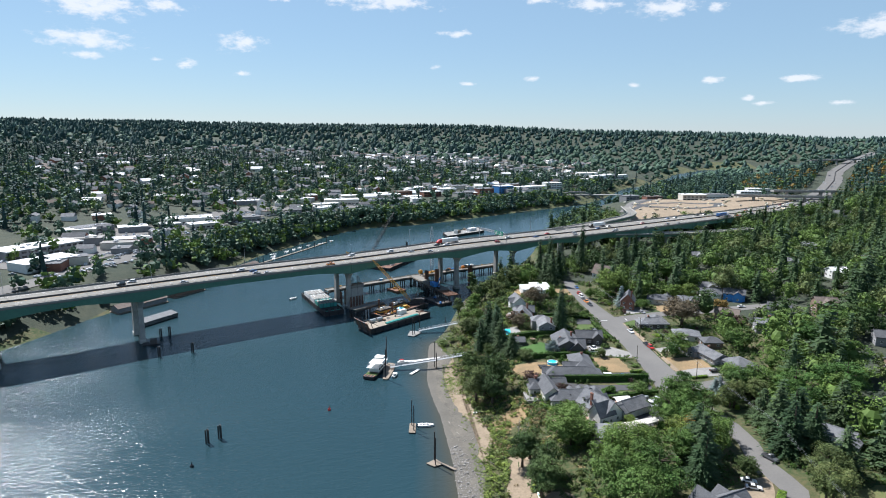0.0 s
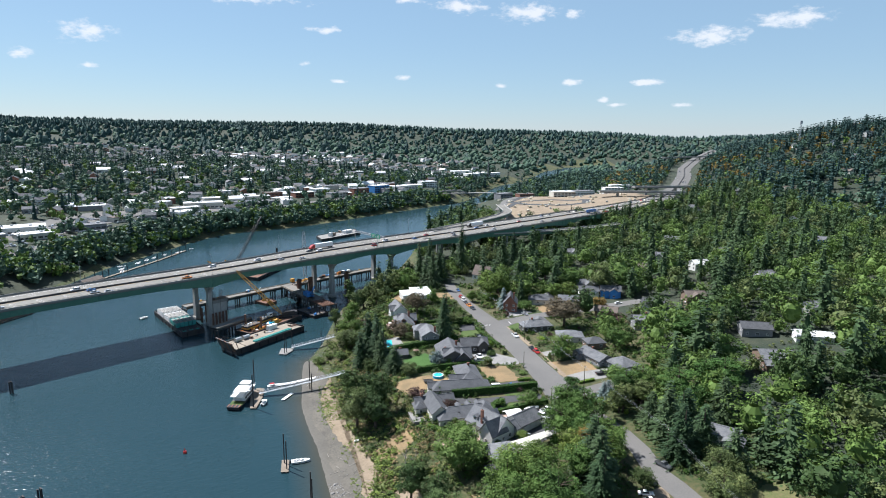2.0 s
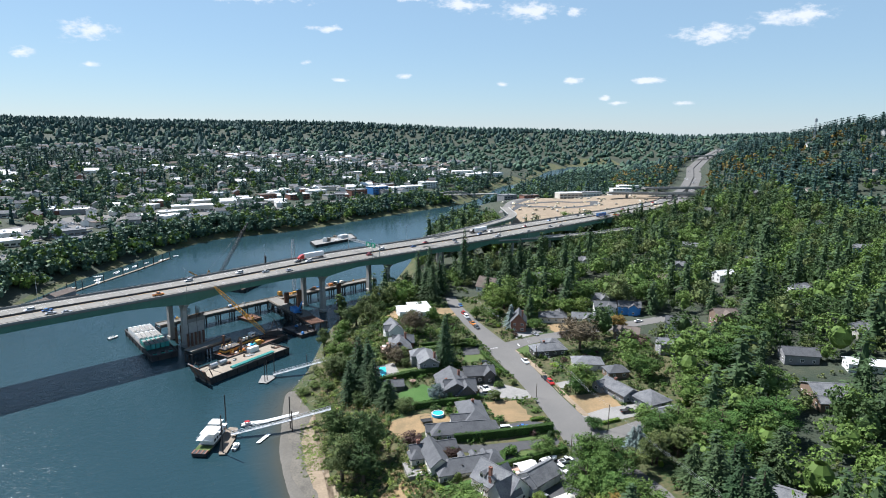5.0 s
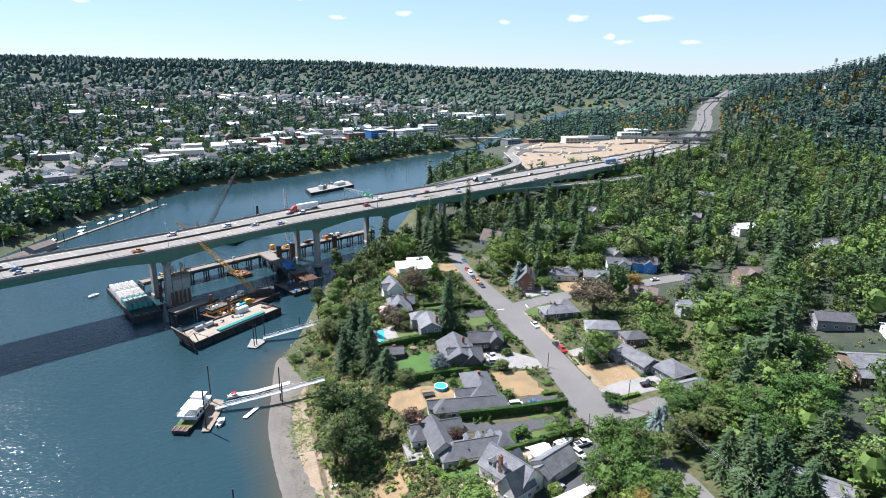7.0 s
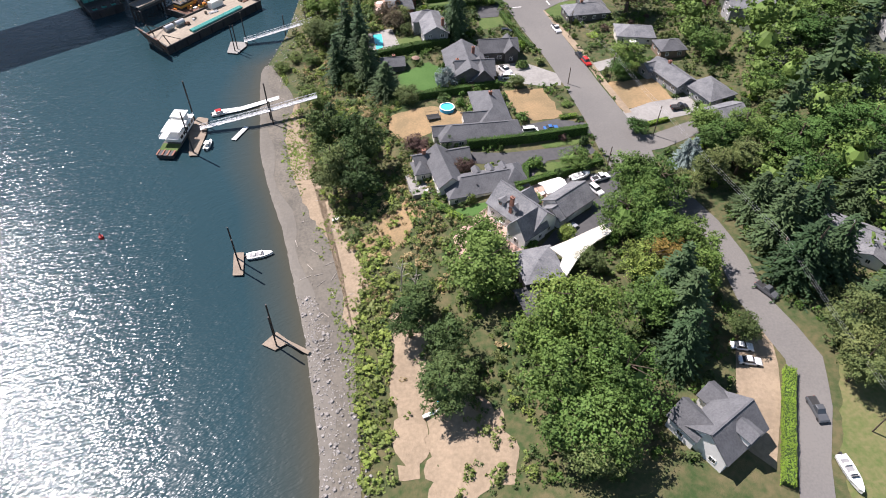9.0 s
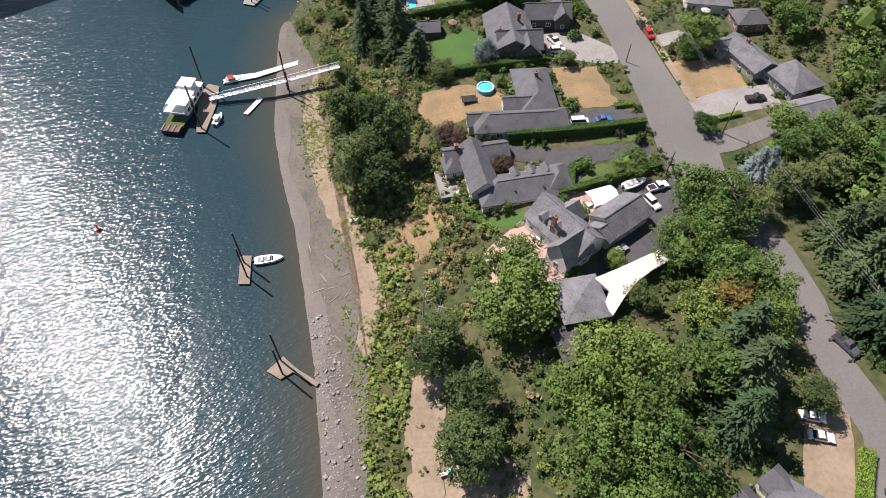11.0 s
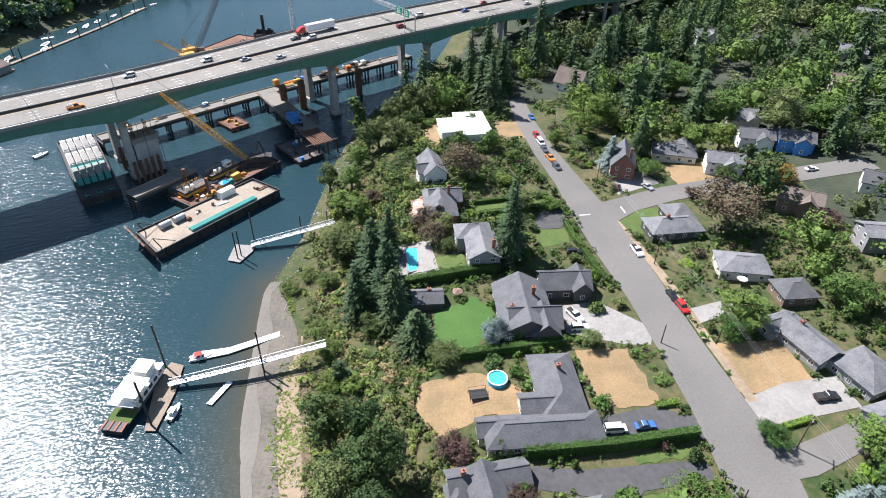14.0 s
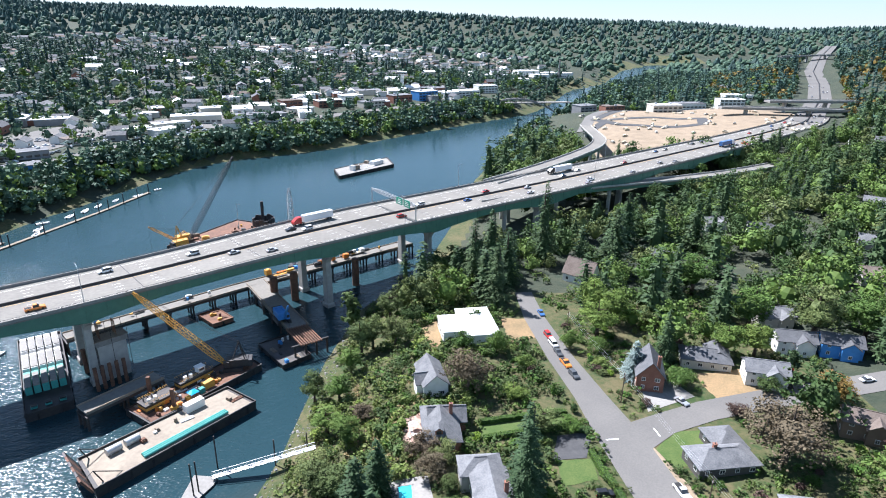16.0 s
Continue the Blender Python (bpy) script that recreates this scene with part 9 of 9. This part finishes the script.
# hillside houses of the town: a few models, copied
def small_house(x, y, yaw, w, d, h, wall, roof):
    e = thing("hillside_house", x, y, hz(x, y), yaw, f"small town house with {'white' if 'white' in wall else 'muted'} walls and a {'pale' if 'white' in roof else 'dark'} pitched roof", "house", "town houses")
    part("wall", wall_geo(0, 0, w, d, -3, h, d * 0.28, "gx"), M[wall], e)
    part("roof", roof_geo(0, 0, w, d, h, d * 0.28, "gx"), M[roof], e)
    for sy in (-1, 1):
        part("window", Geo().box(-w * 0.2, sy * (d / 2 + 0.03), 1.2, 3.2, 0.1, 1.4), M["glass"], e)
    return e


models = []
for wl, rf, w, d, h in (("wall_white", "roof_grey", 13, 9, 4.5), ("wall_white", "roof_dark", 16, 10, 5.5), ("wall_cream", "roof_brown", 12, 9, 4), ("wall_grey", "roof_grey", 14, 9, 5), ("wall_white", "roof_white", 20, 12, 5), ("wall_cream", "roof_grey", 11, 8, 4.5), ("wall_brick", "roof_dark", 18, 12, 6)):
    models.append((wl, rf, w, d, h))
made, spots = {}, []
while len(spots) < 300:
    y = frng.uniform(150, 1500)
    ul = frng.uniform(90, 1000)
    x = float(np.interp(y, LY, LX)) - ul
    if x < -(y + 160) * 0.85 or any(abs(x - a) < 15 and abs(y - b) < 15 for a, b in spots):
        continue
    if 90 < ul < 190 and frng.random() < 0.45:
        continue
    spots.append((x, y))
    mdl = models[frng.randrange(len(models))]
    yaw = frng.choice((20, 110)) + frng.uniform(-10, 10)
    if mdl in made:
        copy_thing(made[mdl], pose(x, y, hz(x, y), 0, 0, yaw))
    else:
        made[mdl] = small_house(x, y, yaw, *mdl[2:], *mdl[:2])
for k in range(34):
    x, y = frng.uniform(300, 800), frng.uniform(380, 1050)
    if x > (y + 160) * 0.8 or seg_dist(x, y, HIGHWAY) < 45:
        continue
    copy_thing(made[models[k % 4]] if models[k % 4] in made else list(made.values())[0], pose(x, y, hz(x, y), 0, 0, frng.uniform(0, 180)))
# the many houses further up the hillside
rows = {"wall_white": Geo(), "wall_cream": Geo(), "roof_grey": Geo(), "roof_white": Geo(), "roof_brown": Geo()}
lots = 0
while lots < 430:
    y = frng.uniform(180, 1700)
    ul = frng.uniform(230, 1150)
    x = float(np.interp(y, LY, LX)) - ul
    if x < -(y + 170) * 0.85 or noise.noise(Vector((x * 0.011, y * 0.011, 7))) > 0.16 or any(abs(x - a) < 13 and abs(y - b) < 13 for a, b in spots):
        continue
    lots += 1
    spots.append((x, y))
    w, d, hh, yaw = frng.uniform(10, 22), frng.uniform(8, 12), frng.uniform(3.5, 7), frng.choice((20, 110)) + frng.uniform(-10, 10)
    z = hz(x, y)
    rows[frng.choice(("wall_white", "wall_white", "wall_cream"))].box(x, y, z - 3, w, d, hh + 3, yaw)
    rf = rows[frng.choice(("roof_grey", "roof_grey", "roof_grey", "roof_white", "roof_brown", "roof_brown"))]
    c, s = math.cos(radians(yaw)), math.sin(radians(yaw))
    pts = [(x + a * c - b * s, y + a * s + b * c, z + e) for a, b, e in ((-w / 2 - 0.5, -d / 2 - 0.5, hh), (w / 2 + 0.5, -d / 2 - 0.5, hh), (w / 2 + 0.5, d / 2 + 0.5, hh), (-w / 2 - 0.5, d / 2 + 0.5, hh), (-w / 2 - 0.5, 0, hh + d * 0.26), (w / 2 + 0.5, 0, hh + d * 0.26))]
    rf.add(pts, [(0, 1, 5, 4), (2, 3, 4, 5), (1, 2, 5), (3, 0, 4), (3, 2, 1, 0)])
for nm, g in rows.items():
    solid("hillside_houses", g, M[nm], ("pale house walls" if "wall" in nm else "pitched house roofs") + " scattered over the far hillside", "houses", kind="stuff")
# parked cars of the town, too many and far to tell apart
g = Geo()
for k in range(420):
    y = frng.uniform(230, 680)
    x = float(np.interp(y, LY, LX)) - frng.choice((52, 58, 66, 72, 84, 92, 104, 112, 124, 132, 140))
    g.box(x, y, hz(x, y) + 0.3, 1.8, 4.4, 0.8, frng.choice((20, 110)))
    g.box(x, y, hz(x, y) + 1.1, 1.6, 2.2, 0.6, 20, 0.8)
solid("parked_cars", g, mat("mixed_car_paint", (0.55, 0.56, 0.58), (0.35, 0.36, 0.38), 0.3, spread=0.75, island=True, spec=0.6), "rows of parked cars in the far car parks", "cars", kind="stuff")

# ---- interchange beyond the bridge ----
drape("construction_ground", [(120, 560), (132, 655), (165, 740), (230, 790), (330, 760), (348, 690), (270, 600), (200, 550), (150, 530)], M["dirt"], "bare tan earth of the road works", "ground", 0.4, 10)
ribbon("road", [(130, 640), (160, 690), (210, 700), (250, 680), (240, 650), (200, 640), (165, 660), (150, 700), (190, 760), (260, 790)], 10, M["asphalt_dark"], "new dark asphalt loop road in the works", "street", 0.6, 6)
ribbon("road", [(128, 650), (150, 720), (190, 790), (230, 860)], 12, M["asphalt"], "pale approach road past the works", "street", 0.55, 6)
for b in [(238, 755, 10, 34, 16, 8, "roof_white", "wall_cream", 2), (281, 805, 10, 40, 16, 9, "roof_grey", "wall_white", 2), (332, 808, 5, 30, 14, 10, "roof_white", "wall_white", 3), (195, 810, 20, 26, 14, 7, "roof_brown", "wall_brick", 2), (365, 865, 0, 34, 16, 9, "roof_white", "wall_white", 2), (160, 800, 30, 24, 16, 8, "roof_grey", "wall_grey", 2)]:
    block(*b[:8], "office building beside the interchange", b[8])
block(316, 520, -14, 34, 13, 10.5, "roof_grey", "wall_white", "white three-storey block with blue panels", 3, z=24)
g = Geo()
for k in range(70):
    x, y = frng.uniform(140, 320), frng.uniform(575, 745)
    yaw = frng.uniform(0, 180)
    g.box(x, y, hz(x, y) + 0.6, 4.6, 1.9, 1.0, yaw)
    g.box(x, y, hz(x, y) + 1.6, 2.4, 1.7, 0.7, yaw, 0.8)
solid("works_vehicles", g, mat("works_paint", (0.6, 0.5, 0.3), (0.5, 0.5, 0.5), 0.4, spread=0.6, island=True), "vehicles and machines scattered over the road works", "vehicles", kind="stuff")
ribbon("highway", HIGHWAY, 25, M["asphalt"], "six-lane highway climbing between wooded hills", "highway", 0.5, 12, zs=[h + 0.5 for h in HIGHWAY_Z])
g = Geo()
for a, b, za, zb in zip(HIGHWAY, HIGHWAY[1:], HIGHWAY_Z, HIGHWAY_Z[1:]):
    g.beam((*a, za + 1.0), (*b, zb + 1.0), 0.7, 1.0)
solid("median_barrier", g, M["steel_dark"], "dark concrete highway median barrier", "barrier", kind="structure")
for k in range(26):
    f = frng.uniform(0.0, 3.6)
    i = int(f)
    t = f - i
    a, b = Vector(HIGHWAY[i]), Vector(HIGHWAY[i + 1])
    d = (b - a).normalized()
    s = frng.choice((-12, -8, -4, 4, 8, 12))
    q = a.lerp(b, t) + Vector((-d.y, d.x)) * s
    car(frng.choice(["white", "silver", "black"]), "sedan", q.x, q.y, HIGHWAY_Z[i] + (HIGHWAY_Z[i + 1] - HIGHWAY_Z[i]) * t + 0.55, math.degrees(math.atan2(d.y, d.x)) + (0 if s < 0 else 180))
for a, b, z in (((270, 690), (440, 676), 36.5), ((325, 708), (450, 718), 41), ((590, 1215), (740, 1310), 60)):
    e = thing("overpass", 0, 0, 0, 0, "concrete road overpass across the highway", "bridge", "overpasses")
    part("deck", Geo().beam((*a, z), (*b, z), 11, 1.6), M["concrete"], e)
    for f in (0.15, 0.5, 0.85):
        q = Vector(a).lerp(Vector(b), f)
        part("pier_column", Geo().box(q.x, q.y, 15, 2, 5, z - 15.8), M["pier"], e)
    for s in (-5.3, 5.3):
        part("parapet", Geo().beam((a[0], a[1] + s, z + 1.3), (b[0], b[1] + s, z + 1.3), 0.4, 1.0), M["pier"], e)
e = thing("radio_mast", 690, 900, hz(690, 900), 0, "lattice radio mast on the wooded hill", "mast")
lattice((0, 0, 0), (0, 0, 46), 2.6, 1.6, M["alu"], e, "mast", 14)
part("antenna_ring", Geo().tube((0, 0, 40), (0, 0, 45), 2.2, 2.2, 10), M["alu"], e)

# ---- far woods ----
rng = np.random.default_rng(11)
groups = {"far": [], "farfir": [], "maple": [], "autumn": []}
clear = np.array(spots)


def line_gap(x, y, line):
    """Distance of many points from a line."""
    best = np.full(x.shape, 1e9)
    for (ax, ay), (bx, by) in zip(line, line[1:]):
        dx, dy = bx - ax, by - ay
        t = np.clip(((x - ax) * dx + (y - ay) * dy) / (dx * dx + dy * dy), 0, 1)
        best = np.minimum(best, np.hypot(x - ax - t * dx, y - ay - t * dy))
    return best


def far_trees(x, y, most):
    """Plant the places that are neither water, road, building nor street."""
    ur, ul = x - np.interp(y, RY, RX), np.interp(y, LY, LX) - x
    d = np.hypot(x, y)
    dice = rng.uniform(size=x.shape)
    ok = (np.maximum(ur, ul) > 9) | (y > 1900)
    ok &= ~((ur > 0) & (y < 560) & (x < 380) & ~((ur < 95) & (y > 440))) & ~((ur > 90) & (y < 660) & (x < 330))
    ok &= ~((np.abs(x - 235) < 128) & (np.abs(y - 680) < 132)) & (line_gap(x, y, HIGHWAY) > 27)
    ok &= ~((y < 700) & (np.minimum.reduce([line_gap(x, y, s) for s in ROADS_OVER]) < 14))
    ok &= ~((ul > 40) & (ul < 235) & (y < 1000) & (dice < 0.8))
    x, y, ur, ul, d = (v[ok] for v in (x, y, ur, ul, d))
    gap = np.array([np.min(np.abs(clear - (a, b)).max(1)) if u > 40 else 99 for a, b, u in zip(x, y, ul)])
    z = height(x, y)
    for k in np.nonzero(gap > 7.5)[0][:most]:
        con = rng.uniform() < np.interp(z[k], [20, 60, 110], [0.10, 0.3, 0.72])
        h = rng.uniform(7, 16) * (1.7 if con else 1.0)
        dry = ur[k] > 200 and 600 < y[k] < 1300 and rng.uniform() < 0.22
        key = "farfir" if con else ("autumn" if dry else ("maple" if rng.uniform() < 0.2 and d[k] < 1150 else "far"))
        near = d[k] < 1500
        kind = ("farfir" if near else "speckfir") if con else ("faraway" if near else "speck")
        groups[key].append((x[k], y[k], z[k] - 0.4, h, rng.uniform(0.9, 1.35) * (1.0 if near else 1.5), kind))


# the near hillside of the town, then the hills behind and the slopes along the highway
ty = rng.uniform(100, 1250, 16000)
far_trees(np.interp(ty, LY, LX) - rng.uniform(6, 1150, 16000), ty, 8200)
ty = 100 + 3200 * np.sqrt(rng.uniform(0, 1, 34000))
tx = rng.uniform(-1.0, 0.9, 34000) * (ty + 190)
back = ~((ty < 1250) & (np.interp(ty, LY, LX) - tx > 0) & (np.interp(ty, LY, LX) - tx < 1150))
far_trees(tx[back], ty[back], 12500)
ty = rng.uniform(560, 1500, 9000)
far_trees(np.interp(ty, RY, RX) + rng.uniform(9, 800, 9000), ty, 4200)
far_trees(rng.uniform(385, 820, 2600), rng.uniform(220, 720, 2600), 1900)
ty = rng.uniform(330, 870, 900)
tx = np.interp(ty, LY, LX) - rng.uniform(7, 46, 900) / np.interp(ty, [560, 620], [1, 0.72])
for x, y, z in zip(tx, ty, height(tx, ty)):
    if y > 400 or rng.uniform() < 0.5:
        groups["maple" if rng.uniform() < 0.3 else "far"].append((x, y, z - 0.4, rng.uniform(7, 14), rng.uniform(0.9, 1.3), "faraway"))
# far and farfir crowns carry the haze in their leaf colour
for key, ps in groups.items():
    woods("far_woods", ps, LEAF[key], {"far": "distant dark broadleaf woods on the hills, tinted with painted haze", "farfir": "distant pointed firs along the ridges, tinted with painted haze", "maple": "distant lighter green trees among houses", "autumn": "distant brownish drying trees on the slope"}[key], "woods", 9)
